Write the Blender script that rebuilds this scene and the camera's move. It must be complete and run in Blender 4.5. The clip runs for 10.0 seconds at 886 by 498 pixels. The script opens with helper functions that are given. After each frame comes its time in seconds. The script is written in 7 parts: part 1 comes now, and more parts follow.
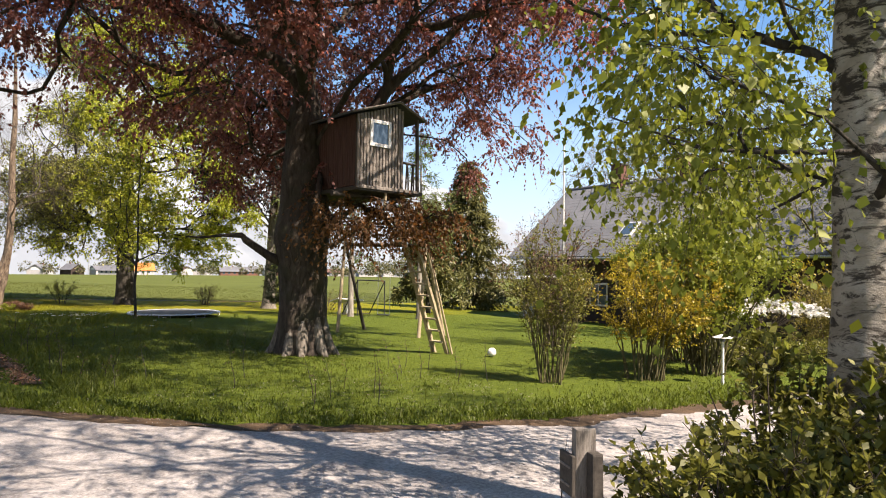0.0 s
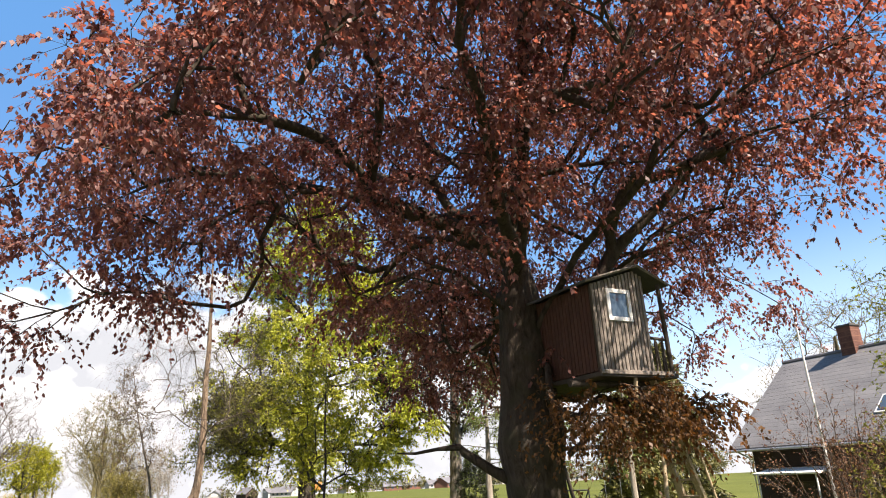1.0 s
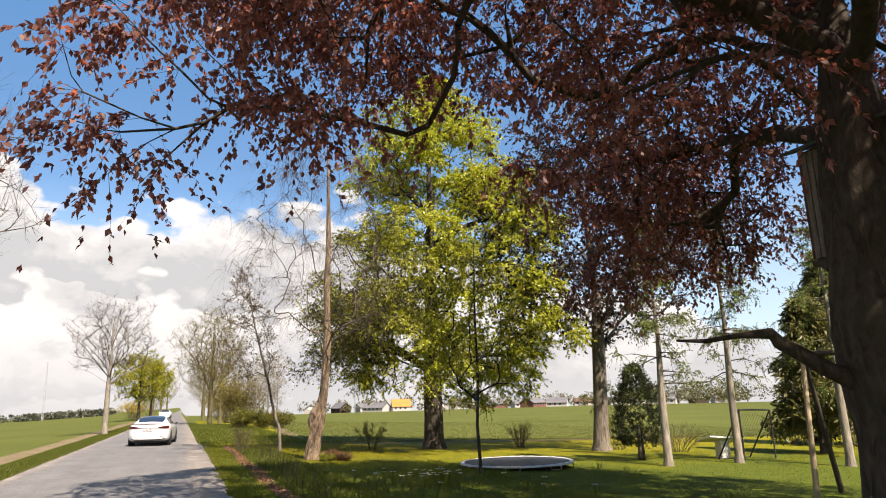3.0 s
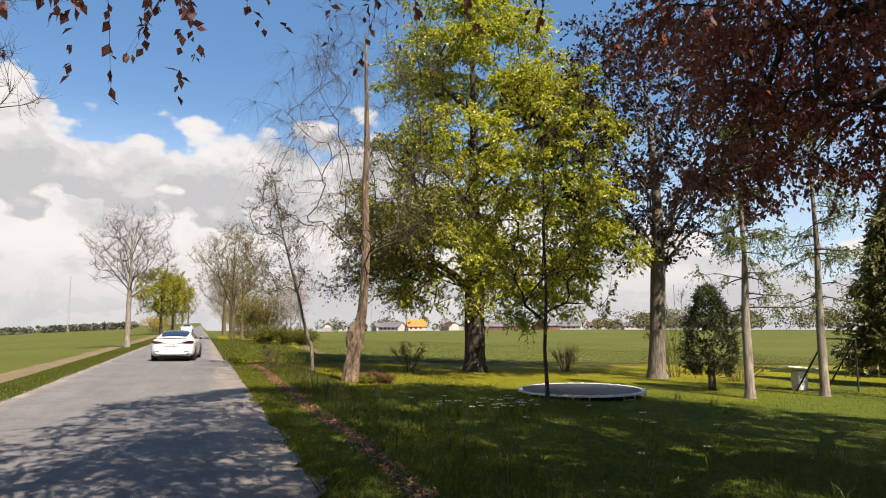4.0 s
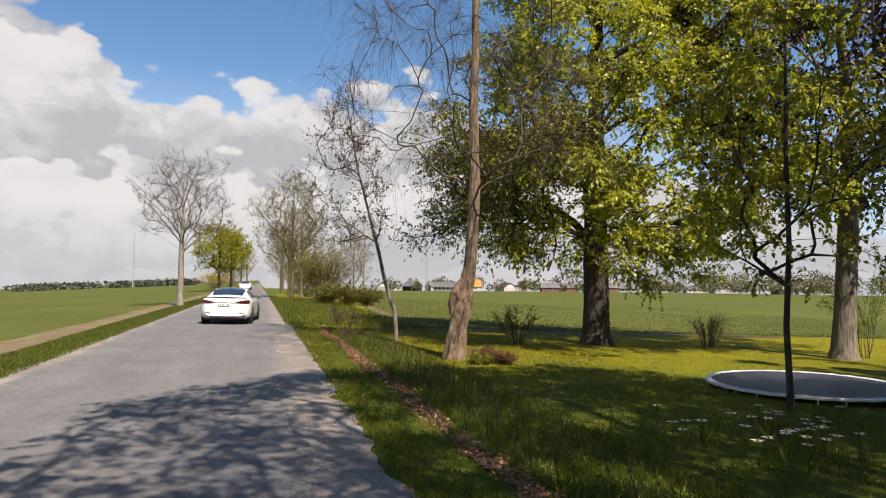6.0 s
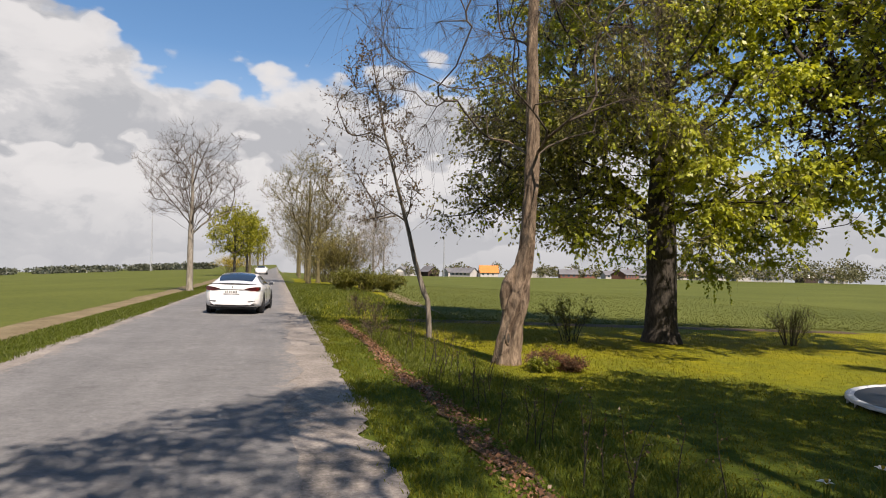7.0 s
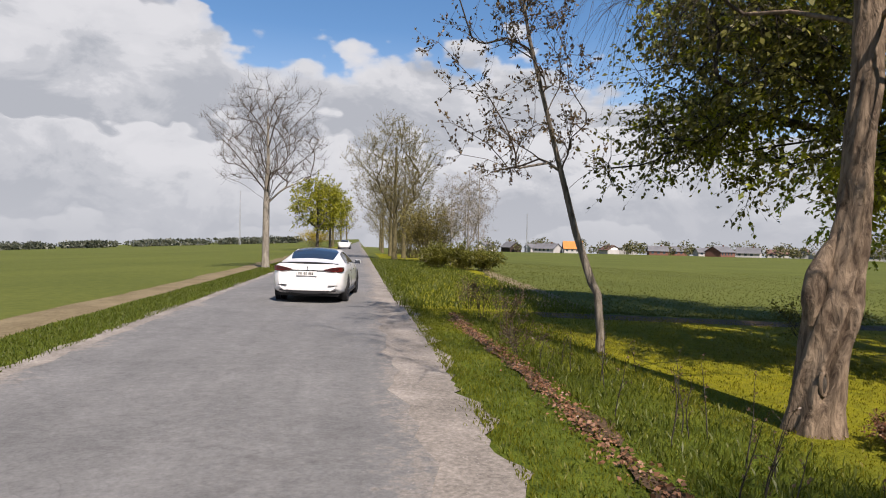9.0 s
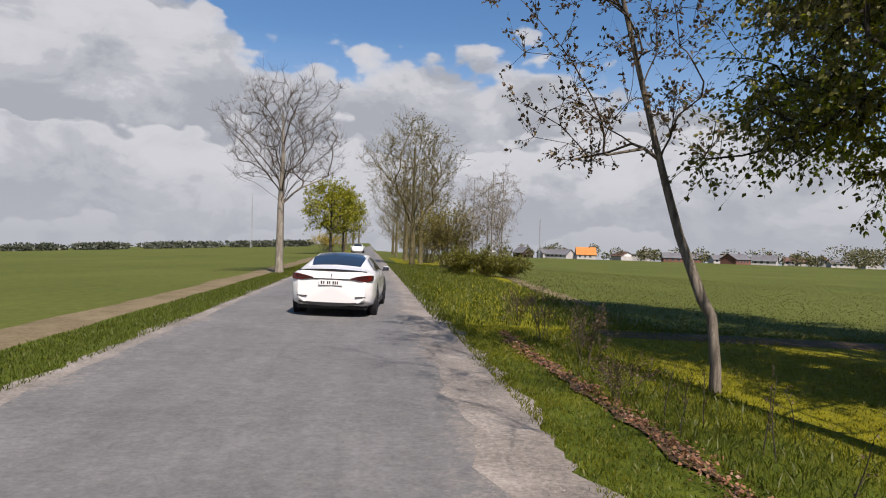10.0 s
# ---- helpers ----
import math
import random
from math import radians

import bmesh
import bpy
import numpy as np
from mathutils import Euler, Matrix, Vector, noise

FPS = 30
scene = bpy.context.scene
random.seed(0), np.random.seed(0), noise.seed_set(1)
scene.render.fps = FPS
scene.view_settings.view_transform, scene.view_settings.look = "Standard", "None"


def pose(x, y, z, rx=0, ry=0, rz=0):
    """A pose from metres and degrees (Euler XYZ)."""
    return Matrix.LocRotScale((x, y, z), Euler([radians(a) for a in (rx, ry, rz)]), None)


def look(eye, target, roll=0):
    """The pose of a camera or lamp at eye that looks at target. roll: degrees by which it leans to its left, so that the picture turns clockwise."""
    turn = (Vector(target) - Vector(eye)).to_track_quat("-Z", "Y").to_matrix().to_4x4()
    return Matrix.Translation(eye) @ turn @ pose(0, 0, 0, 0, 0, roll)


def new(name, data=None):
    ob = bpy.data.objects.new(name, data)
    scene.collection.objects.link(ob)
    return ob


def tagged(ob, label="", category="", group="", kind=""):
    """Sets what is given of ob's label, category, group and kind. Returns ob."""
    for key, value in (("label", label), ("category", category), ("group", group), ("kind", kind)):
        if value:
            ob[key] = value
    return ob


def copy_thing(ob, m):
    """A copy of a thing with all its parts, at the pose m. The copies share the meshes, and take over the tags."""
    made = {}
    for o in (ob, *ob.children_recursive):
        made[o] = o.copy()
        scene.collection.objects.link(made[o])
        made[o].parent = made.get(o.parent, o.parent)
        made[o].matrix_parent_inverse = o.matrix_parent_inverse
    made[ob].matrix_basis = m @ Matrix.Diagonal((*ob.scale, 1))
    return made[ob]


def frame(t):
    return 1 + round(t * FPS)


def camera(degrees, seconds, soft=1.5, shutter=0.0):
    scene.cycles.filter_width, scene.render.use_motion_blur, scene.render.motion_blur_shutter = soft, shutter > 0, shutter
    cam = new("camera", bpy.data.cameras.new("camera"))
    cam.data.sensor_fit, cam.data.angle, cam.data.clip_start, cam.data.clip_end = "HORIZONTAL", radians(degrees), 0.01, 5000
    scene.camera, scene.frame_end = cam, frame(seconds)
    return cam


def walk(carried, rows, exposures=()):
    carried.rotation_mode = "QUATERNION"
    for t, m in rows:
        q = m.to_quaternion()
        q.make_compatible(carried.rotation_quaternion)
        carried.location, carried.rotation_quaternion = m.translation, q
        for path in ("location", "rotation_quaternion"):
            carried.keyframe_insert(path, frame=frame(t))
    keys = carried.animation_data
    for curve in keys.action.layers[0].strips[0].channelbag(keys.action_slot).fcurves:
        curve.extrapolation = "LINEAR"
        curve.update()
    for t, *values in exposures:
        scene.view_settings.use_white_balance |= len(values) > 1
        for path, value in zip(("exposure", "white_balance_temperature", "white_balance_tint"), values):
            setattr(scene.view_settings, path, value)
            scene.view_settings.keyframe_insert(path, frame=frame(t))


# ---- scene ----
cam = camera(68.0, 10.0, soft=1.05)
LEVEL = pose(0, 0, 0, 0, 0.9, 0)
PATH = [
    (0, (0.625, 1.034, 1.761), (1.958, 2.523, 1.841), 1.4),
    (0.3, (0.711, 1.967, 1.812), (2.024, 3.469, 1.956), 0.4),
    (0.5, (0.718, 2.494, 1.891), (1.937, 4.064, 2.11), -1.8),
    (0.6, (0.729, 2.796, 1.917), (1.895, 4.394, 2.207), -2.6),
    (1, (0.836, 4.135, 1.959), (1.748, 5.785, 2.628), -2.3),
    (1.5, (0.602, 5.388, 2.041), (1.423, 7.048, 2.796), 0.1),
    (2, (0.48, 6.599, 2.115), (1.238, 8.296, 2.855), -0.8),
    (2.5, (0.43, 7.972, 1.926), (1.144, 9.709, 2.614), -0.8),
    (3, (0.533, 9.298, 1.786), (1.246, 11.109, 2.244), -0.8),
    (4.3, (0.338, 13.223, 1.763), (0.994, 15.1, 1.975), 0.4),
    (4.5, (0.341, 13.83, 1.757), (0.97, 15.717, 1.959), 0.1),
    (5, (0.289, 15.36, 1.716), (0.885, 17.261, 1.889), -0.1),
    (5.5, (0.318, 16.802, 1.707), (0.88, 18.716, 1.862), 0.5),
    (6.8, (0.585, 20.934, 1.76), (1.089, 22.869, 1.801), 1.9),
    (7, (0.603, 21.511, 1.727), (1.094, 23.448, 1.788), 1.7),
    (7.5, (0.606, 22.874, 1.698), (1.112, 24.808, 1.758), 0.9),
    (8, (0.592, 24.596, 1.717), (1.026, 26.548, 1.736), 1.3),
    (8.5, (0.559, 26.044, 1.684), (0.925, 28.01, 1.669), 1.7),
    (9, (0.462, 27.646, 1.678), (0.719, 29.63, 1.656), 2.1),
    (9.5, (0.3, 28.809, 1.653), (0.526, 30.796, 1.614), 1.4),
    (10, (-0.006, 30.106, 1.654), (0.219, 32.093, 1.645), 2.6),
]
walk(cam, [(t, LEVEL @ look(eye, target, roll)) for t, eye, target, roll in PATH],
     exposures=[(0.0, 1.63, 7350, 19), (0.5, 1.63, 7350, 19), (1.0, 1.78, 7350, 19), (2.0, 1.75, 7350, 19), (2.5, 1.60, 7700, 19), (3.0, 1.47, 7750, 19), (4.5, 1.14, 7500, 19), (5.5, 1.07, 7430, 19), (7.0, 0.98, 7350, 19), (9.0, 0.92, 6950, 19), (9.5, 0.76, 6900, 19), (10.0, 0.71, 6850, 19)])

# ---- light ----
SUN_ELEVATION, SUN_AZIMUTH = 50.0, 16.0   # azimuth: degrees from straight behind the walk, towards its right
sun_way = Vector((math.sin(radians(SUN_AZIMUTH)) * math.cos(radians(SUN_ELEVATION)),
                  -math.cos(radians(SUN_AZIMUTH)) * math.cos(radians(SUN_ELEVATION)), math.sin(radians(SUN_ELEVATION))))
sun = new("sun", bpy.data.lights.new("sun", "SUN"))
sun.data.energy, sun.data.angle, sun.data.color = 5.0, radians(0.53), (1.0, 0.955, 0.88)
sun.matrix_world = look(sun_way * 60, (0, 0, 0))

world = bpy.data.worlds.new("world")
scene.world = world
world.use_nodes = True


class Nodes:
    """A small wrapper for building a node tree."""

    def __init__(self, tree):
        self.tree, self.links = tree, tree.links
        tree.nodes.clear()

    def add(self, kind, **values):
        node = self.tree.nodes.new(kind)
        for key, value in values.items():
            node.inputs[key].default_value = value
        return node

    def link(self, a, b):
        self.links.new(a, b)

    def math(self, op, a, b=0.0, c=0.0, clamp=False):
        node = self.tree.nodes.new("ShaderNodeMath")
        node.operation, node.use_clamp = op, clamp
        for socket, value in zip(node.inputs, (a, b, c)):
            if isinstance(value, (int, float)):
                socket.default_value = value
            else:
                self.links.new(value, socket)
        return node.outputs[0]

    def ramp(self, fac, stops, interpolation="LINEAR"):
        node = self.tree.nodes.new("ShaderNodeValToRGB")
        el = node.color_ramp.elements
        node.color_ramp.interpolation = interpolation
        while len(el) < len(stops):
            el.new(0.5)
        for e, (p, c) in zip(el, stops):
            e.position, e.color = p, (*c, 1) if len(c) == 3 else c
        self.links.new(fac, node.inputs[0])
        return node.outputs[0]

    def mix(self, fac, a, b, blend="MIX"):
        node = self.tree.nodes.new("ShaderNodeMix")
        node.data_type, node.blend_type = "RGBA", blend
        for socket, value in ((node.inputs[0], fac), (node.inputs[6], a), (node.inputs[7], b)):
            if isinstance(value, (int, float)):
                socket.default_value = value
            elif isinstance(value, (tuple, list)):
                socket.default_value = (*value, 1)
            else:
                self.links.new(value, socket)
        return node.outputs[2]

    def noise(self, vector, scale, detail=4.0, rough=0.55, distortion=0.0):
        node = self.add("ShaderNodeTexNoise", Scale=scale, Detail=detail, Roughness=rough, Distortion=distortion)
        if vector is not None:
            self.links.new(vector, node.inputs["Vector"])
        return node.outputs[0]


def make_sky():
    n = Nodes(world.node_tree)
    sky = n.add("ShaderNodeTexSky")
    sky.sky_type, sky.sun_disc, sky.sun_elevation, sky.sun_rotation = "NISHITA", False, radians(SUN_ELEVATION), radians(180 - SUN_AZIMUTH)
    sky.altitude, sky.air_density, sky.dust_density, sky.ozone_density = 20.0, 1.0, 0.6, 1.6
    where = n.add("ShaderNodeTexCoord").outputs["Generated"]
    xyz = n.add("ShaderNodeSeparateXYZ")
    n.link(where, xyz.inputs[0])
    up = n.math("MAXIMUM", xyz.outputs[2], 0.0)
    # rows of cumulus, one behind another: heaped white tops, flat grey bases; clear sky over the nearest row
    flat = n.add("ShaderNodeCombineXYZ")
    n.link(xyz.outputs[0], flat.inputs[0])
    n.link(xyz.outputs[1], flat.inputs[1])
    n.link(n.math("MULTIPLY", up, 1.7), flat.inputs[2])
    big = n.noise(flat.outputs[0], 4.2, 3.0, 0.5)
    fine = n.noise(flat.outputs[0], 11.0, 8.0, 0.55, 0.2)
    heap = n.add("ShaderNodeTexVoronoi", Scale=15.0, Detail=2.0)
    heap.feature = "SMOOTH_F1"
    heap.inputs["Smoothness"].default_value = 0.7
    n.link(flat.outputs[0], heap.inputs["Vector"])
    puff = n.math("SUBTRACT", 0.42, heap.outputs["Distance"])
    lumpy = n.math("ADD", n.math("ADD", n.math("MULTIPLY", n.math("SUBTRACT", big, 0.5), 2.0), n.math("MULTIPLY", n.math("SUBTRACT", fine, 0.5), 0.75)), n.math("MULTIPLY", puff, 0.6))
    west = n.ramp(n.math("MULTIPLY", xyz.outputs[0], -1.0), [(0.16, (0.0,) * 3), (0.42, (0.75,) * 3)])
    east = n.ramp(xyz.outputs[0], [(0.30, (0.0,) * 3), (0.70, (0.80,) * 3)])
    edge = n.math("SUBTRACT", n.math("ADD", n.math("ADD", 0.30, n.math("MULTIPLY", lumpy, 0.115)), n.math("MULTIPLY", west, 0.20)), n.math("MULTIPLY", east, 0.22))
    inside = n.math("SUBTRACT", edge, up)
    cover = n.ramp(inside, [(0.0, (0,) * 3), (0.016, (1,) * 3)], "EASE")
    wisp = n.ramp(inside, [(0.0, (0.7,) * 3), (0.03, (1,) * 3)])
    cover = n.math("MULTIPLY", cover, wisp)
    depth = n.math("SUBTRACT", 8.0, n.math("DIVIDE", n.math("SUBTRACT", n.math("ADD", 0.33, n.math("MULTIPLY", n.math("ADD", n.math("MULTIPLY", n.math("SUBTRACT", big, 0.5), 2.0), n.math("MULTIPLY", puff, 0.7)), 0.10)), up), 0.15))
    row = n.ramp(n.math("FRACT", depth), [(0.0, (0.75,) * 3), (0.07, (0.0,) * 3), (1.0, (1.0,) * 3)])
    # light and shade inside the heaps at three sizes
    body = n.noise(flat.outputs[0], 6.5, 9.0, 0.60, 0.4)
    soft = n.math("ADD", n.math("MULTIPLY", n.math("SUBTRACT", body, 0.5), 3.1), n.math("MULTIPLY", n.math("SUBTRACT", fine, 0.5), 1.0))
    lit = n.ramp(n.math("ADD", n.math("MULTIPLY", row, 0.85), soft), [(0.0, (0.0,) * 3), (0.35, (0.42,) * 3), (0.62, (0.86,) * 3), (0.95, (1.0,) * 3)], "EASE")
    cloud = n.mix(lit, (0.57, 0.65, 0.73), (0.90, 0.985, 1.05))
    # haze dulls the lowest clouds
    cloud = n.mix(n.ramp(up, [(0.0, (0.8,) * 3), (0.10, (0.0,) * 3)]), cloud, (0.64, 0.72, 0.80))
    cloud_light = n.add("ShaderNodeBackground", Strength=0.40)
    n.link(cloud, cloud_light.inputs[0])
    blue_light = n.add("ShaderNodeBackground", Strength=0.063)
    clear = n.mix(1.0, sky.outputs[0], (0.70, 1.02, 1.22), "MULTIPLY")
    clear = n.mix(n.ramp(up, [(0.0, (0.95,) * 3), (0.10, (0.62,) * 3), (0.30, (0.0,) * 3)]), clear, (4.4, 5.8, 7.5))
    clear = n.mix(n.ramp(up, [(0.22, (0.0,) * 3), (0.55, (0.65,) * 3)]), clear, (0.62, 2.2, 4.9))
    n.link(clear, blue_light.inputs[0])
    both = n.add("ShaderNodeMixShader")
    n.link(cover, both.inputs[0])
    n.link(blue_light.outputs[0], both.inputs[1])
    n.link(cloud_light.outputs[0], both.inputs[2])
    out = n.add("ShaderNodeOutputWorld")
    n.link(both.outputs[0], out.inputs[0])


make_sky()


# ---- materials ----
def material(name, shade, rough=0.8, bump=0.0, metal=0.0, spec=0.3, **extra):
    """shade(n, where) gives the colour socket and, if it likes, a height socket for the relief."""
    mat = bpy.data.materials.new(name)
    mat.use_nodes = True
    n = Nodes(mat.node_tree)
    where = n.add("ShaderNodeTexCoord").outputs["Object"]
    made = shade(n, where) if callable(shade) else shade
    colour, height = made if isinstance(made, tuple) and len(made) == 2 else (made, None)
    b = n.add("ShaderNodeBsdfPrincipled", Roughness=rough, Metallic=metal)
    b.inputs["Specular IOR Level"].default_value = spec
    for key, value in extra.items():
        b.inputs[key.replace("_", " ")].default_value = value
    if isinstance(colour, tuple):
        b.inputs["Base Color"].default_value = (*colour, 1)
    else:
        n.link(colour, b.inputs["Base Color"])
    if height is not None and bump:
        bm = n.add("ShaderNodeBump", Distance=bump)
        n.link(height, bm.inputs["Height"])
        n.link(bm.outputs[0], b.inputs["Normal"])
    out = n.add("ShaderNodeOutputMaterial")
    n.link(b.outputs[0], out.inputs[0])
    return mat


def mottled(*stops, scale=3.0, fine=25.0, share=0.5, detail=6.0, squash=None):
    """Colours that wander over two scales."""
    def shade(n, where):
        if squash:
            m = n.add("ShaderNodeMapping")
            m.inputs["Scale"].default_value = squash
            n.link(where, m.inputs[0])
            where = m.outputs[0]
        a, b = n.noise(where, scale, detail, 0.6), n.noise(where, fine, 5.0, 0.65)
        f = n.math("ADD", n.math("MULTIPLY", a, 1 - share), n.math("MULTIPLY", b, share))
        k = len(stops)
        return n.ramp(f, [(0.36 + 0.28 * i / max(1, k - 1), c) for i, c in enumerate(stops)]), f
    return shade


def leaf_material(name, stops, glow=0.45, rough=0.45, thin=(1.0, 1.0, 1.0)):
    """Leaves: each one a shade of its own, light coming through them."""
    mat = bpy.data.materials.new(name)
    mat.use_nodes = True
    n = Nodes(mat.node_tree)
    geo = n.add("ShaderNodeNewGeometry")
    where = n.add("ShaderNodeTexCoord").outputs["Object"]
    patch = n.noise(where, 0.9, 3.0)
    f = n.math("ADD", n.math("MULTIPLY", geo.outputs["Random Per Island"], 0.62), n.math("MULTIPLY", patch, 0.40))
    colour = n.ramp(f, [(i / max(1, len(stops) - 1), c) for i, c in enumerate(stops)])
    b = n.add("ShaderNodeBsdfPrincipled", Roughness=rough)
    b.inputs["Specular IOR Level"].default_value = 0.35
    n.link(colour, b.inputs["Base Color"])
    tr = n.add("ShaderNodeBsdfTranslucent")
    n.link(n.mix(1.0, colour, thin, "MULTIPLY"), tr.inputs[0])
    both = n.add("ShaderNodeMixShader")
    both.inputs[0].default_value = glow
    n.link(b.outputs[0], both.inputs[1])
    n.link(tr.outputs[0], both.inputs[2])
    out = n.add("ShaderNodeOutputMaterial")
    n.link(both.outputs[0], out.inputs[0])
    return mat


def bark_material(name, dark, light, ridges=14.0, stretch=0.22, moss=None, bump=0.03):
    def shade(n, where):
        m = n.add("ShaderNodeMapping")
        m.inputs["Scale"].default_value = (1, 1, stretch)
        n.link(where, m.inputs[0])
        a = n.noise(m.outputs[0], ridges, 6.0, 0.65, 0.6)
        b = n.noise(where, 2.2, 4.0)
        c = n.mix(n.ramp(a, [(0.35, (0,) * 3), (0.68, (1,) * 3)]), dark, light)
        if moss:
            c = n.mix(n.ramp(b, [(0.48, (0,) * 3), (0.66, (0.7,) * 3)]), c, moss)
        return c, a
    return material(name, shade, rough=0.9, bump=bump, spec=0.15)

def asphalt_look(n, where):
    m = n.add("ShaderNodeMapping")
    m.inputs["Scale"].default_value = (1.0, 0.07, 1.0)
    n.link(where, m.inputs[0])
    streak = n.noise(m.outputs[0], 1.6, 5.0, 0.6)
    patch = n.noise(where, 0.7, 6.0, 0.62, 0.4)
    grain = n.noise(where, 22.0, 7.0, 0.8)
    stain = n.ramp(n.noise(where, 1.3, 7.0, 0.7, 0.8), [(0.56, (0,) * 3), (0.76, (0.5,) * 3)])
    clump = n.noise(where, 7.0, 5.0, 0.7)
    line = n.math("ABSOLUTE", n.math("SUBTRACT", n.noise(where, 0.55, 4.0, 0.5, 1.2), 0.5))
    crack = n.math("MULTIPLY", n.ramp(line, [(0.0, (1,) * 3), (0.006, (0,) * 3)]), n.ramp(patch, [(0.45, (0,) * 3), (0.66, (0.3,) * 3)]))
    f = n.math("ADD", n.math("ADD", n.math("MULTIPLY", streak, 0.18), n.math("MULTIPLY", patch, 0.20)), n.math("ADD", n.math("MULTIPLY", grain, 0.40), n.math("MULTIPLY", clump, 0.22)))
    c = n.ramp(f, [(0.36, (0.058, 0.058, 0.058)), (0.50, (0.115, 0.114, 0.112)), (0.64, (0.178, 0.176, 0.172))])
    c = n.mix(crack, c, (0.03, 0.028, 0.026))
    c = n.mix(stain, c, (0.045, 0.042, 0.040))
    xyz = n.add("ShaderNodeSeparateXYZ")
    n.link(where, xyz.inputs[0])
    off = n.math("ABSOLUTE", n.math("ADD", xyz.outputs[0], 1.22))
    loose = n.math("ADD", n.math("MULTIPLY", n.math("SUBTRACT", off, 2.0), 1.7), n.math("ADD", n.math("MULTIPLY", n.math("SUBTRACT", clump, 0.5), 3.2), n.math("MULTIPLY", n.math("SUBTRACT", patch, 0.5), 2.0)))
    grit = n.ramp(grain, [(0.35, (0.095, 0.085, 0.074)), (0.65, (0.235, 0.212, 0.188))])
    return n.mix(n.ramp(loose, [(0.0, (0,) * 3), (0.5, (0.85,) * 3)]), c, grit), n.math("ADD", grain, n.math("MULTIPLY", patch, 0.5))


def lawn_look(n, where):
    """Green sward by the drive that turns to yellow moss at the garden's far end. The green is darkened for tree shade,
    the moss lightened for sun.
    """
    xyz = n.add("ShaderNodeSeparateXYZ")
    n.link(where, xyz.inputs[0])
    broad, tuft, fine = n.noise(where, 0.45, 5.0, 0.6), n.noise(where, 5.0, 6.0, 0.7), n.noise(where, 42.0, 5.0, 0.75)
    f = n.math("ADD", n.math("MULTIPLY", tuft, 0.45), n.math("MULTIPLY", fine, 0.55))
    green = n.ramp(f, [(0.36, (0.027, 0.040, 0.006)), (0.50, (0.059, 0.080, 0.009)), (0.64, (0.099, 0.121, 0.014))])
    moss = n.ramp(f, [(0.36, (0.068, 0.068, 0.004)), (0.50, (0.140, 0.134, 0.005)), (0.64, (0.204, 0.181, 0.010))])
    share = n.math("ADD", n.math("MULTIPLY", n.math("SUBTRACT", xyz.outputs[1], 27.0), 0.11), n.math("ADD", n.math("MULTIPLY", n.math("MINIMUM", n.math("SUBTRACT", xyz.outputs[0], 5.5), 0.0), 0.35), n.math("MULTIPLY", n.math("SUBTRACT", broad, 0.5), 2.2)), clamp=True)
    return n.mix(share, green, moss), f


asphalt = material("asphalt", asphalt_look, rough=0.88, bump=0.010)
shoulder_gravel = material("shoulder_gravel", mottled((0.085, 0.076, 0.065), (0.168, 0.150, 0.131), (0.275, 0.247, 0.218), scale=0.9, fine=26.0, share=0.5), rough=0.95, bump=0.012)
gravel = material("gravel", mottled((0.125, 0.112, 0.100), (0.242, 0.221, 0.203), (0.365, 0.336, 0.308), scale=1.9, fine=30.0, share=0.6), rough=0.95, bump=0.012)
stone = material("stone_chips", mottled((0.158, 0.145, 0.132), (0.268, 0.249, 0.228), scale=6, fine=60), rough=0.9)
lawn_soil = material("lawn_soil", lawn_look, rough=0.95, bump=0.03, spec=0.1)
crop = material("crop_field", mottled((0.0465, 0.0575, 0.0108), (0.066, 0.0775, 0.0145), (0.090, 0.099, 0.021), scale=0.06, fine=3.5, share=0.55), rough=0.95, bump=0.05, spec=0.1)
sand = material("sandy_soil", mottled((0.086, 0.066, 0.037), (0.132, 0.104, 0.060), (0.175, 0.141, 0.085), scale=0.9, fine=14.0), rough=0.95, bump=0.02, spec=0.1)
litter = material("leaf_litter", mottled((0.026, 0.017, 0.010), (0.062, 0.040, 0.022), (0.11, 0.068, 0.038), scale=3.0, fine=40.0), rough=0.9, bump=0.02, spec=0.2)
dry_leaf = leaf_material("dry_leaf", [(0.0833, 0.0432, 0.0239), (0.168, 0.084, 0.0456), (0.269, 0.138, 0.0775)], glow=0.1)
# Lawn blades darkened for shade, moss blades lightened for sun, road grass left undimmed.
shaded_grass_blade = leaf_material("shaded_grass_blade", [(0.0355, 0.0505, 0.0055), (0.067, 0.0875, 0.0075), (0.096, 0.118, 0.010), (0.123, 0.137, 0.021)], glow=0.55, rough=0.5)
road_grass = leaf_material("road_grass", [(0.0566, 0.069, 0.00638), (0.106, 0.12, 0.00847), (0.152, 0.161, 0.0107), (0.191, 0.188, 0.0267)], glow=0.55, rough=0.5)
sunlit_moss_blade = leaf_material("sunlit_moss_blade", [(0.066, 0.0645, 0.0048), (0.119, 0.112, 0.0064), (0.170, 0.149, 0.008), (0.204, 0.173, 0.0176)], glow=0.55, rough=0.5)
crop_blade = leaf_material("crop_blade", [(0.062, 0.072, 0.012), (0.085, 0.094, 0.016), (0.115, 0.118, 0.024)], glow=0.4, rough=0.6)
verge_blade = leaf_material("verge_blade", [(0.0505, 0.0684, 0.0082), (0.0904, 0.112, 0.0115), (0.13, 0.145, 0.0205)], glow=0.55, rough=0.5)
beech_bark = bark_material("beech_bark", (0.022, 0.0168, 0.0128), (0.072, 0.058, 0.046), ridges=9.0, stretch=0.35, moss=(0.0328, 0.0328, 0.0197))
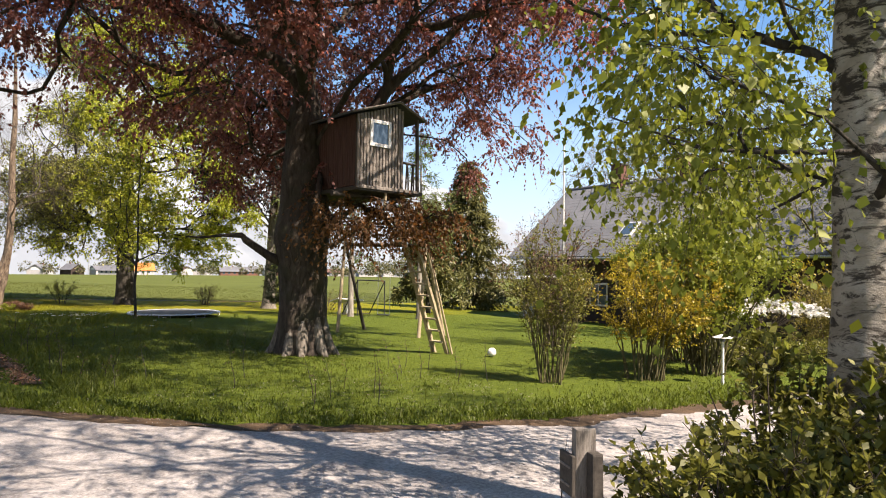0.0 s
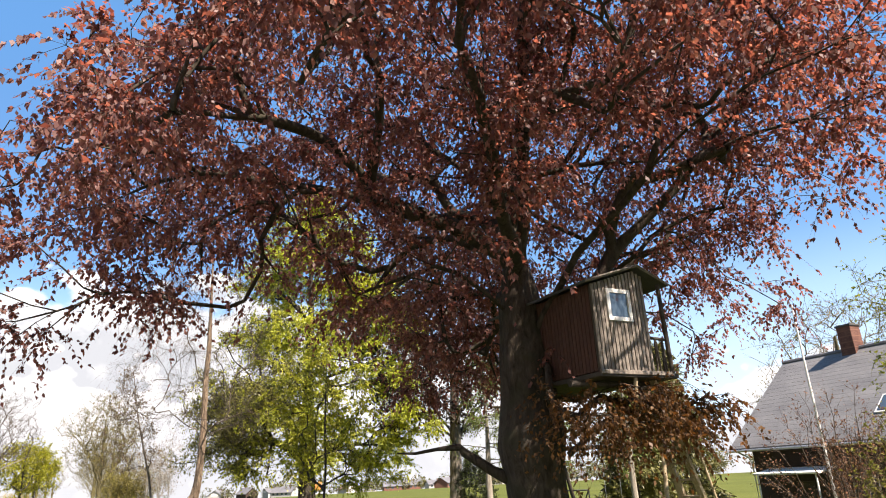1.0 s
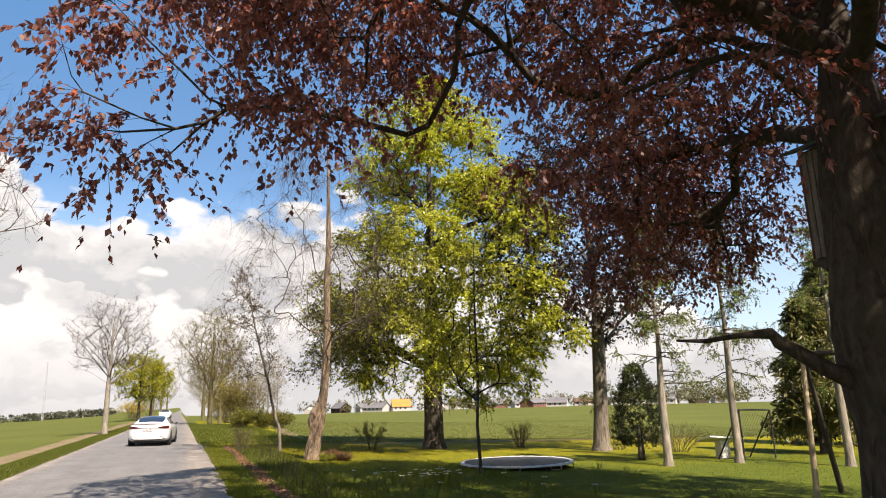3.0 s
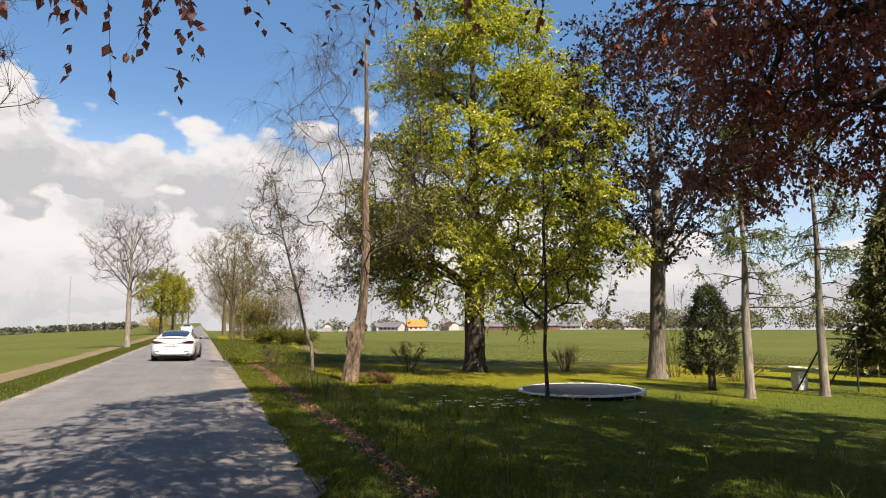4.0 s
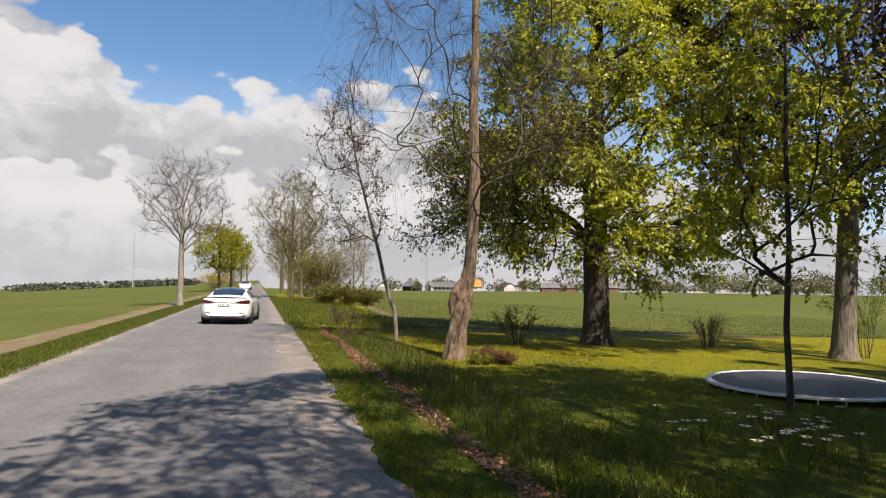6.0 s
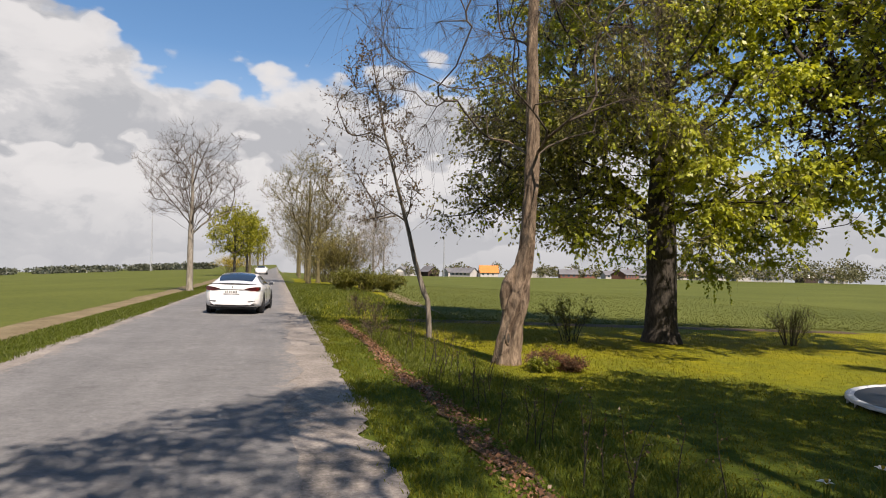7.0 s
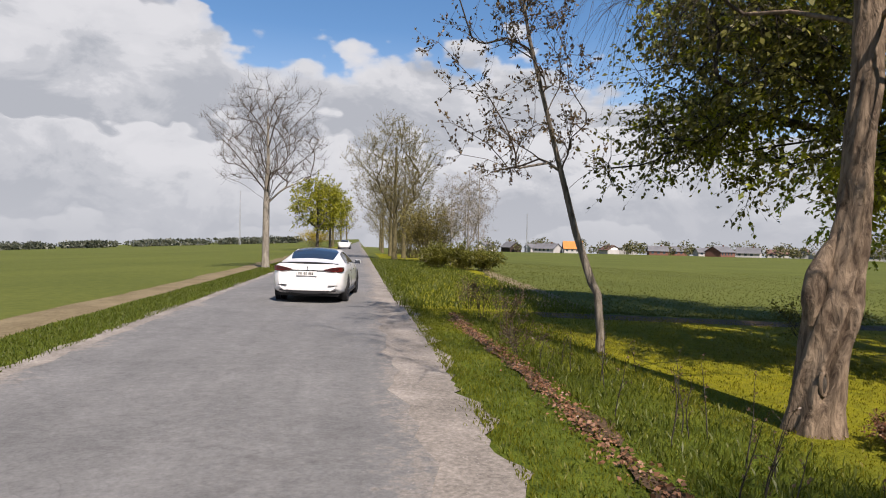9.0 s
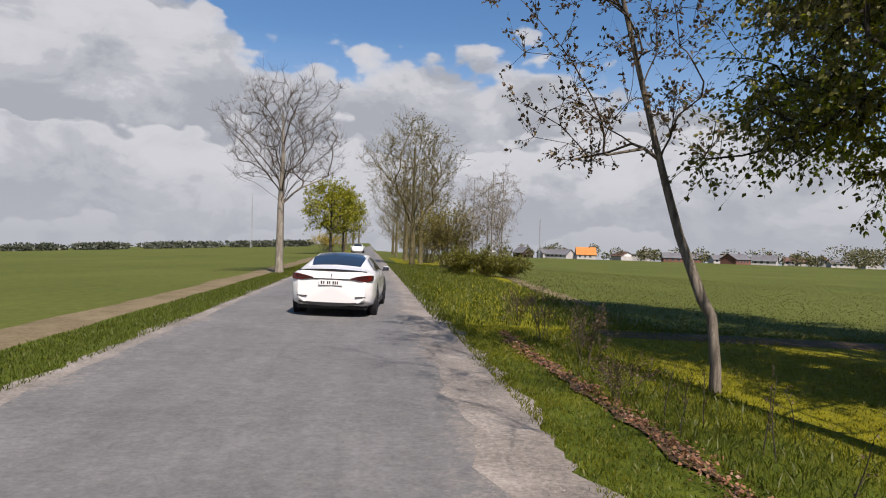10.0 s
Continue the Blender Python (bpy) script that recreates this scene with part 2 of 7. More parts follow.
grey_bark = bark_material("grey_bark", (0.0608, 0.0517, 0.0413), (0.2, 0.176, 0.143), ridges=16.0, stretch=0.16, bump=0.04)
twisted_bark = bark_material("twisted_bark", (0.052, 0.036, 0.025), (0.235, 0.178, 0.125), ridges=11.0, stretch=0.3, bump=0.05)
dark_bark = bark_material("dark_bark", (0.021, 0.018, 0.015), (0.068, 0.060, 0.050), ridges=18.0, stretch=0.3)
pale_bark = bark_material("pale_bark", (0.122, 0.106, 0.085), (0.274, 0.25, 0.207), ridges=10.0)
twig_bark = bark_material("twig_bark", (0.0413, 0.0317, 0.0243), (0.0975, 0.0803, 0.063), ridges=20.0, bump=0.002)
olive_bark = bark_material("olive_bark", (0.0608, 0.0517, 0.0243), (0.134, 0.115, 0.0608), ridges=12.0)
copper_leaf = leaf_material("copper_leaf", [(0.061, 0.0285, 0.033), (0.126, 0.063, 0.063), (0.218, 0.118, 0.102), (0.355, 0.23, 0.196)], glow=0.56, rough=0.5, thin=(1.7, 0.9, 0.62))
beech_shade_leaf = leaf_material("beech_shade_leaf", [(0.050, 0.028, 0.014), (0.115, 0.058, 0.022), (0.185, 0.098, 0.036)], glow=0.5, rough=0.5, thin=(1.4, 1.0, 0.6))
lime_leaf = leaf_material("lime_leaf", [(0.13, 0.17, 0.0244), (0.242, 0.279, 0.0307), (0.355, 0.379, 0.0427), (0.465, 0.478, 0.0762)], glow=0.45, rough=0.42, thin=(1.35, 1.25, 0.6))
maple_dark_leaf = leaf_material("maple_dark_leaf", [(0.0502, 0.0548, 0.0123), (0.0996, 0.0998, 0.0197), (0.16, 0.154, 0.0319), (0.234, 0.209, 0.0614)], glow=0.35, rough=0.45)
dark_leaf = leaf_material("dark_leaf", [(0.0179, 0.00896, 0.0109), (0.032, 0.0166, 0.015), (0.048, 0.032, 0.0204)], glow=0.3)
sap_leaf = leaf_material("sapling_leaf", [(0.13, 0.143, 0.00995), (0.229, 0.229, 0.0119), (0.329, 0.306, 0.025)], glow=0.45)
bud_leaf = leaf_material("bud_leaf", [(0.0636, 0.0362, 0.03), (0.117, 0.0769, 0.0399), (0.148, 0.118, 0.0499)], glow=0.35)
shrub_leaf = leaf_material("shrub_leaf", [(0.0733, 0.0794, 0.0138), (0.138, 0.137, 0.0224), (0.207, 0.194, 0.0345)], glow=0.45)
gold_leaf = leaf_material("gold_leaf", [(0.161, 0.127, 0.0124), (0.303, 0.224, 0.0155), (0.424, 0.329, 0.0311)], glow=0.4)
birch_leaf = leaf_material("birch_leaf", [(0.103, 0.132, 0.0151), (0.185, 0.211, 0.0236), (0.279, 0.274, 0.0323)], glow=0.5)
needle = leaf_material("needle", [(0.0527, 0.0575, 0.018), (0.108, 0.107, 0.0322), (0.179, 0.164, 0.0521)], glow=0.25)
thuja_leaf = leaf_material("thuja_leaf", [(0.012, 0.020, 0.008), (0.028, 0.040, 0.014), (0.050, 0.062, 0.022)], glow=0.2)
larch_needle = leaf_material("larch_needle", [(0.0742, 0.109, 0.0213), (0.127, 0.168, 0.0318), (0.181, 0.218, 0.0531)], glow=0.4)
blossom = leaf_material("blossom", [(0.55, 0.53, 0.48), (0.78, 0.76, 0.72)], glow=0.3)
olive_leaf = leaf_material("olive_leaf", [(0.0955, 0.0815, 0.0199), (0.151, 0.126, 0.0278), (0.215, 0.179, 0.0478)], glow=0.4)
red_leaf = leaf_material("red_leaf", [(0.0819, 0.0282, 0.0187), (0.156, 0.0679, 0.0374), (0.205, 0.136, 0.0562)], glow=0.35)


# ---- shapes ----
def gz(x, y=0.0):
    """The lie of the land: a cambered road, a garden that falls away to its side, fields that fall gently."""
    if x > 1.5:
        far = max(0.0, math.hypot(x, y - 20) - 60)
        return -0.034 * (min(x, 40) - 1.5) - 0.0235 - 0.008 * min(far, 380) - 0.03 * max(0.0, far - 380)
    if x > -4:
        return -0.0157 * x
    return 0.063 - 0.045 * max(0.0, -5.5 - x)


def mesh_of(name, verts, faces):
    """A mesh from flat arrays; faces: one array of equal polygons."""
    verts, faces = np.asarray(verts, np.float32).reshape(-1, 3), np.asarray(faces, np.int32)
    me = bpy.data.meshes.new(name)
    count, k = faces.shape
    me.vertices.add(len(verts))
    me.vertices.foreach_set("co", verts.ravel())
    me.loops.add(count * k)
    me.loops.foreach_set("vertex_index", faces.ravel())
    me.polygons.add(count)
    me.polygons.foreach_set("loop_start", np.arange(0, count * k, k, dtype=np.int32))
    me.update(calc_edges=True)
    return me


def smooth(me):
    me.polygons.foreach_set("use_smooth", np.ones(len(me.polygons), bool))
    return me


def part(name, shape, mat, parent=None, label="", kind=""):
    """Links a bmesh or a mesh as one mesh object under a thing or under a part."""
    if isinstance(shape, bmesh.types.BMesh):
        me = bpy.data.meshes.new(name)
        shape.normal_update()
        shape.to_mesh(me)
        shape.free()
    else:
        me = shape
    if not me.materials:
        me.materials.append(mat)
    ob = new(name, me)
    if parent is not None:
        ob.parent = parent
    return tagged(ob, label, kind=kind)


def thing(name, label, category, at=None, group="", kind=""):
    """An Empty at the base of a thing, to parent its parts."""
    ob = new(name)
    ob.empty_display_size = 0.2
    if at is not None:
        ob.matrix_world = at if isinstance(at, Matrix) else Matrix.Translation(at)
    return tagged(ob, label, category, group, kind)


def box(sx, sy, sz, at=(0, 0, 0), bevel=0.0, turn=None, bm=None):
    """A box with bevelled edges, its middle at the place given."""
    bm = bm or bmesh.new()
    made = bmesh.ops.create_cube(bm, size=1.0)["verts"]
    bmesh.ops.scale(bm, vec=(sx, sy, sz), verts=made)
    if bevel:
        edges = {e for v in made for e in v.link_edges}
        made = list({v for f in bmesh.ops.bevel(bm, geom=list(edges), offset=bevel, segments=2, affect="EDGES", profile=0.6)["faces"] for v in f.verts} | {v for v in made if v.is_valid})
    if turn is not None:
        bmesh.ops.transform(bm, matrix=turn, verts=made)
    bmesh.ops.translate(bm, vec=at, verts=made)
    return bm


def rod(a, b, ra, rb=None, sides=10, bm=None):
    """A tapered round bar from a to b, with closed ends."""
    bm = bm or bmesh.new()
    a, b = Vector(a), Vector(b)
    m = Matrix.Translation((a + b) / 2) @ (b - a).to_track_quat("Z", "Y").to_matrix().to_4x4()
    bmesh.ops.create_cone(bm, cap_ends=True, segments=sides, radius1=ra, radius2=ra if rb is None else rb, depth=(b - a).length, matrix=m)
    return bm


def tube_arrays(points, radii, sides, start=0):
    """Rings round a line of points, with a cap at the far end."""
    p, r = np.asarray(points, float), np.asarray(radii, float)
    d = np.gradient(p, axis=0)
    d /= np.linalg.norm(d, axis=1)[:, None] + 1e-9
    ref = np.array((0.0, 0.0, 1.0)) if abs(d[0, 2]) < 0.8 else np.array((1.0, 0.0, 0.0))
    u = np.cross(d, ref)
    u /= np.linalg.norm(u, axis=1)[:, None] + 1e-9
    v = np.cross(d, u)
    a = np.linspace(0, 2 * np.pi, sides, endpoint=False)
    ring = p[:, None] + r[:, None, None] * (np.cos(a)[None, :, None] * u[:, None] + np.sin(a)[None, :, None] * v[:, None])
    k, n = np.arange(sides), len(p)
    nxt = (k + 1) % sides
    rows = (np.arange(n - 1) * sides)[:, None]
    faces = np.stack([rows + k, rows + nxt, rows + sides + nxt, rows + sides + k], -1).reshape(-1, 4) + start
    return ring.reshape(-1, 3), faces


def tubes(name, lines, sides=None):
    verts, faces, start = [], [], 0
    for pts, radii in lines:
        big = max(radii)
        k = sides or (14 if big > 0.25 else 8 if big > 0.07 else 5 if big > 0.025 else 4 if big > 0.012 else 3)
        v, f = tube_arrays(pts, radii, k, start)
        verts.append(v)
        faces.append(f)
        start += len(v)
    return smooth(mesh_of(name, np.concatenate(verts), np.concatenate(faces)))


def gnarled(points, radii, size):
    """A trunk with swellings, hollows and folds."""
    t, fine = np.arange(len(points)), np.linspace(0, len(points) - 1, len(points) * 6)
    p = np.column_stack([np.interp(fine, t, points[:, i]) for i in range(3)])
    v, f = tube_arrays(p, np.interp(fine, t, radii), 40)
    axis = np.repeat(p, 40, 0)
    out = v - axis
    out /= np.linalg.norm(out, axis=1)[:, None] + 1e-9
    bump = np.array([noise.noise(Vector((a * 1.6, b * 1.6, c * 0.9))) + 0.6 * noise.noise(Vector((a * 5, b * 5, c * 1.3 + 4))) + 0.25 * noise.noise(Vector((a * 11, b * 11, c * 4 + 9))) for a, b, c in v])
    fade = np.clip(np.repeat(np.interp(fine, t, radii), 40) / 0.4, 0.2, 1.0)
    return smooth(mesh_of("trunk", v + out * (bump * size * fade)[:, None], f))


def leaves(name, where, along, size, rng, width=0.62, fold=0.25, lay=0.6):
    """Small folded leaf blades: places, directions, lengths. lay: how flat they lie."""
    where, along = np.asarray(where, np.float32), np.asarray(along, np.float32)
    n = len(where)
    along = along / (np.linalg.norm(along, axis=1)[:, None] + 1e-9)
    normal = rng.normal(size=(n, 3)) * (1 - lay) + np.array((0, 0, 1.0)) * lay
    side = np.cross(along, normal)
    side /= np.linalg.norm(side, axis=1)[:, None] + 1e-9
    normal = np.cross(side, along)
    L = (np.asarray(size) * rng.uniform(0.65, 1.25, n))[:, None]
    mid = where + along * L * 0.45 - normal * L * fold * 0.3
    half = side * L * width * 0.5
    tip = where + along * L - normal * L * 0.12
    verts = np.stack([where, mid + half + normal * L * fold * 0.5, tip, mid - half + normal * L * fold * 0.5], 1)
    return mesh_of(name, verts, np.arange(n * 4).reshape(n, 4))


def grow(trunk, targets, rng, wander=0.05, climb=0.35, keep=0.45, tip=0.006, power=0.47, step=0.42, limbs_from=0.0, fan=0, rise=0.7, reach=0.78, fan_lift=0.0, boughs=0):
    """A branching frame: first a fan of main limbs from the trunk, then each target is reached from the
    nearest fitting point of what has grown so far. trunk: rows (x, y, z, radius).
    Returns lines of (points, radii) and the tips with their directions."""
    trunk = np.asarray(trunk, float)
    pts = []
    for a, b in zip(trunk[:-1], trunk[1:]):
        k = max(2, int(np.linalg.norm(b[:3] - a[:3]) / step))
        for i in range(k):
            pts.append(a + (b - a) * i / k)
    pts.append(trunk[-1])
    pts = np.array(pts)
    n0 = len(pts)
    way = np.gradient(pts[:, :3], axis=0)
    way /= np.linalg.norm(way, axis=1)[:, None]
    parent = [i - 1 for i in range(n0)]
    open_from = next((i for i in range(n0) if pts[i, 2] >= limbs_from), n0 - 1)
    chains = [list(range(n0))]
    axis = pts[-1, :2]
    room = n0 + (len(targets) + fan) * 24
    P, W = np.zeros((room, 3)), np.zeros((room, 3))
    P[:n0], W[:n0] = pts[:, :3], way
    n = n0

    def add(i, T, lift, far):
        nonlocal n
        A = P[i].copy()
        L = np.linalg.norm(T - A)
        k = max(2, min(22, int(L / step)))
        head = W[i] if i >= n0 else np.array((T[0] - A[0], T[1] - A[1], 0.9 * L)) / L
        ctrl = A + head / (np.linalg.norm(head) + 1e-9) * L * far + np.array((0, 0, lift * L * 0.16))
        t = (np.arange(1, k + 1) / k)[:, None]
        line = (1 - t) ** 2 * A + 2 * t * (1 - t) * ctrl + t ** 2 * T
        shake = rng.normal(size=(k, 3)) * wander * min(1.0, L / 2)
        shake[-1] = 0
        line += shake
        ids = list(range(n, n + k))
        P[n:n + k] = line
        d = np.diff(np.vstack([A, line]), axis=0)
        W[n:n + k] = d / (np.linalg.norm(d, axis=1)[:, None] + 1e-9)
        parent.extend([i] + ids[:-1])
        chains.append([i] + ids)
        n += k

    def nearest(T, weight):
        delta = T - P[open_from:n]
        dist = np.linalg.norm(delta, axis=1) + 1e-6
        cos = (delta * W[open_from:n]).sum(1) / dist
        cost = dist * (1 + keep * (1 - cos)) + climb * np.maximum(0, -delta[:, 2]) * 1.2
        cost[:n0 - open_from] *= weight
        return open_from + int(np.argmin(cost))

    if fan:
        heart = np.array((*axis, pts[open_from, 2]))
        chosen = [targets[int(rng.integers(len(targets)))]]
        gap = np.linalg.norm(targets - chosen[0], axis=1)
        for k in range(fan - 1):
            j = int(np.argmax(gap))
            chosen.append(targets[j])
            gap = np.minimum(gap, np.linalg.norm(targets - targets[j], axis=1))
        # a few heavy boughs come first and carry the rest of the fan
        for i, T in enumerate(chosen[:boughs]):
            T = heart + (T - heart) * (0.5 + 0.12 * np.sin(i * 2.4))
            flat = np.hypot(T[0] - axis[0], T[1] - axis[1])
            T[2] = max(T[2], heart[2] + 0.75 * flat)
            add(open_from + int(i * 5 % 8), T, climb, 0.3)
        for T in chosen:
            T = heart + (T - heart) * reach
            flat = np.hypot(T[0] - axis[0], T[1] - axis[1])
            T[2] = max(T[2], heart[2] + fan_lift * flat)
            z = np.clip(T[2] - rise * flat, pts[open_from, 2], pts[-1, 2] * 0.8 + pts[open_from, 2] * 0.2)
            if boughs:
                add(nearest(T, 2.0), T, climb, 0.42)
            else:
                add(open_from + int(np.argmin(np.abs(pts[open_from:, 2] - z))), T, climb, 0.42)
    order = np.argsort(np.linalg.norm(targets - np.array((*axis, pts[open_from, 2])), axis=1))
    for j in order:
        T = targets[j]
        add(nearest(T, 1.5 if fan else 1.0), T, climb, 0.28)
    P, W = P[:n], W[:n]
    load = np.zeros(n)
    for c in chains[1:]:
        load[c[-1]] += 1
    for i in range(n - 1, 0, -1):
        load[parent[i]] += load[i]
    R = tip * np.maximum(load, 1) ** power
    R[:n0] = pts[:, 3]
    lines = [(P[chains[0]], R[chains[0]])]
    for c in chains[1:]:
        r = R[c].copy()
        r[0] = min(r[0], r[1] * 1.3)
        lines.append((P[c], r))
    tips = [c[-1] for c in chains[1:]]
    return lines, P[tips], W[tips], P, W, R


def twigs_on(where, way, rng, each, length, droop=0.0, spread=0.8, up=0.0, level=1.0):
    """Short bent twigs from places on the branches: arrays (m, 4, 3)."""
    m = len(where) * each
    a = np.repeat(where, each, 0)
    d = np.repeat(way, each, 0) + rng.normal(size=(m, 3)) * spread
    d[:, 2] = d[:, 2] * level + up
    d /= np.linalg.norm(d, axis=1)[:, None] + 1e-9
    L = (length * rng.uniform(0.5, 1.3, m))[:, None]
    t = np.linspace(0, 1, 3)[None, :, None]
    line = a[:, None] + d[:, None] * L[:, None] * t
    line[:, :, 2] -= droop * L * (t[:, :, 0] ** 2)
    line[:, 1:2] += rng.normal(size=(m, 1, 3)) * 0.05 * L[:, None]
    return line


def twig_mesh(name, lines, radius):
    """Three-sided twigs, all in one mesh."""
    m = len(lines)
    d = lines[:, -1] - lines[:, 0]
    u = np.cross(d, (0.3, 0.5, 0.8))
    u /= np.linalg.norm(u, axis=1)[:, None] + 1e-9
    v = np.cross(d, u)
    v /= np.linalg.norm(v, axis=1)[:, None] + 1e-9
    taper = np.array((1.0, 0.7, 0.2)) * radius
    a = np.arange(3) * 2 * np.pi / 3
    ring = lines[:, :, None] + taper[None, :, None, None] * (np.cos(a)[None, None, :, None] * u[:, None, None] + np.sin(a)[None, None, :, None] * v[:, None, None])
    base = (np.arange(m) * 9)[:, None, None]
    rows = (np.arange(2) * 3)[None, :, None]
    k = np.arange(3)[None, None, :]
    nx = (k + 1) % 3
    faces = np.stack([base + rows + k, base + rows + nx, base + rows + 3 + nx, base + rows + 3 + k], -1).reshape(-1, 4)
    return mesh_of(name, ring.reshape(-1, 3), faces)


def leaves_on(lines, rng, each, size, droop=0.2, start=0.25, **how):
    """Leaves along twigs."""
    m = len(lines)
    t = rng.uniform(start, 1.0, (m, each))
    seg = np.clip((t * 2).astype(int), 0, 1)
    f = (t * 2 - seg)[..., None]
    i = np.arange(m)[:, None]
    where = lines[i, seg] * (1 - f) + lines[i, seg + 1] * f
    way = lines[i, seg + 1] - lines[i, seg]
    way = way / (np.linalg.norm(way, axis=-1)[..., None] + 1e-9) + rng.normal(size=(m, each, 3)) * 0.75
    way[..., 2] -= droop
    return leaves("leaves", where.reshape(-1, 3), way.reshape(-1, 3), size, rng, **how)


def in_crown(rng, count, centre, radii, low=-1.0, hollow=0.35, ragged=0.35, seed=0.0, shape=1.0):
    """Points in an uneven rounded crown, thicker towards its outside."""
    got = []
    while len(got) < count:
        d = rng.normal(size=3)
        d /= np.linalg.norm(d)
        r = (hollow ** 3 + rng.random() * (1 - hollow ** 3)) ** (1 / 3)
        lump = noise.noise(Vector((d[0] * 2.2 + seed, d[1] * 2.2 - seed, d[2] * 2.2)))
        r *= 1 + ragged * lump
        p = d * r
        if p[2] < low:
            continue
        w = 1.0 if p[2] < 0 else (1 - max(0.0, p[2]) ** 1.5 * (1 - shape))
        got.append((p[0] * radii[0] * w, p[1] * radii[1] * w, p[2] * radii[2]))
    return np.array(got) + np.array(centre)


def tree(name, label, category, base, trunk, targets, bark, rng, leaf=None, twigs=(4, 0.5), leaf_each=8, leaf_size=0.08, droop=0.2,
         twig_droop=0.25, twig_up=0.0, twig_radius=0.004, group="", thick=0.05, twig_mat=None, spread=0.8, lay=0.6, sides_twigs=0, crown_label="", width=0.62, level=1.0, split=None, second=None, second_label="", second_share=0.7, gnarl=0.0, **frame_how):
    """A tree: trunk with its limbs, the finer branches, twigs and leaves, all in world places."""
    top = thing(name, label, category, base, group)
    lines, tips, tip_way, P, W, R = grow(trunk, targets, rng, **frame_how)
    heavy = [(p, r) for p, r in lines if max(r) >= thick]
    light = [(p, r) for p, r in lines if max(r) < thick]
    off = np.array(base)
    local = lambda ls: [(p - off, r) for p, r in ls]
    part("trunk", gnarled(*local(heavy[:1])[0], gnarl) if gnarl else tubes("trunk", local(heavy[:1])), bark, top)
    for line in local(heavy[1:]):
        part("limb", tubes("limb", [line]), bark, top)
    if light:
        part("branchwork", tubes("branchwork", local(light)), twig_mat or bark, top, kind="stuff")
    outer = np.where(R < tip_limit(frame_how))[0]
    spots = np.concatenate([tips, P[rng.choice(outer, min(len(outer), len(tips)), replace=False)]]) if len(outer) else tips
    ways = np.concatenate([tip_way, rng.normal(size=(len(spots) - len(tips), 3))])
    tw = twigs_on(spots - off, ways, rng, twigs[0], twigs[1], twig_droop, spread, twig_up, level)
    part("twig_growth", twig_mesh("twig_growth", tw[::2] if leaf is not None and leaf_each > 8 else tw, twig_radius), twig_mat or bark, top, kind="stuff")
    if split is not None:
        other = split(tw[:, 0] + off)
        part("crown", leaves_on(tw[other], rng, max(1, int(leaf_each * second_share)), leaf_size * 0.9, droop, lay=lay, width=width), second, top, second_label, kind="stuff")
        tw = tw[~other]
    if leaf is not None:
        part("crown", leaves_on(tw, rng, leaf_each, leaf_size, droop, lay=lay, width=width), leaf, top, crown_label, kind="stuff")
    return top


def tip_limit(how):
    return how.get("tip", 0.006) * 2.2


def bush(name, label, base, height, spread_r, stems, rng, bark, leaf=None, leaf_each=7, leaf_size=0.045, twigs=(4, 0.35), category="shrub", lean=0.25, droop=0.1, group="", up=0.3, stem_r=0.012, fork=5, crown_label="", low=0.3):
    """A many-stemmed shrub."""
    top = thing(name, label, category, base, group)
    lines, spots, ways = [], [], []
    for i in range(stems):
        a, out = rng.uniform(0, 2 * np.pi), spread_r * np.sqrt(rng.random())
        foot = np.array((np.cos(a), np.sin(a), 0)) * out * 0.25 + (0, 0, -0.05)
        tip = np.array((np.cos(a) * out, np.sin(a) * out, height * rng.uniform(0.6, 1.0) * (1 - 0.35 * (out / spread_r) ** 2)))
        ctrl = (foot + tip) / 2 + np.array((-np.cos(a), -np.sin(a), 0)) * lean * out * 0.6 + (0, 0, 0.12 * height)
        t = np.linspace(0, 1, 7)[:, None]
        p = (1 - t) ** 2 * foot + 2 * t * (1 - t) * ctrl + t ** 2 * tip + rng.normal(size=(7, 3)) * 0.012 * height
        lines.append((p, stem_r * rng.uniform(0.6, 1.2) * np.linspace(1, 0.25, 7)))
        for k in range(fork):
            f = rng.uniform(low, 1.0)
            j = min(5, int(f * 6))
            s = p[j] + (p[j + 1] - p[j]) * (f * 6 - j)
            spots.append(s)
            ways.append((p[j + 1] - p[j]) / np.linalg.norm(p[j + 1] - p[j]))
    part("stem_clump", tubes("stem_clump", lines), bark, top, kind="stuff")
    tw = twigs_on(np.array(spots), np.array(ways), rng, twigs[0], twigs[1], 0.1, 0.7, up)
    part("twig_growth", twig_mesh("twig_growth", tw, 0.0028), bark, top, kind="stuff")
    if leaf is not None:
        part("foliage", leaves_on(tw, rng, leaf_each, leaf_size, droop), leaf, top, crown_label, kind="stuff")
    return top


def sheet(name, xs, ys, lift, mat, label, category, kind="structure"):
    """A piece of ground between two wavering edges. xs: (left(y), right(y)); ys: along the road; lies on the land."""
    verts, faces, m = [], [], 9
    for y in ys:
        a, b = xs[0](y), xs[1](y)
        for i in range(m):
            x = a + (b - a) * i / (m - 1)
            verts.append((x, y, gz(x, y) + lift))
    for j in range(len(ys) - 1):
        for i in range(m - 1):
            k = j * m + i
            faces.append((k, k + 1, k + m + 1, k + m))
    return tagged(part(name, smooth(mesh_of(name, verts, faces)), mat), label, category, kind=kind)


def wob(y, seed, size=0.08, rate=0.8):
    return size * (noise.noise(Vector((y * rate, seed, 0.3))) + 0.6 * noise.noise(Vector((y * rate * 3.7, seed, 5.3))))


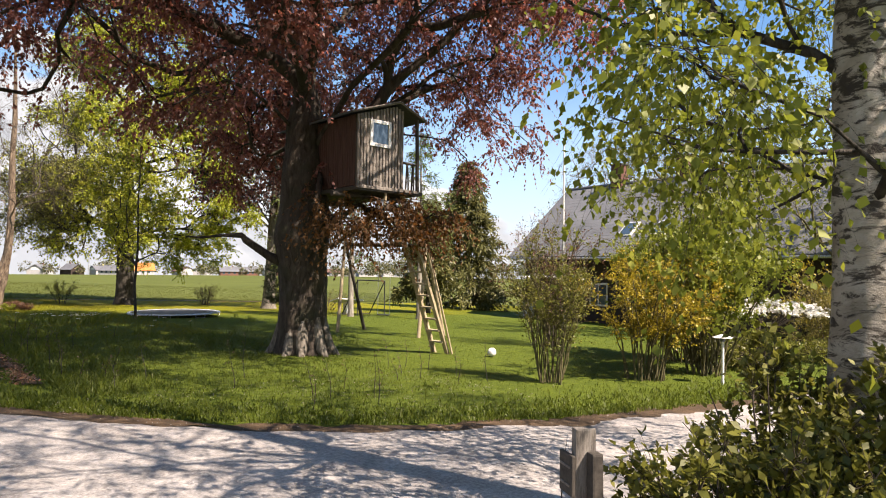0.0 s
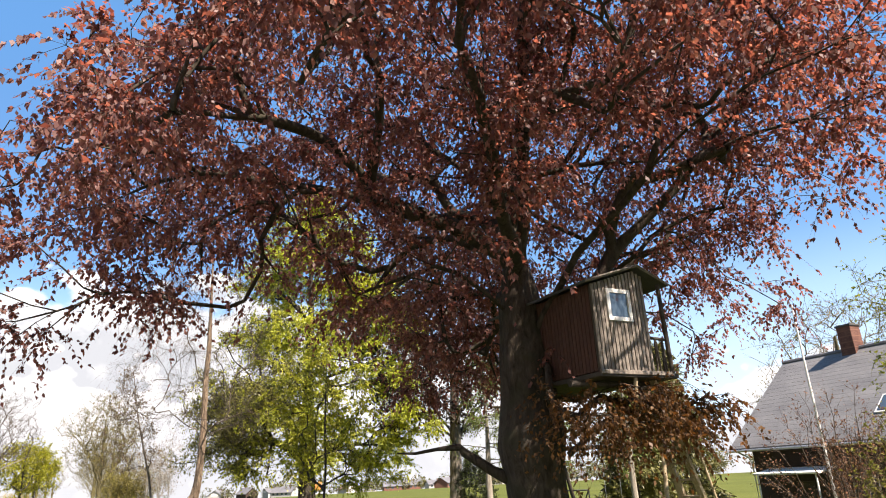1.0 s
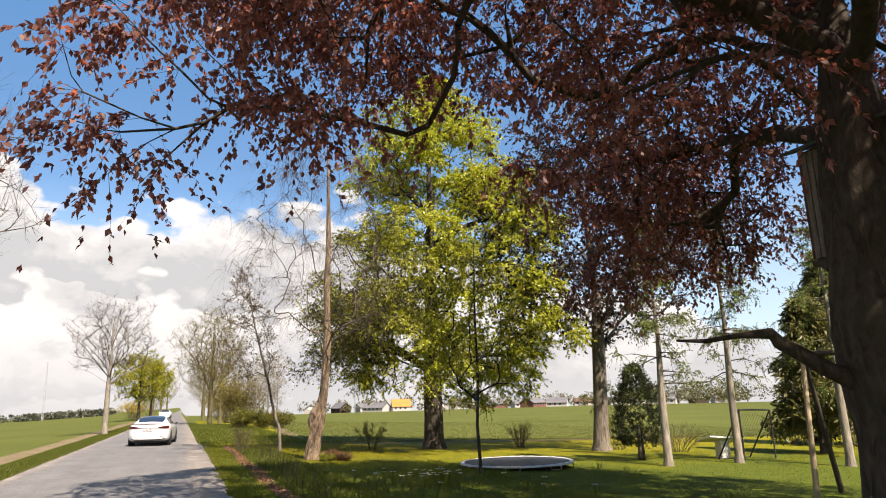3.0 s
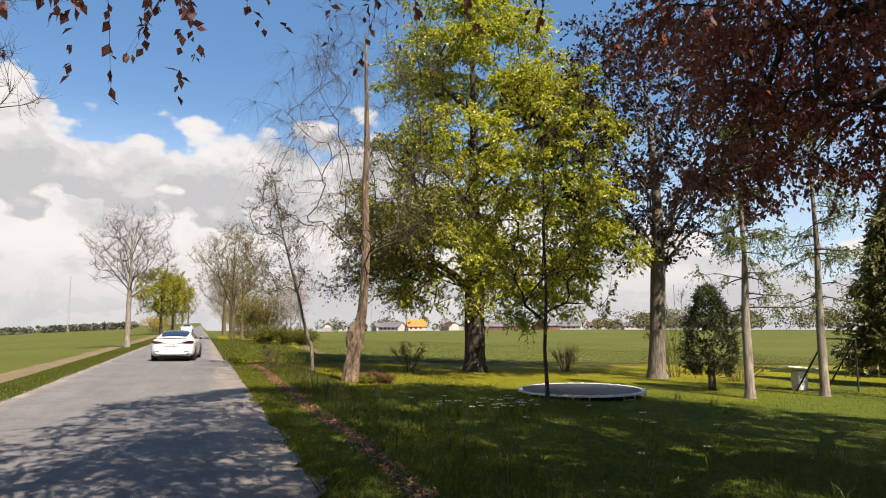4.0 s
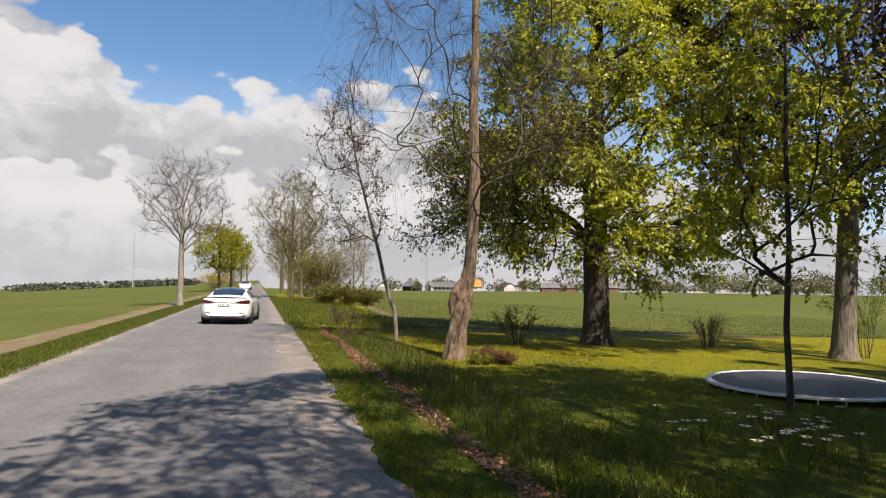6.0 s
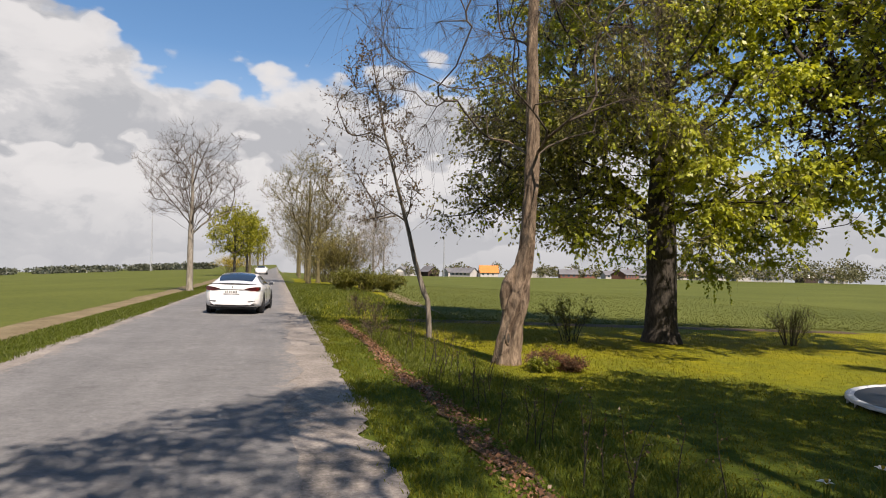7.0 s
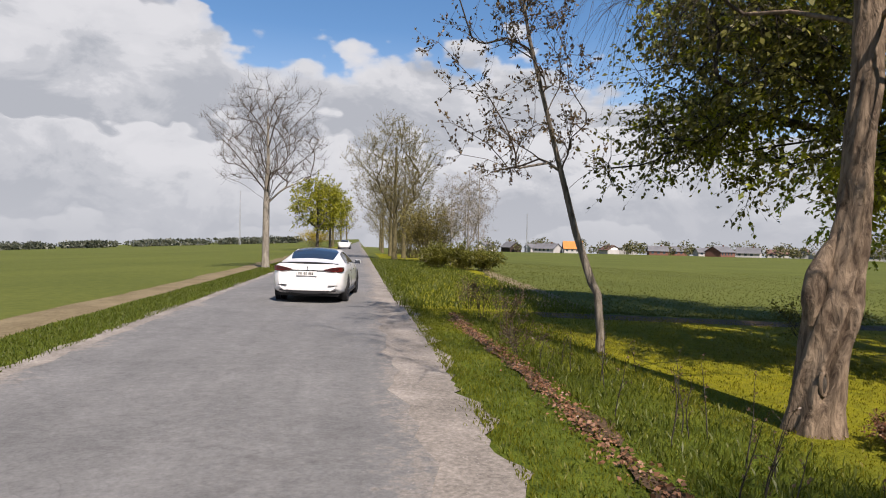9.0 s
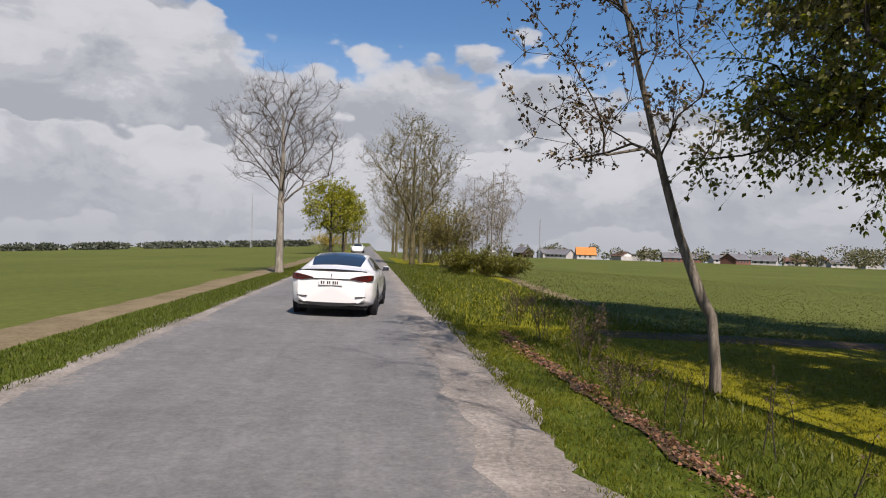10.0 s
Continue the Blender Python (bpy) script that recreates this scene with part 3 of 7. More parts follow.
def blades(name, xy, height, rng, mat, label, category, lean=0.6, wide=0.012, parent=None):
    """Grass: thin bent blades of two triangles joined tip to foot."""
    n = len(xy)
    z = np.array([gz(x, y) for x, y in xy])
    foot = np.column_stack([xy, z - 0.01])
    a = rng.uniform(0, 2 * np.pi, n)
    h = (np.asarray(height) * rng.uniform(0.5, 1.3, n))
    side = np.column_stack([np.cos(a), np.sin(a), np.zeros(n)]) * (wide * rng.uniform(0.6, 1.4, n))[:, None]
    b = rng.uniform(0, 2 * np.pi, n)
    bend = np.column_stack([np.cos(b), np.sin(b), np.zeros(n)]) * (h * lean * rng.uniform(0.2, 1.5, n))[:, None]
    mid = foot + bend * 0.35 + np.column_stack([np.zeros(n), np.zeros(n), h * 0.6])
    tip = foot + bend + np.column_stack([np.zeros(n), np.zeros(n), h])
    verts = np.stack([foot, mid + side, tip, mid - side], 1).reshape(-1, 3)
    faces = np.arange(n * 4).reshape(n, 4)
    ob = part(name, mesh_of(name, verts, faces), mat)
    return tagged(ob, label, category, kind="stuff")


# ---- ground, road, fields ----
def road_mid(y):
    return -1.18 + 0.0085 * max(0.0, y - 28) if y < 150 else -0.14 + 0.012 * (y - 150)


def build_ground():
    near = [*np.arange(-40, 120, 4.0)]
    xs = [-900, -500, -260, -150, -90, -50, -30, -20, -14, -10, -7, -5, -4, -3, -1.5, 0, 1.5, 3, 5, 8, 12, 17, 24, 32, 40, 55, 80, 120, 180, 260, 380, 600, 1200]
    ys = [-300, -120, -60, *near, 125, 150, 190, 240, 300, 380, 480, 650, 1000, 1800]
    verts = [(x, y, gz(x, y) - 0.035) for y in ys for x in xs]
    m = len(xs)
    faces = [(j * m + i, j * m + i + 1, (j + 1) * m + i + 1, (j + 1) * m + i) for j in range(len(ys) - 1) for i in range(m - 1)]
    tagged(part("ground", smooth(mesh_of("ground", verts, faces)), crop), "wide green field of young crop under open sky", "field", kind="structure")
    fine = [*np.arange(-20, 60, 0.16), *np.arange(60, 130, 0.5)]
    lawn_y = [*np.arange(-12, 44.6, 0.8)]
    sheet("lawn", (lambda y: 0.85, lambda y: 42 + wob(y, 3, 1.0, 0.2)), lawn_y, -0.012, lawn_soil, "mown garden lawn with mossy yellow-green grass", "lawn")
    sheet("verge", (lambda y: 0.85, lambda y: 6.6 + 0.06 * (y - 44) + wob(y, 3, 0.4, 0.3)), [*np.arange(44, 125, 1.0)], -0.010, lawn_soil, "grass verge beside the country road", "verge")
    sheet("verge", (lambda y: road_mid(y) - 3.75 + wob(y, 8, 0.2, 0.3), lambda y: road_mid(y) - 2.2), [*np.arange(-20, 150, 1.0)], -0.004, lawn_soil, "grass verge between road and sandy field edge", "verge")
    sheet("field_edge", (lambda y: road_mid(y) - 4.85 + wob(y, 4, 0.35, 0.25), lambda y: road_mid(y) - 3.6 + wob(y, 5, 0.25, 0.3)), [*np.arange(-20, 110, 0.8)], -0.014, sand, "bare sandy strip along the edge of the field", "field edge")
    sheet("shoulder", (lambda y: road_mid(y) + 1.5, lambda y: road_mid(y) + 2.86 + wob(y, 6, 0.30, 1.1)), fine, 0.004, shoulder_gravel, "pale gravel shoulder at the edge of the asphalt", "shoulder")
    sheet("shoulder", (lambda y: road_mid(y) - 2.56 + wob(y, 7, 0.16, 0.8), lambda y: road_mid(y) - 1.7), fine, 0.004, shoulder_gravel, "thin pale gravel edge beside the asphalt", "shoulder")
    sheet("road", (lambda y: road_mid(y) - 2.22 + wob(y, 1, 0.12, 0.6), lambda y: road_mid(y) + 2.06 + wob(y, 2, 0.20, 0.7) + wob(y, 22, 0.12, 3.1)), [*np.arange(-20, 130, 0.35), *np.arange(130, 420, 4.0)], 0.012, asphalt, "worn grey asphalt country road without markings", "road")

    def drive_far(x):
        return 5.4 + 6.3 * math.exp(-((x - 1.4) / 3.6)) + wob(x, 9, 0.22, 0.8)

    def drive_near(x):
        return 2.6 - 2.5 * math.exp(-((x - 1.4) / 1.6)) + wob(x, 10, 0.2, 0.8)
    verts, faces, m = [], [], 15
    xs = [*np.arange(1.1, 30, 0.4)]
    for x in xs:
        for i in range(m):
            y = drive_near(x) + (drive_far(x) - drive_near(x)) * i / (m - 1)
            verts.append((x, y, gz(x, y) + 0.006 - (0.03 if i in (0, m - 1) else 0)))
    for j in range(len(xs) - 1):
        for i in range(m - 1):
            k = j * m + i
            faces.append((k, k + m, k + m + 1, k + 1))
    tagged(part("driveway", smooth(mesh_of("driveway", verts, faces)), gravel), "pale gravel driveway with dappled shade", "driveway", kind="structure")
    # trodden earth where the gravel meets the sward
    verts = []
    xs = [*np.arange(1.6, 16, 0.12)]
    for x in xs:
        y = drive_far(x)
        verts += [(x, y + v, gz(x, y + v) + up) for v, up in ((-0.34 + wob(x, 31, 0.22, 2.3), 0.004), (-0.12, 0.014), (0.12 + wob(x, 32, 0.20, 2.9), 0.004))]
    faces = [(k * 3 + i, k * 3 + 3 + i, k * 3 + 4 + i, k * 3 + 1 + i) for k in range(len(xs) - 1) for i in range(2)]
    tagged(part("soil_edge", smooth(mesh_of("soil_edge", verts, faces)), litter), "trodden brown earth between driveway gravel and lawn", "soil edge", kind="structure")
    # a sandy cart track along the field, and the dug strip of leaf litter along the verge
    sheet("track", (lambda y: 5.7 + 0.115 * (y - 46) + wob(y, 11, 0.2, 0.4), lambda y: 7.3 + 0.075 * (y - 46) + wob(y, 12, 0.25, 0.4)), [*np.arange(45.6, 72, 0.5)], 0.0, sand, "sandy track at the corner of the field", "track")
    sheet("planting_strip", (lambda y: 2.62 + wob(y, 13, 0.2, 1.1), lambda y: 2.74 + wob(y, 14, 0.28, 0.9)), [*np.arange(12.5, 43, 0.25)], 0.004, litter, "dug strip covered in brown leaf litter", "planting strip")
    sheet("soil_edge", (lambda y: 5.0, lambda y: 24.0), [43.2, 43.6, 44.0, 44.4], -0.006, litter, "bare dark soil between lawn and field", "soil edge")


build_ground()


# ---- trees ----
def g(x, y, up=0.0):
    return (x, y, gz(x, y) + up)


def copper_beech():
    rng = np.random.default_rng(14)
    x, y, z = g(8.55, 14.75)
    got = []
    while len(got) < 1900:
        a, r = rng.uniform(0, 2 * np.pi), np.sqrt(rng.random())
        r *= np.interp(np.degrees(a), (0, 60, 100, 118, 142, 180, 225, 270, 312, 360), (7.8, 7.6, 8.2, 9.2, 10.4, 9.0, 7.6, 7.3, 6.7, 7.8))
        lump = noise.noise(Vector((np.cos(a) * 1.8, np.sin(a) * 1.8, 2.0)))
        r *= 1 + 0.16 * lump
        top = 5.6 + 11.2 * max(0.0, 1 - (r / 10.6) ** 2) ** 0.62
        px, py = x - 0.3 + r * np.cos(a), y - 0.4 + r * np.sin(a)
        # the crown comes down to a low drooping limb over the road
        top = min(top, 6.4 + 1.5 * (px + 0.94) - 0.75 * max(0.0, 13.4 - py))
        skirt = max(0.0, 3.4 - px) * (0.3 if py < 15.0 else 0.85 if py < 18.2 else 0.2) + max(0.0, px - 12.2) * 0.45 + max(0.0, 11.0 - py) * 0.15 + (max(0.0, py - 17.3) * 0.75 if px > 9.0 else 0.0)
        low = max(4.1, 6.7 - skirt) + 0.9 * noise.noise(Vector((np.cos(a) * 3, np.sin(a) * 3, r * 0.4)))
        low += 2.4 * np.clip((py - 17.5) / 2.0, 0, 1) * np.clip((8.6 - px) / 1.5, 0, 1)
        if 280 < np.degrees(a) < 355:
            low += max(0.0, r - 4.8) * 0.5
        if top <= low or px < 2.8 and rng.random() < 0.18:
            continue
        h = low + (top - low) * rng.random() ** 0.85
        if py < y and abs(px - 9.4) < 1.4 and h < 6.4 and r < 4:
            continue
        got.append((px, py, h))
    # inner sprays under the limbs
    for i in range(60):
        a, r = rng.uniform(1.7, 4.4), rng.uniform(2.2, 5.8)
        got.append((x + r * np.cos(a), y + r * np.sin(a), z + rng.uniform(4.9, 7.6) + 0.12 * r))
    got += [(rng.uniform(9.2, 13.6), rng.uniform(19.3, 23.2), rng.uniform(4.3, 8.0)) for i in range(130)]
    got += [(rng.uniform(1.4, 3.6), rng.uniform(16.4, 18.7), rng.uniform(5.0, 7.2)) for i in range(28)]
    got = [p for p in got if p[0] > -0.2 - 0.19 * (p[1] - 13.4) or p[2] > 2.4 + 0.65 * (p[1] - 9.3)]
    low_spray = [(x + rng.uniform(-0.7, 2.9), y - 1.7 + rng.uniform(-0.9, 0.8), 3.05 + rng.uniform(-0.42, 0.25)) for i in range(60)]
    targets = np.array([p for p in got if not (p[1] < y - 0.3 and 8.2 < p[0] < 10.9 and p[2] < 6.4)] + low_spray)
    trunk = [(x, y, z - 0.15, 0.72), (x, y, z + 0.15, 0.66), (x, y, z + 0.6, 0.58), (x - 0.03, y, z + 1.4, 0.55), (x - 0.05, y, z + 2.1, 0.60), (x - 0.05, y, z + 2.7, 0.63), (x - 0.03, y, z + 3.5, 0.57),
             (x, y, z + 4.4, 0.53), (x - 0.03, y, z + 5.3, 0.42), (x - 0.05, y, z + 6.2, 0.27), (x, y, z + 7.4, 0.12)]
    top = tree("copper_beech", "huge copper beech with dark bronze-red leaves and a thick grey trunk", "tree", (x, y, z), trunk, targets, beech_bark, rng, copper_leaf,
               twigs=(6, 0.75), leaf_each=13, leaf_size=0.098, twig_droop=0.75, droop=0.55, climb=0.25, keep=0.8, wander=0.045, tip=0.0078, step=0.5, power=0.54, limbs_from=z + 3.6, thick=0.05, boughs=15,
               fan=46, rise=0.9, reach=0.85, fan_lift=0.44, level=0.45, crown_label="dense bronze-red foliage", gnarl=0.075,
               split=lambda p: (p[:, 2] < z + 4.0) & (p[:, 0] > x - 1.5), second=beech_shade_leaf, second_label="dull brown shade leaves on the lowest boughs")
    # root flare and the cut, crooked limb
    for i in range(9):
        a = i / 9 * 2 * np.pi + rng.uniform(-0.2, 0.2)
        d = np.array((np.cos(a), np.sin(a), 0))
        p = np.array([d * 0.46 + (0, 0, 0.85), d * 0.53 + (0, 0, 0.42), d * 0.64 + (0, 0, 0.14), d * 0.86 + (0, 0, -0.08)])
        part("root", tubes("root", [(p, [0.09, 0.14, 0.13, 0.06])], 8), grey_bark, top, "pale worn root flare")
    stub = [((np.array([(-0.25, 0.1, 2.0), (-0.75, 0.3, 2.25), (-1.2, 0.6, 2.62), (-1.28, 0.62, 2.72), (-1.7, 0.72, 2.70), (-2.1, 0.85, 2.64), (-2.4, 1.0, 2.66)])), [0.16, 0.10, 0.085, 0.07, 0.035, 0.028, 0.015])]
    part("cut_limb", tubes("cut_limb", stub, 9), beech_bark, top, "crooked sawn-off limb")


def big_lime():
    rng = np.random.default_rng(5)
    x, y, z = g(11.4, 38.3)
    got = []
    while len(got) < 2350:
        a, f = rng.uniform(0, 2 * np.pi), rng.random()
        if len(got) < 700:
            a, f = rng.uniform(2.2, 4.7), 0.30 * rng.random()
        h = 2.8 + 14.9 * f ** 0.9 + 0.9 * noise.noise(Vector((np.cos(a) * 2.6, np.sin(a) * 2.6, 7.0)))
        big = 6.3 * (1 - max(0.0, (h - 5.5) / 12.7) ** 2.5) if h > 5.5 else 6.3 - 0.35 * (5.5 - h)
        big *= 1 + 0.22 * noise.noise(Vector((np.cos(a) * 2, np.sin(a) * 2, h * 0.35)))
        # reaches further into the garden than towards the road
        big *= 0.93 + 0.20 * np.cos(a + 0.2) if h < 5.0 else 0.93 + 0.12 * np.cos(a + 0.2)
        if h < 3.5:
            big *= 0.86
        r = big * (0.35 + 0.65 * rng.random() ** 0.6)
        if h < 5.6 and r < 3.0 or h < 4.2 and r < 4.2:
            continue
        if len(got) < 700:
            h -= 0.4
        # flat layered plates of foliage that sag at their rims
        wide, tilt = rng.uniform(0.7, 1.5), rng.normal(size=2) * 0.35
        for k in range(13):
            b, q = rng.uniform(0, 2 * np.pi), wide * np.sqrt(rng.random())
            out = 1.25 * q * np.cos(b)
            px, py = r + out, q * np.sin(b)
            got.append((x + px * np.cos(a) - py * np.sin(a), y + px * np.sin(a) + py * np.cos(a), z + h + tilt[0] * out + tilt[1] * py - 0.22 * max(0.0, out) - 0.16 * q * q + rng.normal() * 0.14 - (0.25 if r > 4 else 0)))
    trunk = [(x, y, z - 0.1, 0.62), (x, y, z + 0.35, 0.47), (x, y, z + 1.5, 0.42), (x - 0.02, y, z + 4.0, 0.38), (x, y, z + 7, 0.27), (x + 0.1, y, z + 11, 0.17), (x, y, z + 15.5, 0.06)]
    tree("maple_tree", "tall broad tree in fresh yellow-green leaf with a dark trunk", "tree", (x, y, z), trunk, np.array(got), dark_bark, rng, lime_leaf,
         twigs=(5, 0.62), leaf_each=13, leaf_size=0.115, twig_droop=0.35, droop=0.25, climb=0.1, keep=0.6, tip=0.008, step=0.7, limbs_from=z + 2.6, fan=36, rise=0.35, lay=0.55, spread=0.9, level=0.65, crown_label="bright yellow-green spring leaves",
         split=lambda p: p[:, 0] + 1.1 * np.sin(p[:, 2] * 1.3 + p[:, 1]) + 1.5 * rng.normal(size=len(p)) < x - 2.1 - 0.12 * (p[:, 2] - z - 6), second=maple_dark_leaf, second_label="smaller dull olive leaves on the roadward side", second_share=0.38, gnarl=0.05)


def ash_tree():
    """The grey tree with a fork, dark young leaves on its upper half."""
    rng = np.random.default_rng(8)
    x, y, z = g(17.8, 34.6)
    targets = np.concatenate([in_crown(rng, 430, (x + 0.2, y, z + 10.1), (5.4, 5.4, 5.6), low=-0.95, hollow=0.4, ragged=0.3, seed=1.0)])
    trunk = [(x, y, z - 0.1, 0.50), (x, y, z + 0.3, 0.36), (x + 0.05, y - 0.05, z + 1.5, 0.31), (x + 0.12, y - 0.2, z + 4.6, 0.29), (x + 0.2, y - 0.2, z + 7, 0.2), (x + 0.1, y, z + 11, 0.1)]
    tree("ash_tree", "tall grey-barked tree with bare limbs and sparse dark young leaves", "tree", (x, y, z), trunk, targets, grey_bark, rng, dark_leaf,
         twigs=(5, 0.7), leaf_each=7, leaf_size=0.16, twig_droop=0.1, climb=0.45, keep=0.7, tip=0.011, limbs_from=z + 3.9, twig_radius=0.006, fan=16, rise=1.0)


def scarred_tree():
    rng = np.random.default_rng(21)
    x, y, z = g(5.08, 33.65)
    got = []
    for i in range(190):
        a, h = rng.uniform(0, 2 * np.pi), rng.uniform(4.6, 12.4)
        r = (1.2 + 2.6 * rng.random()) * (1 - 0.35 * max(0, h - 9) / 3.4)
        got.append((x + 0.4 + r * np.cos(a), y + r * np.sin(a), z + h))
    trunk = [(x - 0.06, y, z - 0.1, 0.30), (x - 0.04, y, z + 0.2, 0.245), (x + 0.03, y, z + 0.7, 0.225), (x + 0.14, y, z + 1.25, 0.235), (x + 0.22, y, z + 1.6, 0.175), (x + 0.32, y, z + 2.2, 0.145), (x + 0.42, y, z + 3.4, 0.135),
             (x + 0.44, y, z + 4.6, 0.125), (x + 0.40, y, z + 6.2, 0.105), (x + 0.46, y, z + 8, 0.09), (x + 0.38, y, z + 11.8, 0.03)]
    top = tree("scarred_tree", "slim leaning tree with pale twisted bark and a healed wound", "tree", (x, y, z), trunk, np.array(got), twisted_bark, rng, None,
               twigs=(9, 1.0), twig_droop=0.8, climb=0.0, keep=0.55, wander=0.045, tip=0.0042, limbs_from=z + 3.6, twig_radius=0.0036, twig_mat=twig_bark, thick=0.03)
    # a stem fluted by twisting ropes of bark, with a deep seam that winds up from the old wound
    stem = next(o for o in top.children if o.name.startswith("trunk"))
    tr = np.array(trunk)
    rows = np.concatenate([np.arange(-0.1, 5.2, 0.045), np.arange(5.2, 11.8, 0.3)])
    a = np.linspace(0, 2 * np.pi, 64, endpoint=False)
    cx, cr = np.interp(z + rows, tr[:, 2], tr[:, 0]) - x, np.interp(z + rows, tr[:, 2], tr[:, 3])
    seam = -1.95 + 0.62 * np.clip(rows - 0.45, 0, 5)
    gap = (a[None, :] - seam[:, None] + np.pi) % (2 * np.pi) - np.pi
    deep = np.exp(-(gap / 0.15) ** 2) * np.clip((rows - 0.25) / 0.2, 0, 1)[:, None] * np.clip((4.6 - rows) / 2.0, 0, 1)[:, None]
    lip = np.exp(-((np.abs(gap) - 0.36) / 0.16) ** 2) * np.clip((3.6 - rows) / 2.0, 0, 1)[:, None]
    twist = a[None, :] - 0.75 * rows[:, None]
    rough = np.array([[noise.noise(Vector((3 * math.cos(q), 3 * math.sin(q), 2.2 * h + 5))) + 0.6 * noise.noise(Vector((9 * math.cos(q), 9 * math.sin(q), 4 * h))) for q in t] for t, h in zip(twist, rows)])
    r = cr[:, None] * (1 + 0.07 * np.sin(5 * twist) + 0.04 * np.sin(9 * twist + 1) - 0.34 * deep + 0.13 * lip + 0.11 * rough)
    ring = np.stack([cx[:, None] + r * np.cos(a), r * np.sin(a), np.broadcast_to(rows[:, None], r.shape)], -1)
    k = np.arange(64)
    base = (np.arange(len(rows) - 1) * 64)[:, None]
    faces = np.stack([base + k, base + (k + 1) % 64, base + 64 + (k + 1) % 64, base + 64 + k], -1).reshape(-1, 4)
    stem.data = smooth(mesh_of("trunk", ring.reshape(-1, 3), faces))
    stem.data.materials.append(twisted_bark)
    q = np.linspace(0, 2 * np.pi, 17)
    hole = np.column_stack([-0.105 + 0.045 * np.cos(q), -0.198 + 0.012 * np.cos(q), 0.50 + 0.115 * np.sin(q)])
    part("wound_lip", tubes("wound_lip", [(hole, np.full(17, 0.022))], 7), twisted_bark, top, "rolled lip of an old wound")
    bm = bmesh.new()
    bmesh.ops.create_uvsphere(bm, u_segments=14, v_segments=10, radius=1.0, matrix=Matrix.Translation((-0.105, -0.185, 0.50)) @ Matrix.Diagonal((0.042, 0.03, 0.105, 1)))
    part("hollow", bm, dark_bark, top, "dark hollow in the trunk")
    burl = [(np.array([(-0.13, -0.02, 1.05), (-0.12, -0.03, 1.3), (-0.07, -0.02, 1.55), (0.04, 0.0, 1.78), (0.16, 0.0, 1.98)]), [0.05, 0.10, 0.105, 0.07, 0.03])]
    part("burl", gnarled(*burl[0], 0.05), twisted_bark, top, "swollen burl beside the wound")


def leaning_tree():
    rng = np.random.default_rng(33)
    x, y, z = g(4.5, 38.1)
    got = []
    for i in range(88):
        h = rng.uniform(3.0, 7.6)
        a = rng.uniform(0, 2 * np.pi)
        r = (0.3 + 1.1 * rng.random()) * (1 - 0.55 * max(0, h - 5.0) / 2.6)
        out = r * np.cos(a)
        got.append((x - 0.85 - 0.17 * (h - 3) + out * (1.35 if out < 0 else 0.8), y + 0.8 + r * np.sin(a), z + h))
    trunk = [(x, y, z - 0.1, 0.085), (x, y, z + 0.3, 0.072), (x - 0.02, y + 0.1, z + 0.95, 0.068), (x - 0.10, y + 0.2, z + 1.15, 0.076), (x - 0.3, y + 0.5, z + 2.0, 0.062), (x - 0.42, y + 0.7, z + 2.7, 0.056), (x - 0.60, y + 0.75, z + 3.4, 0.046), (x - 1.12, y + 0.8, z + 5.4, 0.032), (x - 1.5, y + 0.8, z + 7.5, 0.012)]
    tree("rowan_tree", "slender crooked young tree with tufts of small new leaves", "tree", (x, y, z), trunk, np.array(got), grey_bark, rng, bud_leaf,
         twigs=(4, 0.42), leaf_each=7, leaf_size=0.066, twig_droop=-0.25, droop=0.0, climb=0.6, keep=0.9, tip=0.005, power=0.5, limbs_from=z + 2.6, thick=0.03, twig_mat=twig_bark, step=0.3)


def sapling():
    rng = np.random.default_rng(41)
    x, y, z = g(8.5, 26.9)
    targets = in_crown(rng, 150, (x, y, z + 4.4), (1.75, 1.75, 2.6), low=-0.9, hollow=0.3, ragged=0.4, seed=4.0)
    trunk = [(x, y, z - 0.1, 0.075), (x, y, z + 0.3, 0.052), (x - 0.05, y, z + 1.3, 0.046), (x + 0.03, y, z + 2.6, 0.04), (x, y, z + 4.2, 0.035), (x + 0.05, y, z + 6.6, 0.012)]
    tree("sapling", "young tree with a thin dark stem and light green leaves", "tree", (x, y, z), trunk, targets, dark_bark, rng, sap_leaf,
         twigs=(4, 0.42), leaf_each=6, leaf_size=0.10, twig_droop=0.25, droop=0.4, climb=0.5, keep=0.6, tip=0.005, limbs_from=z + 1.9, thick=0.03, step=0.3)


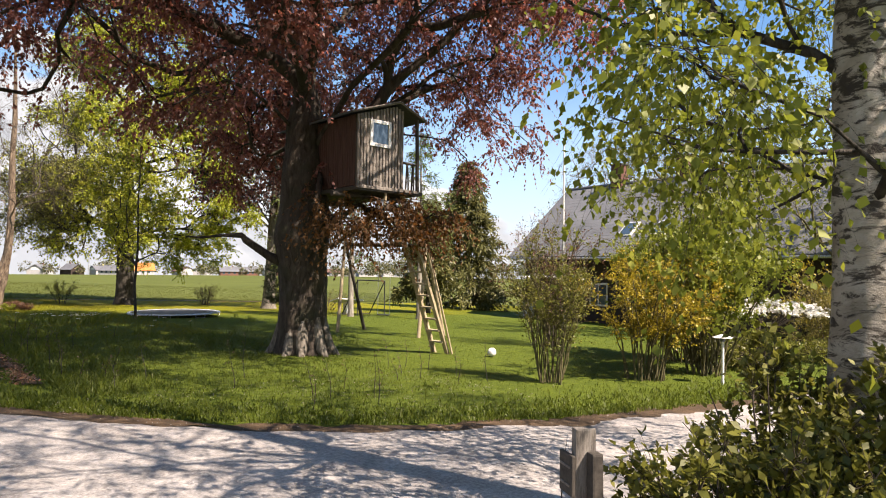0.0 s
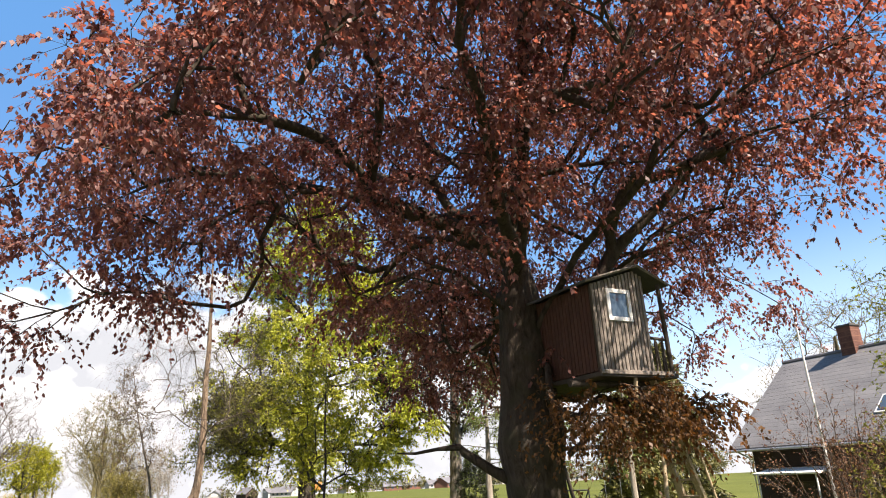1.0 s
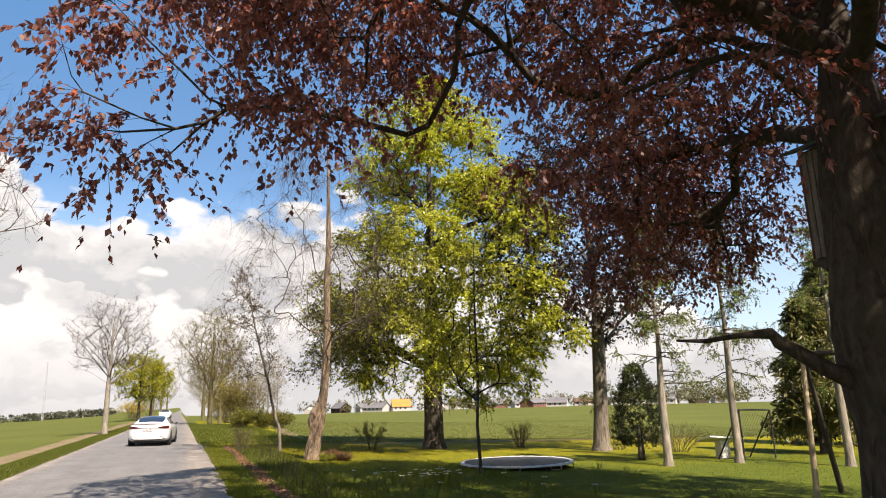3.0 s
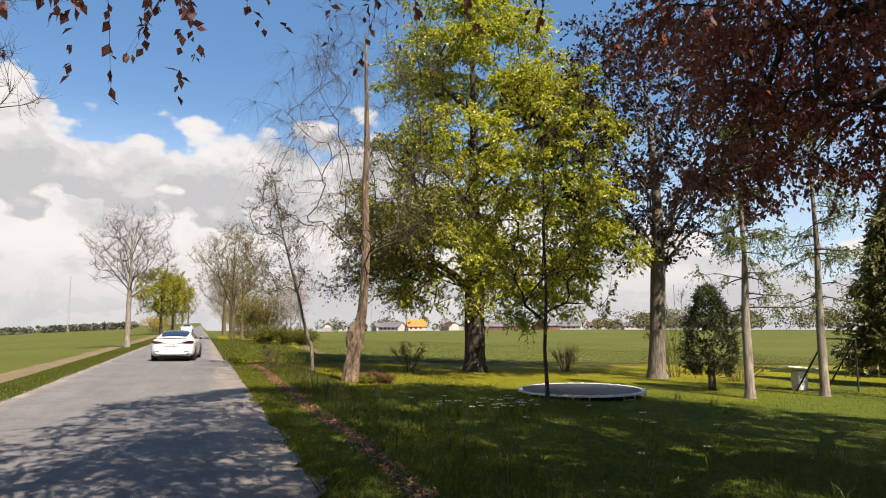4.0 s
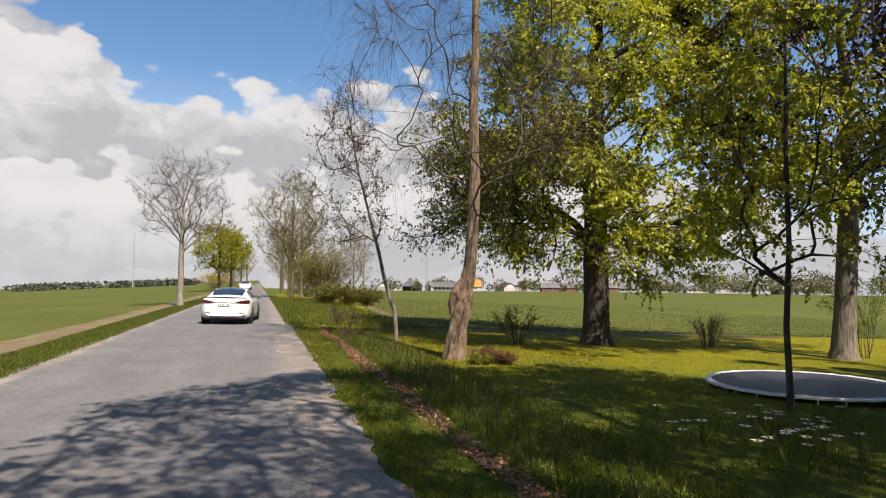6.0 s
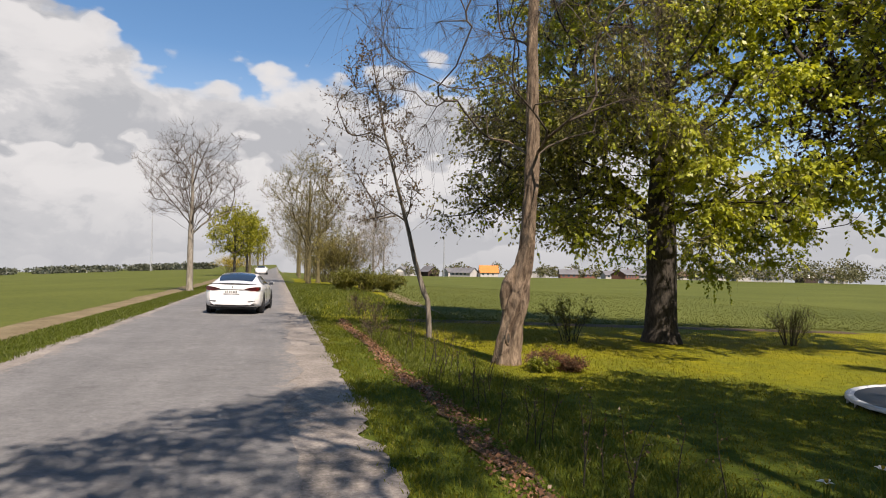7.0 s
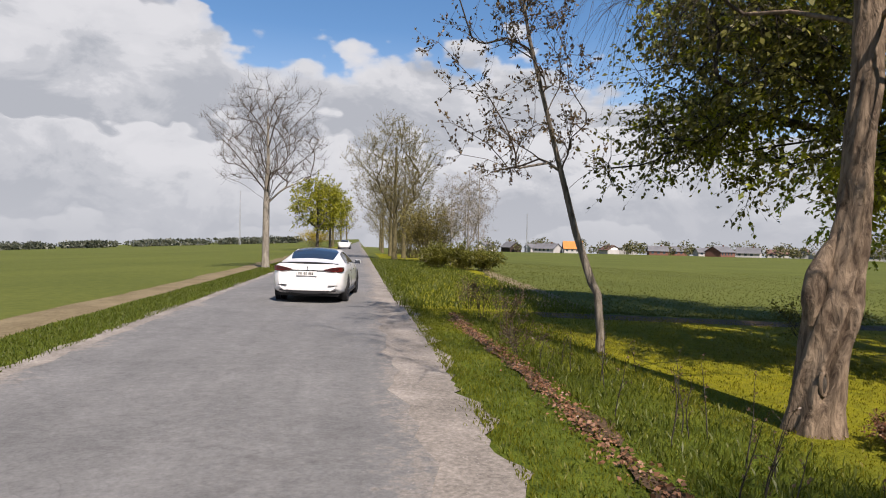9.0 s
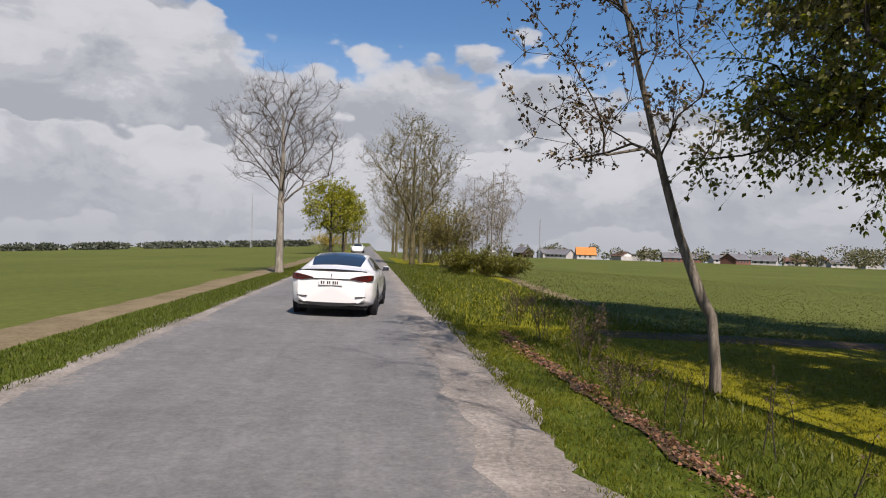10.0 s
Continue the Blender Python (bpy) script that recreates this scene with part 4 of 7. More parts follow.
def roadside_trees():
    # bare tree on the field side
    rng = np.random.default_rng(51)
    for (x, y), h, r, seed, low in (((-4.25, 62.5), 9.2, 2.8, 1, 3.3), ((-6.3, 24.8), 9.6, 3.6, 2, 3.4)):
        x, y, z = g(x, y)
        targets = in_crown(rng, 520, (x + 0.1, y, z + 0.42 * h + 0.3 * h), (r, r, 0.33 * h), low=-0.7, hollow=0.2, ragged=0.45, seed=seed)
        trunk = [(x, y, z - 0.1, 0.23), (x, y, z + 0.4, 0.19), (x, y, z + low, 0.16), (x + 0.05, y, z + 0.62 * h, 0.09), (x, y, z + 0.85 * h, 0.04)]
        tree("bare_tree", "leafless roadside tree with a pale straight trunk and fine upswept twigs", "tree", (x, y, z), trunk, targets, pale_bark, rng, None,
             twigs=(4, 0.5), twig_droop=-0.2, twig_up=0.5, climb=0.25, keep=1.5, wander=0.03, tip=0.0058, limbs_from=z + low * 0.95, fan=22, rise=1.1, reach=0.92, spread=0.6, twig_radius=0.005, twig_mat=twig_bark, group="roadside trees")
    for (x, y), h, r in (((-5.0, 118.0), 10.4, 3.6), ((-3.9, 132.0), 10.0, 3.4)):
        x, y, z = g(x, y)
        targets = in_crown(rng, 210, (x, y, z + 0.6 * h), (r, r, 0.4 * h), low=-0.8, hollow=0.35, ragged=0.3, seed=x)
        trunk = [(x, y, z - 0.1, 0.22), (x, y, z + 2.6, 0.16), (x, y, z + 0.8 * h, 0.05)]
        tree("roadside_tree", "round roadside tree in fresh yellow-green leaf", "tree", (x, y, z), trunk, targets, dark_bark, rng, sap_leaf,
             twigs=(4, 0.8), leaf_each=6, leaf_size=0.24, climb=0.3, keep=0.5, tip=0.012, limbs_from=z + 2.4, group="roadside trees")
    # the row on the garden side: tall bare crowns over olive scrub
    for (x, y), h, r, count in (((3.6, 84.5), 12.2, 3.9, 430), ((5.2, 96.0), 11.0, 3.6, 130), ((4.4, 108.0), 11.5, 3.6, 100), ((5.0, 122.0), 11.0, 3.6, 80), ((4.6, 140.0), 11.5, 3.8, 100), ((5.4, 160.0), 11.0, 3.8, 80), ((-4.2, 152.0), 10.5, 3.6, 80), ((5.8, 185.0), 11.0, 4.0, 70), ((-3.4, 178.0), 10.5, 4.0, 70), ((-2.6, 205.0), 10.5, 4.0, 70), ((6.6, 215.0), 11.0, 4.2, 70)):
        x, y, z = g(x, y)
        targets = in_crown(rng, count, (x, y, z + 0.66 * h), (r, r, 0.36 * h), low=-0.85, hollow=0.15, ragged=0.4, seed=y)
        trunk = [(x, y, z - 0.1, 0.30), (x, y, z + 0.4, 0.24), (x, y, z + 2.6, 0.2), (x, y, z + 0.8 * h, 0.05)]
        tree("budding_tree", "tall roadside tree with bare upswept limbs and first olive leaves", "tree", (x, y, z), trunk, targets, olive_bark, rng, olive_leaf,
             twigs=(3, 0.9), leaf_each=2, leaf_size=0.13, twig_droop=-0.1, twig_up=0.6, climb=0.4, keep=1.4, wander=0.04, tip=0.010, limbs_from=z + 2.2, fan=16, rise=1.4, reach=0.9, twig_radius=0.010, group="roadside trees", twig_mat=olive_bark)
    for (x, y), h, r, stems, mat in (((6.2, 80.0), 5.4, 2.6, 46, olive_leaf), ((7.4, 90.0), 6.0, 3.0, 46, olive_leaf), ((6.6, 101.0), 6.0, 3.0, 40, olive_leaf), ((7.5, 115.0), 6.0, 3.2, 36, olive_leaf), ((7.5, 132.0), 6.0, 3.4, 30, olive_leaf), ((-7.0, 150.0), 3.4, 3.0, 26, gold_leaf), ((-8.5, 158.0), 3.2, 3.0, 26, gold_leaf), ((8.0, 150.0), 6.0, 3.6, 26, olive_leaf), ((-6.0, 190.0), 5.0, 4.0, 24, olive_leaf), ((9.0, 180.0), 6.0, 4.0, 24, olive_leaf)):
        bush("thicket", "tall olive-brown thicket of budding scrub beside the road" if mat is olive_leaf else "yellow flowering thicket beside the road", g(x, y), h, r, stems, rng, olive_bark, mat, leaf_each=5, leaf_size=0.15, twigs=(4, 1.1), group="thickets", stem_r=0.03, up=0.5)
    for (x, y), h in (((8.1, 73.0), 7.2), ((9.3, 75.5), 7.6), ((7.4, 76.5), 7.0), ((8.8, 78.5), 6.6)):
        x, y, z = g(x, y)
        targets = in_crown(rng, 110, (x, y, z + 0.62 * h), (1.3, 1.3, 0.38 * h), hollow=0.3, ragged=0.4, seed=y)
        trunk = [(x, y, z - 0.1, 0.07), (x, y, z + 1.6, 0.055), (x, y, z + 0.95 * h, 0.015)]
        tree("young_birch", "slim grey birch with bare feathery twigs", "tree", (x, y, z), trunk, targets, pale_bark, rng, bud_leaf, twigs=(4, 0.5), leaf_each=2, leaf_size=0.06, twig_droop=0.1, climb=0.6, keep=0.7, tip=0.006, limbs_from=z + 1.2, thick=0.03, group="young birches", twig_radius=0.006)
    for (x, y), h, r in (((5.6, 70.2), 1.7, 1.5), ((7.4, 70.0), 1.9, 1.6), ((8.9, 70.8), 1.6, 1.4)):
        bush("hawthorn_bush", "dense low green bush at the corner of the verge", g(x, y), h, r, 44, rng, olive_bark, shrub_leaf, leaf_each=8, leaf_size=0.11, twigs=(4, 0.45), group="bushes", low=0.1)


copper_beech()
big_lime()
ash_tree()
scarred_tree()
leaning_tree()
sapling()
roadside_trees()


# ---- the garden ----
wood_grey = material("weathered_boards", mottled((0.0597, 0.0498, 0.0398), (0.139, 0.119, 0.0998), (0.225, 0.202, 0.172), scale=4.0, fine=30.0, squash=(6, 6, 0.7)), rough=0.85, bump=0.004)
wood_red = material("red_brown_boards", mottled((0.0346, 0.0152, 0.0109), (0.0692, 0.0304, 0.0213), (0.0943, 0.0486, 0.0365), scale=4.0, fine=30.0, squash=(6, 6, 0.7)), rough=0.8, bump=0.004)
wood_pale = material("pale_timber", mottled((0.195, 0.148, 0.0858), (0.296, 0.234, 0.148), (0.374, 0.312, 0.211), scale=5.0, fine=35.0), rough=0.75, bump=0.003)
wood_dark = material("dark_timber", mottled((0.0234, 0.0195, 0.0156), (0.0468, 0.039, 0.0312), (0.0702, 0.0585, 0.0468), scale=5.0, fine=35.0), rough=0.85, bump=0.003)
felt = material("roof_felt", mottled((0.039, 0.039, 0.039), (0.078, 0.078, 0.0741), scale=3.0, fine=60.0), rough=0.95, bump=0.003)
white_paint = material("white_paint", mottled((0.51, 0.493, 0.468), (0.629, 0.62, 0.595), (0.68, 0.671, 0.654), scale=6.0, fine=40.0), rough=0.5)
metal_grey = material("galvanised_metal", mottled((0.35, 0.36, 0.37), (0.5, 0.51, 0.52), scale=12.0, fine=60.0), rough=0.45, metal=0.8)
black_metal = material("black_metal", mottled((0.02, 0.02, 0.022), (0.04, 0.04, 0.042), scale=10.0, fine=50.0), rough=0.5)
black_net = material("black_mat", mottled((0.018, 0.019, 0.022), (0.035, 0.037, 0.042), scale=4.0, fine=80.0), rough=0.55)
pad = material("grey_blue_pad", mottled((0.34, 0.36, 0.38), (0.48, 0.50, 0.52), scale=5.0, fine=30.0), rough=0.6)
glass = material("window_glass", (0.04, 0.06, 0.08), rough=0.05, spec=0.8)
slate = material("slate_roof", mottled((0.0845, 0.0845, 0.0863), (0.123, 0.123, 0.125), (0.161, 0.159, 0.157), scale=0.6, fine=12.0, squash=(1, 1, 2)), rough=0.7, bump=0.01)
brick_red = material("red_brick", mottled((0.055, 0.026, 0.020), (0.10, 0.045, 0.033), (0.14, 0.070, 0.052), scale=2.0, fine=18.0), rough=0.9, bump=0.006)
dark_wall = material("dark_brown_wall", mottled((0.0273, 0.0195, 0.0156), (0.0468, 0.0312, 0.025), scale=2.0, fine=20.0), rough=0.85, bump=0.004)
tile_orange = material("orange_tiles", mottled((0.351, 0.125, 0.0312), (0.452, 0.179, 0.0468), scale=0.3, fine=3.0), rough=0.8)
tile_red = material("brown_red_tiles", mottled((0.0819, 0.0445, 0.0343), (0.129, 0.0741, 0.0601), scale=0.3, fine=3.0), rough=0.8)
tile_grey = material("grey_tiles", mottled((0.078, 0.078, 0.0858), (0.133, 0.133, 0.14), scale=0.3, fine=3.0), rough=0.8)
render_white = material("white_render", mottled((0.3, 0.289, 0.281), (0.393, 0.382, 0.376), scale=0.5, fine=6.0), rough=0.85)
render_red = material("brick_facade", mottled((0.11, 0.050, 0.036), (0.17, 0.083, 0.060), scale=0.5, fine=6.0), rough=0.9)


def treehouse():
    x0, x1, y0, y1, z0 = 8.62, 9.90, 12.74, 15.7, 3.52
    zt, za = 5.10, 5.44
    top = thing("treehouse", "small weathered board treehouse with a white-framed window and felt roof", "treehouse", (9.3, 14.0, z0))
    off = Vector((-9.3, -14.0, -z0))

    def slab(name, a, b, mat, parent=top, label="", bevel=0.006):
        a, b = Vector(a), Vector(b)
        s = b - a
        return part(name, box(abs(s.x), abs(s.y), abs(s.z), (a + b) / 2 + off, bevel), mat, parent, label)
    floor = slab("floor", (x0 - 0.03, y0 - 0.02, z0 - 0.10), (x1 + 0.55, y1, z0 - 0.02), wood_dark, label="dark plank floor")
    slab("sill_beam", (x0 - 0.02, y0 - 0.05, z0 - 0.06), (x1 + 0.42, y0 - 0.005, z0 + 0.01), wood_grey)
    # walls: a backing and separate upright boards, the front following the gable
    ridge = (x0 + x1) / 2 + 0.42

    def roof_z(x):
        return za - (ridge - x) * (za - zt) / (ridge - x0) if x < ridge else za - (x - ridge) * 0.42
    bm = bmesh.new()
    wall = [bm.verts.new(Vector((x, y0 + 0.02, z)) + off) for x, z in ((x0, z0), (x1, z0), (x1, roof_z(x1) - 0.04), (x0, zt - 0.04))]
    back = [bm.verts.new(v.co + Vector((0, 0.03, 0))) for v in wall]
    bm.faces.new(wall)
    bm.faces.new(back[::-1])
    for i in range(4):
        bm.faces.new((wall[i], back[i], back[(i + 1) % 4], wall[(i + 1) % 4]))
    front = part("front_wall", bm, wood_dark, top, "front wall of grey upright boards")
    rng = random.Random(3)
    count = 15
    for i in range(count):
        w = (x1 - x0) / count
        xc = x0 + w * (i + 0.5)
        h = roof_z(xc) - z0 - 0.05
        part("board", box(w * 0.78, 0.022 + 0.006 * rng.random(), h, Vector((xc, y0 + 0.004 + 0.004 * rng.random(), z0 + h / 2)) + off, 0.003), wood_grey, front)
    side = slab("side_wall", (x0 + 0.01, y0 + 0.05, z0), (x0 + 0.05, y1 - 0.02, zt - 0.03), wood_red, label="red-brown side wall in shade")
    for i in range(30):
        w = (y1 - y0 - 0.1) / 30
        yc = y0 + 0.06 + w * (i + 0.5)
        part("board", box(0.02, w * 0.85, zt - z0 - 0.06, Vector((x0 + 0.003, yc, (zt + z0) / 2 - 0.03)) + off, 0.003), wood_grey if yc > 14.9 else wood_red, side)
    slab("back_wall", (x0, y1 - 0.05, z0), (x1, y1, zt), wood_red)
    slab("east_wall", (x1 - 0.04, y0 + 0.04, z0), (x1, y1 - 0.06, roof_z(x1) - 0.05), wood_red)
    # window with frame, bar and pane
    wx0, wx1, wz0, wz1 = 8.99, 9.48, 4.46, 4.95
    window = slab("window", (wx0, y0 - 0.012, wz0), (wx1, y0 + 0.004, wz1), glass, label="small square window pane")
    for name, a, b in (("frame_bar", (wx0 - 0.04, y0 - 0.035, wz0 - 0.05), (wx0 + 0.035, y0 - 0.006, wz1 + 0.05)), ("frame_bar", (wx1 - 0.035, y0 - 0.035, wz0 - 0.05), (wx1 + 0.04, y0 - 0.006, wz1 + 0.05)),
                       ("frame_bar", (wx0 + 0.037, y0 - 0.033, wz1 - 0.025), (wx1 - 0.037, y0 - 0.006, wz1 + 0.05)), ("frame_bar", (wx0 + 0.037, y0 - 0.033, wz0 - 0.05), (wx1 - 0.037, y0 - 0.006, wz0 + 0.025))):
        slab(name, a, b, white_paint, window, "white painted window frame")
    # roof: two slopes with a pale edge board
    for xa, xb, name in ((x0 - 0.22, ridge, "roof_slope"), (ridge, x1 + 0.52, "roof_slope")):
        bm = bmesh.new()
        lower = [bm.verts.new(Vector((x, y, roof_z(x))) + off) for x, y in ((xa, y0 - 0.14), (xb, y0 - 0.14), (xb, y1 + 0.1), (xa, y1 + 0.1))]
        upper = [bm.verts.new(v.co + Vector((0, 0, 0.045))) for v in lower]
        bm.faces.new(lower[::-1])
        bm.faces.new(upper)
        for i in range(4):
            bm.faces.new((lower[i], lower[(i + 1) % 4], upper[(i + 1) % 4], upper[i]))
        slope = part(name, bm, felt, top, "dark felted roof")
        part("edge_board", rod(Vector((xa, y0 - 0.155, roof_z(xa) + 0.02)) + off, Vector((xb, y0 - 0.155, roof_z(xb) + 0.02)) + off, 0.028, sides=4), wood_grey, slope)
    # porch post, rail and stays
    part("porch_post", rod(Vector((10.30, y0 - 0.02, z0 - 0.02)) + off, Vector((10.27, y0 - 0.02, roof_z(10.3) - 0.01)) + off, 0.045, 0.04), wood_dark, top, "dark round porch post")
    part("porch_post", rod(Vector((10.30, y0 + 1.5, z0 - 0.02)) + off, Vector((10.27, y0 + 1.5, roof_z(10.3) - 0.01)) + off, 0.045, 0.04), wood_dark, top)
    rail = part("porch_rail", rod(Vector((x1, y0, z0 + 0.62)) + off, Vector((10.34, y0, z0 + 0.60)) + off, 0.03), wood_dark, top)
    for i, dx in enumerate((0.07, 0.15, 0.24, 0.31)):
        part("baluster", rod(Vector((x1 + dx, y0, z0)) + off, Vector((x1 + dx + 0.03 * (-1) ** i, y0, z0 + 0.6)) + off, 0.02, 0.018, 7), wood_dark, rail)
    part("brace", rod(Vector((9.45, y0 + 0.1, z0 - 0.42)) + off, Vector((9.45, y0 + 0.05, z0 - 0.05)) + off, 0.035), wood_pale, top, "pale stub of timber under the floor")
    for yb in (13.2, 15.3):
        part("beam", rod(Vector((8.3, yb, z0 - 0.17)) + off, Vector((10.3, yb, z0 - 0.17)) + off, 0.06), wood_dark, top, "dark carrying beam")
    part("strut", rod(Vector((10.1, 13.2, z0 - 0.16)) + off, Vector((8.9, 14.2, 2.2)) + off, 0.055), wood_dark, top)


def ladder():
    foot_l, foot_r = Vector(g(11.72, 13.68)), Vector(g(11.72, 13.18))
    head_l, head_r = Vector((10.15, 13.47, 3.40)), Vector((10.15, 13.07, 3.40))
    top = thing("ladder", "tall wooden ladder with plank treads leaning on the treehouse porch", "ladder", foot_l)
    o = foot_l
    for a, b in ((foot_l, head_l), (foot_r, head_r)):
        d = (b - a)
        m = Matrix.Translation((a + b) / 2 - o) @ d.to_track_quat("Z", "X").to_matrix().to_4x4()
        bm = box(0.065, 0.12, d.length + 0.3, (0, 0, 0), 0.006)
        bmesh.ops.transform(bm, matrix=m, verts=bm.verts)
        part("stile", bm, wood_pale, top)
    for i in range(1, 13):
        f = i / 13
        a, b = foot_l.lerp(head_l, f), foot_r.lerp(head_r, f)
        part("tread", box(0.17, (a - b).length + 0.03, 0.035, (a + b) / 2 - o, 0.005), wood_pale, top)
    # hand poles at both sides
    part("hand_pole", rod(foot_r + Vector((0.05, -0.12, 0)) - o, Vector((10.55, 12.95, 3.3)) - o, 0.026, 0.02), wood_pale, top, "thin hand pole")


def swing_set():
    a0, a1, b0, b1 = Vector(g(12.7, 19.7)), Vector(g(14.3, 20.4)), Vector(g(14.0, 17.05)), Vector(g(15.6, 17.6))
    ta, tb = (a0 + a1) / 2 + Vector((-0.45, -0.2, 2.95)), (b0 + b1) / 2 + Vector((-0.45, -0.2, 2.95))
    top = thing("swing_set", "timber garden swing with splayed pole legs", "swing", a0)
    for p, q, m in ((a0, ta, wood_pale), (a1, ta, wood_dark), (b0, tb, wood_pale), (b1, tb, wood_pale)):
        part("leg", rod(p - a0 - Vector((0, 0, 0.1)), q - a0 + Vector((0, 0, 0.12)), 0.062, 0.05, 12), m, top)
    part("top_bar", rod(ta - a0, tb - a0, 0.06, 0.06, 12), wood_dark, top)
    for f in (0.5,):
        c = ta.lerp(tb, f)
        d = (tb - ta).normalized() * 0.22
        seat = part("seat", box(0.42, 0.17, 0.03, (0, 0, 0), 0.008), black_metal, top)
        seat.matrix_local = Matrix.Translation(c - a0 - Vector((0, 0, 2.3))) @ Matrix.Rotation(math.atan2(d.y, d.x), 4, "Z")
        for s in (-1, 1):
            part("rope", rod(c + d * s - a0, c + d * s - a0 - Vector((0, 0, 2.3)), 0.009, sides=6), metal_grey, top)


def football_goal():
    a, b = Vector(g(19.2, 28.0)), Vector(g(21.3, 28.6))
    top = thing("football_goal", "small black tubular garden goal with a sagging net", "goal", a)
    back = (b - a).normalized().cross(Vector((0, 0, 1))) * -1.0
    h = Vector((0, 0, 1.75))
    for p, q in ((a, a + h), (b, b + h), (a + h, b + h), (a + back, a + h), (b + back, b + h), (a + back, b + back)):
        part("tube", rod(p - a, q - a, 0.03, sides=10), black_metal, top)
    bm = bmesh.new()
    for i in range(13):
        f = i / 12
        rod(a.lerp(b, f) + h - a, a.lerp(b, f) + back - a, 0.004, sides=3, bm=bm)
    for i in range(9):
        f = i / 8
        rod((a + h).lerp(a + back, f) - a, (b + h).lerp(b + back, f) - a, 0.004, sides=3, bm=bm)
    part("net", bm, black_metal, top)


def trampoline():
    x, y, z = g(10.6, 28.75)
    r = 1.76
    top = thing("trampoline", "low round trampoline with a black mat and pale rim pad", "trampoline", (x, y, z))
    h = 0.13
    a = np.linspace(0, 2 * np.pi, 65)
    ring = np.column_stack([np.cos(a) * r, np.sin(a) * r, np.full(65, h)])
    part("frame", tubes("frame", [(ring, np.full(65, 0.03))], 8), metal_grey, top)
    bm = bmesh.new()
    bmesh.ops.create_circle(bm, cap_ends=True, radius=r - 0.08, segments=64)
    part("mat", bm, black_net, top, "black jumping mat").location = (0, 0, h + 0.012)
    v, f = [], []
    for i in range(64):
        t, wave = i / 64 * 2 * np.pi, 0.012 * math.sin(i * 2.7)
        for rr, zz in ((r - 0.10, 0.016), (r - 0.04, 0.03 + wave), (r + 0.02, 0.024), (r + 0.03, -0.02 + wave)):
            v.append((rr * math.cos(t), rr * math.sin(t), h + zz))
    for i in range(64):
        for j in range(3):
            p, q = i * 4 + j, (i + 1) % 64 * 4 + j
            f.append((p, p + 1, q + 1, q))
    part("rim_pad", smooth(mesh_of("rim_pad", v, f)), pad, top, "pale grey rim pad")
    for i in range(8):
        t = (i + 0.3) / 8 * 2 * math.pi
        u = [np.array((math.cos(t + s) * r, math.sin(t + s) * r, zz)) for s, zz in ((-0.12, h), (-0.12, 0.0), (0.12, 0.0), (0.12, h))]
        part("leg", tubes("leg", [(np.array(u), np.full(4, 0.02))], 7), metal_grey, top)


def garden_table():
    x, y, z = g(19.5, 29.4)
    top = thing("garden_table", "white garden table top tilted on a broad foot", "table", (x, y, z))
    part("tabletop", box(1.55, 0.8, 0.06, (0, 0, 0.66), 0.02, Matrix.Rotation(radians(-14), 4, "X") @ Matrix.Rotation(radians(5), 4, "Y")), white_paint, top)
    part("foot", box(0.42, 0.32, 0.66, (0.08, 0, 0.31), 0.03), white_paint, top)


def garden_ball():
    x, y, z = g(12.35, 12.25)
    bm = bmesh.new()
    bmesh.ops.create_icosphere(bm, subdivisions=3, radius=0.11)
    ball = part("ball", bm, white_paint)
    smooth(ball.data)
    ball.location = (x, y, z + 0.105)
    tagged(ball, "scuffed white ball lying on the lawn", "ball")
    seam = np.linspace(0, 2 * np.pi, 33)
    part("seam", tubes("seam", [(np.column_stack([np.cos(seam) * 0.109, np.sin(seam) * 0.109, 0.03 * np.sin(2 * seam)]), np.full(33, 0.004))], 5), pad, ball)


def garden_lamp():
    x, y, z = g(13.3, 6.95)
    top = thing("garden_lamp", "slim white garden lamp with a flat round hat", "lamp", (x, y, z))
    part("post", rod((0, 0, -0.05), (0.01, 0, 0.86), 0.028, 0.024), white_paint, top)
    bm = rod((0, 0, 0.90), (0, 0, 0.955), 0.19, 0.04, 20)
    part("hat", bm, white_paint, top)
    part("lens", rod((0, 0, 0.82), (0, 0, 0.90), 0.05, 0.06, 14), glass, top)


def flagpole():
    x, y, z = g(22.95, 18.3)
    top = thing("flagpole", "tall slim white flagpole on the lawn", "flagpole", (x, y, z))
    part("pole", rod((0, 0, -0.1), (0.0, 0, 7.75), 0.055, 0.028, 14), white_paint, top)
    part("knob", rod((0, 0, 7.75), (0, 0, 7.87), 0.05, 0.03, 12), white_paint, top)
    part("cleat", box(0.04, 0.08, 0.03, (0.07, 0, 1.2), 0.008), metal_grey, top)


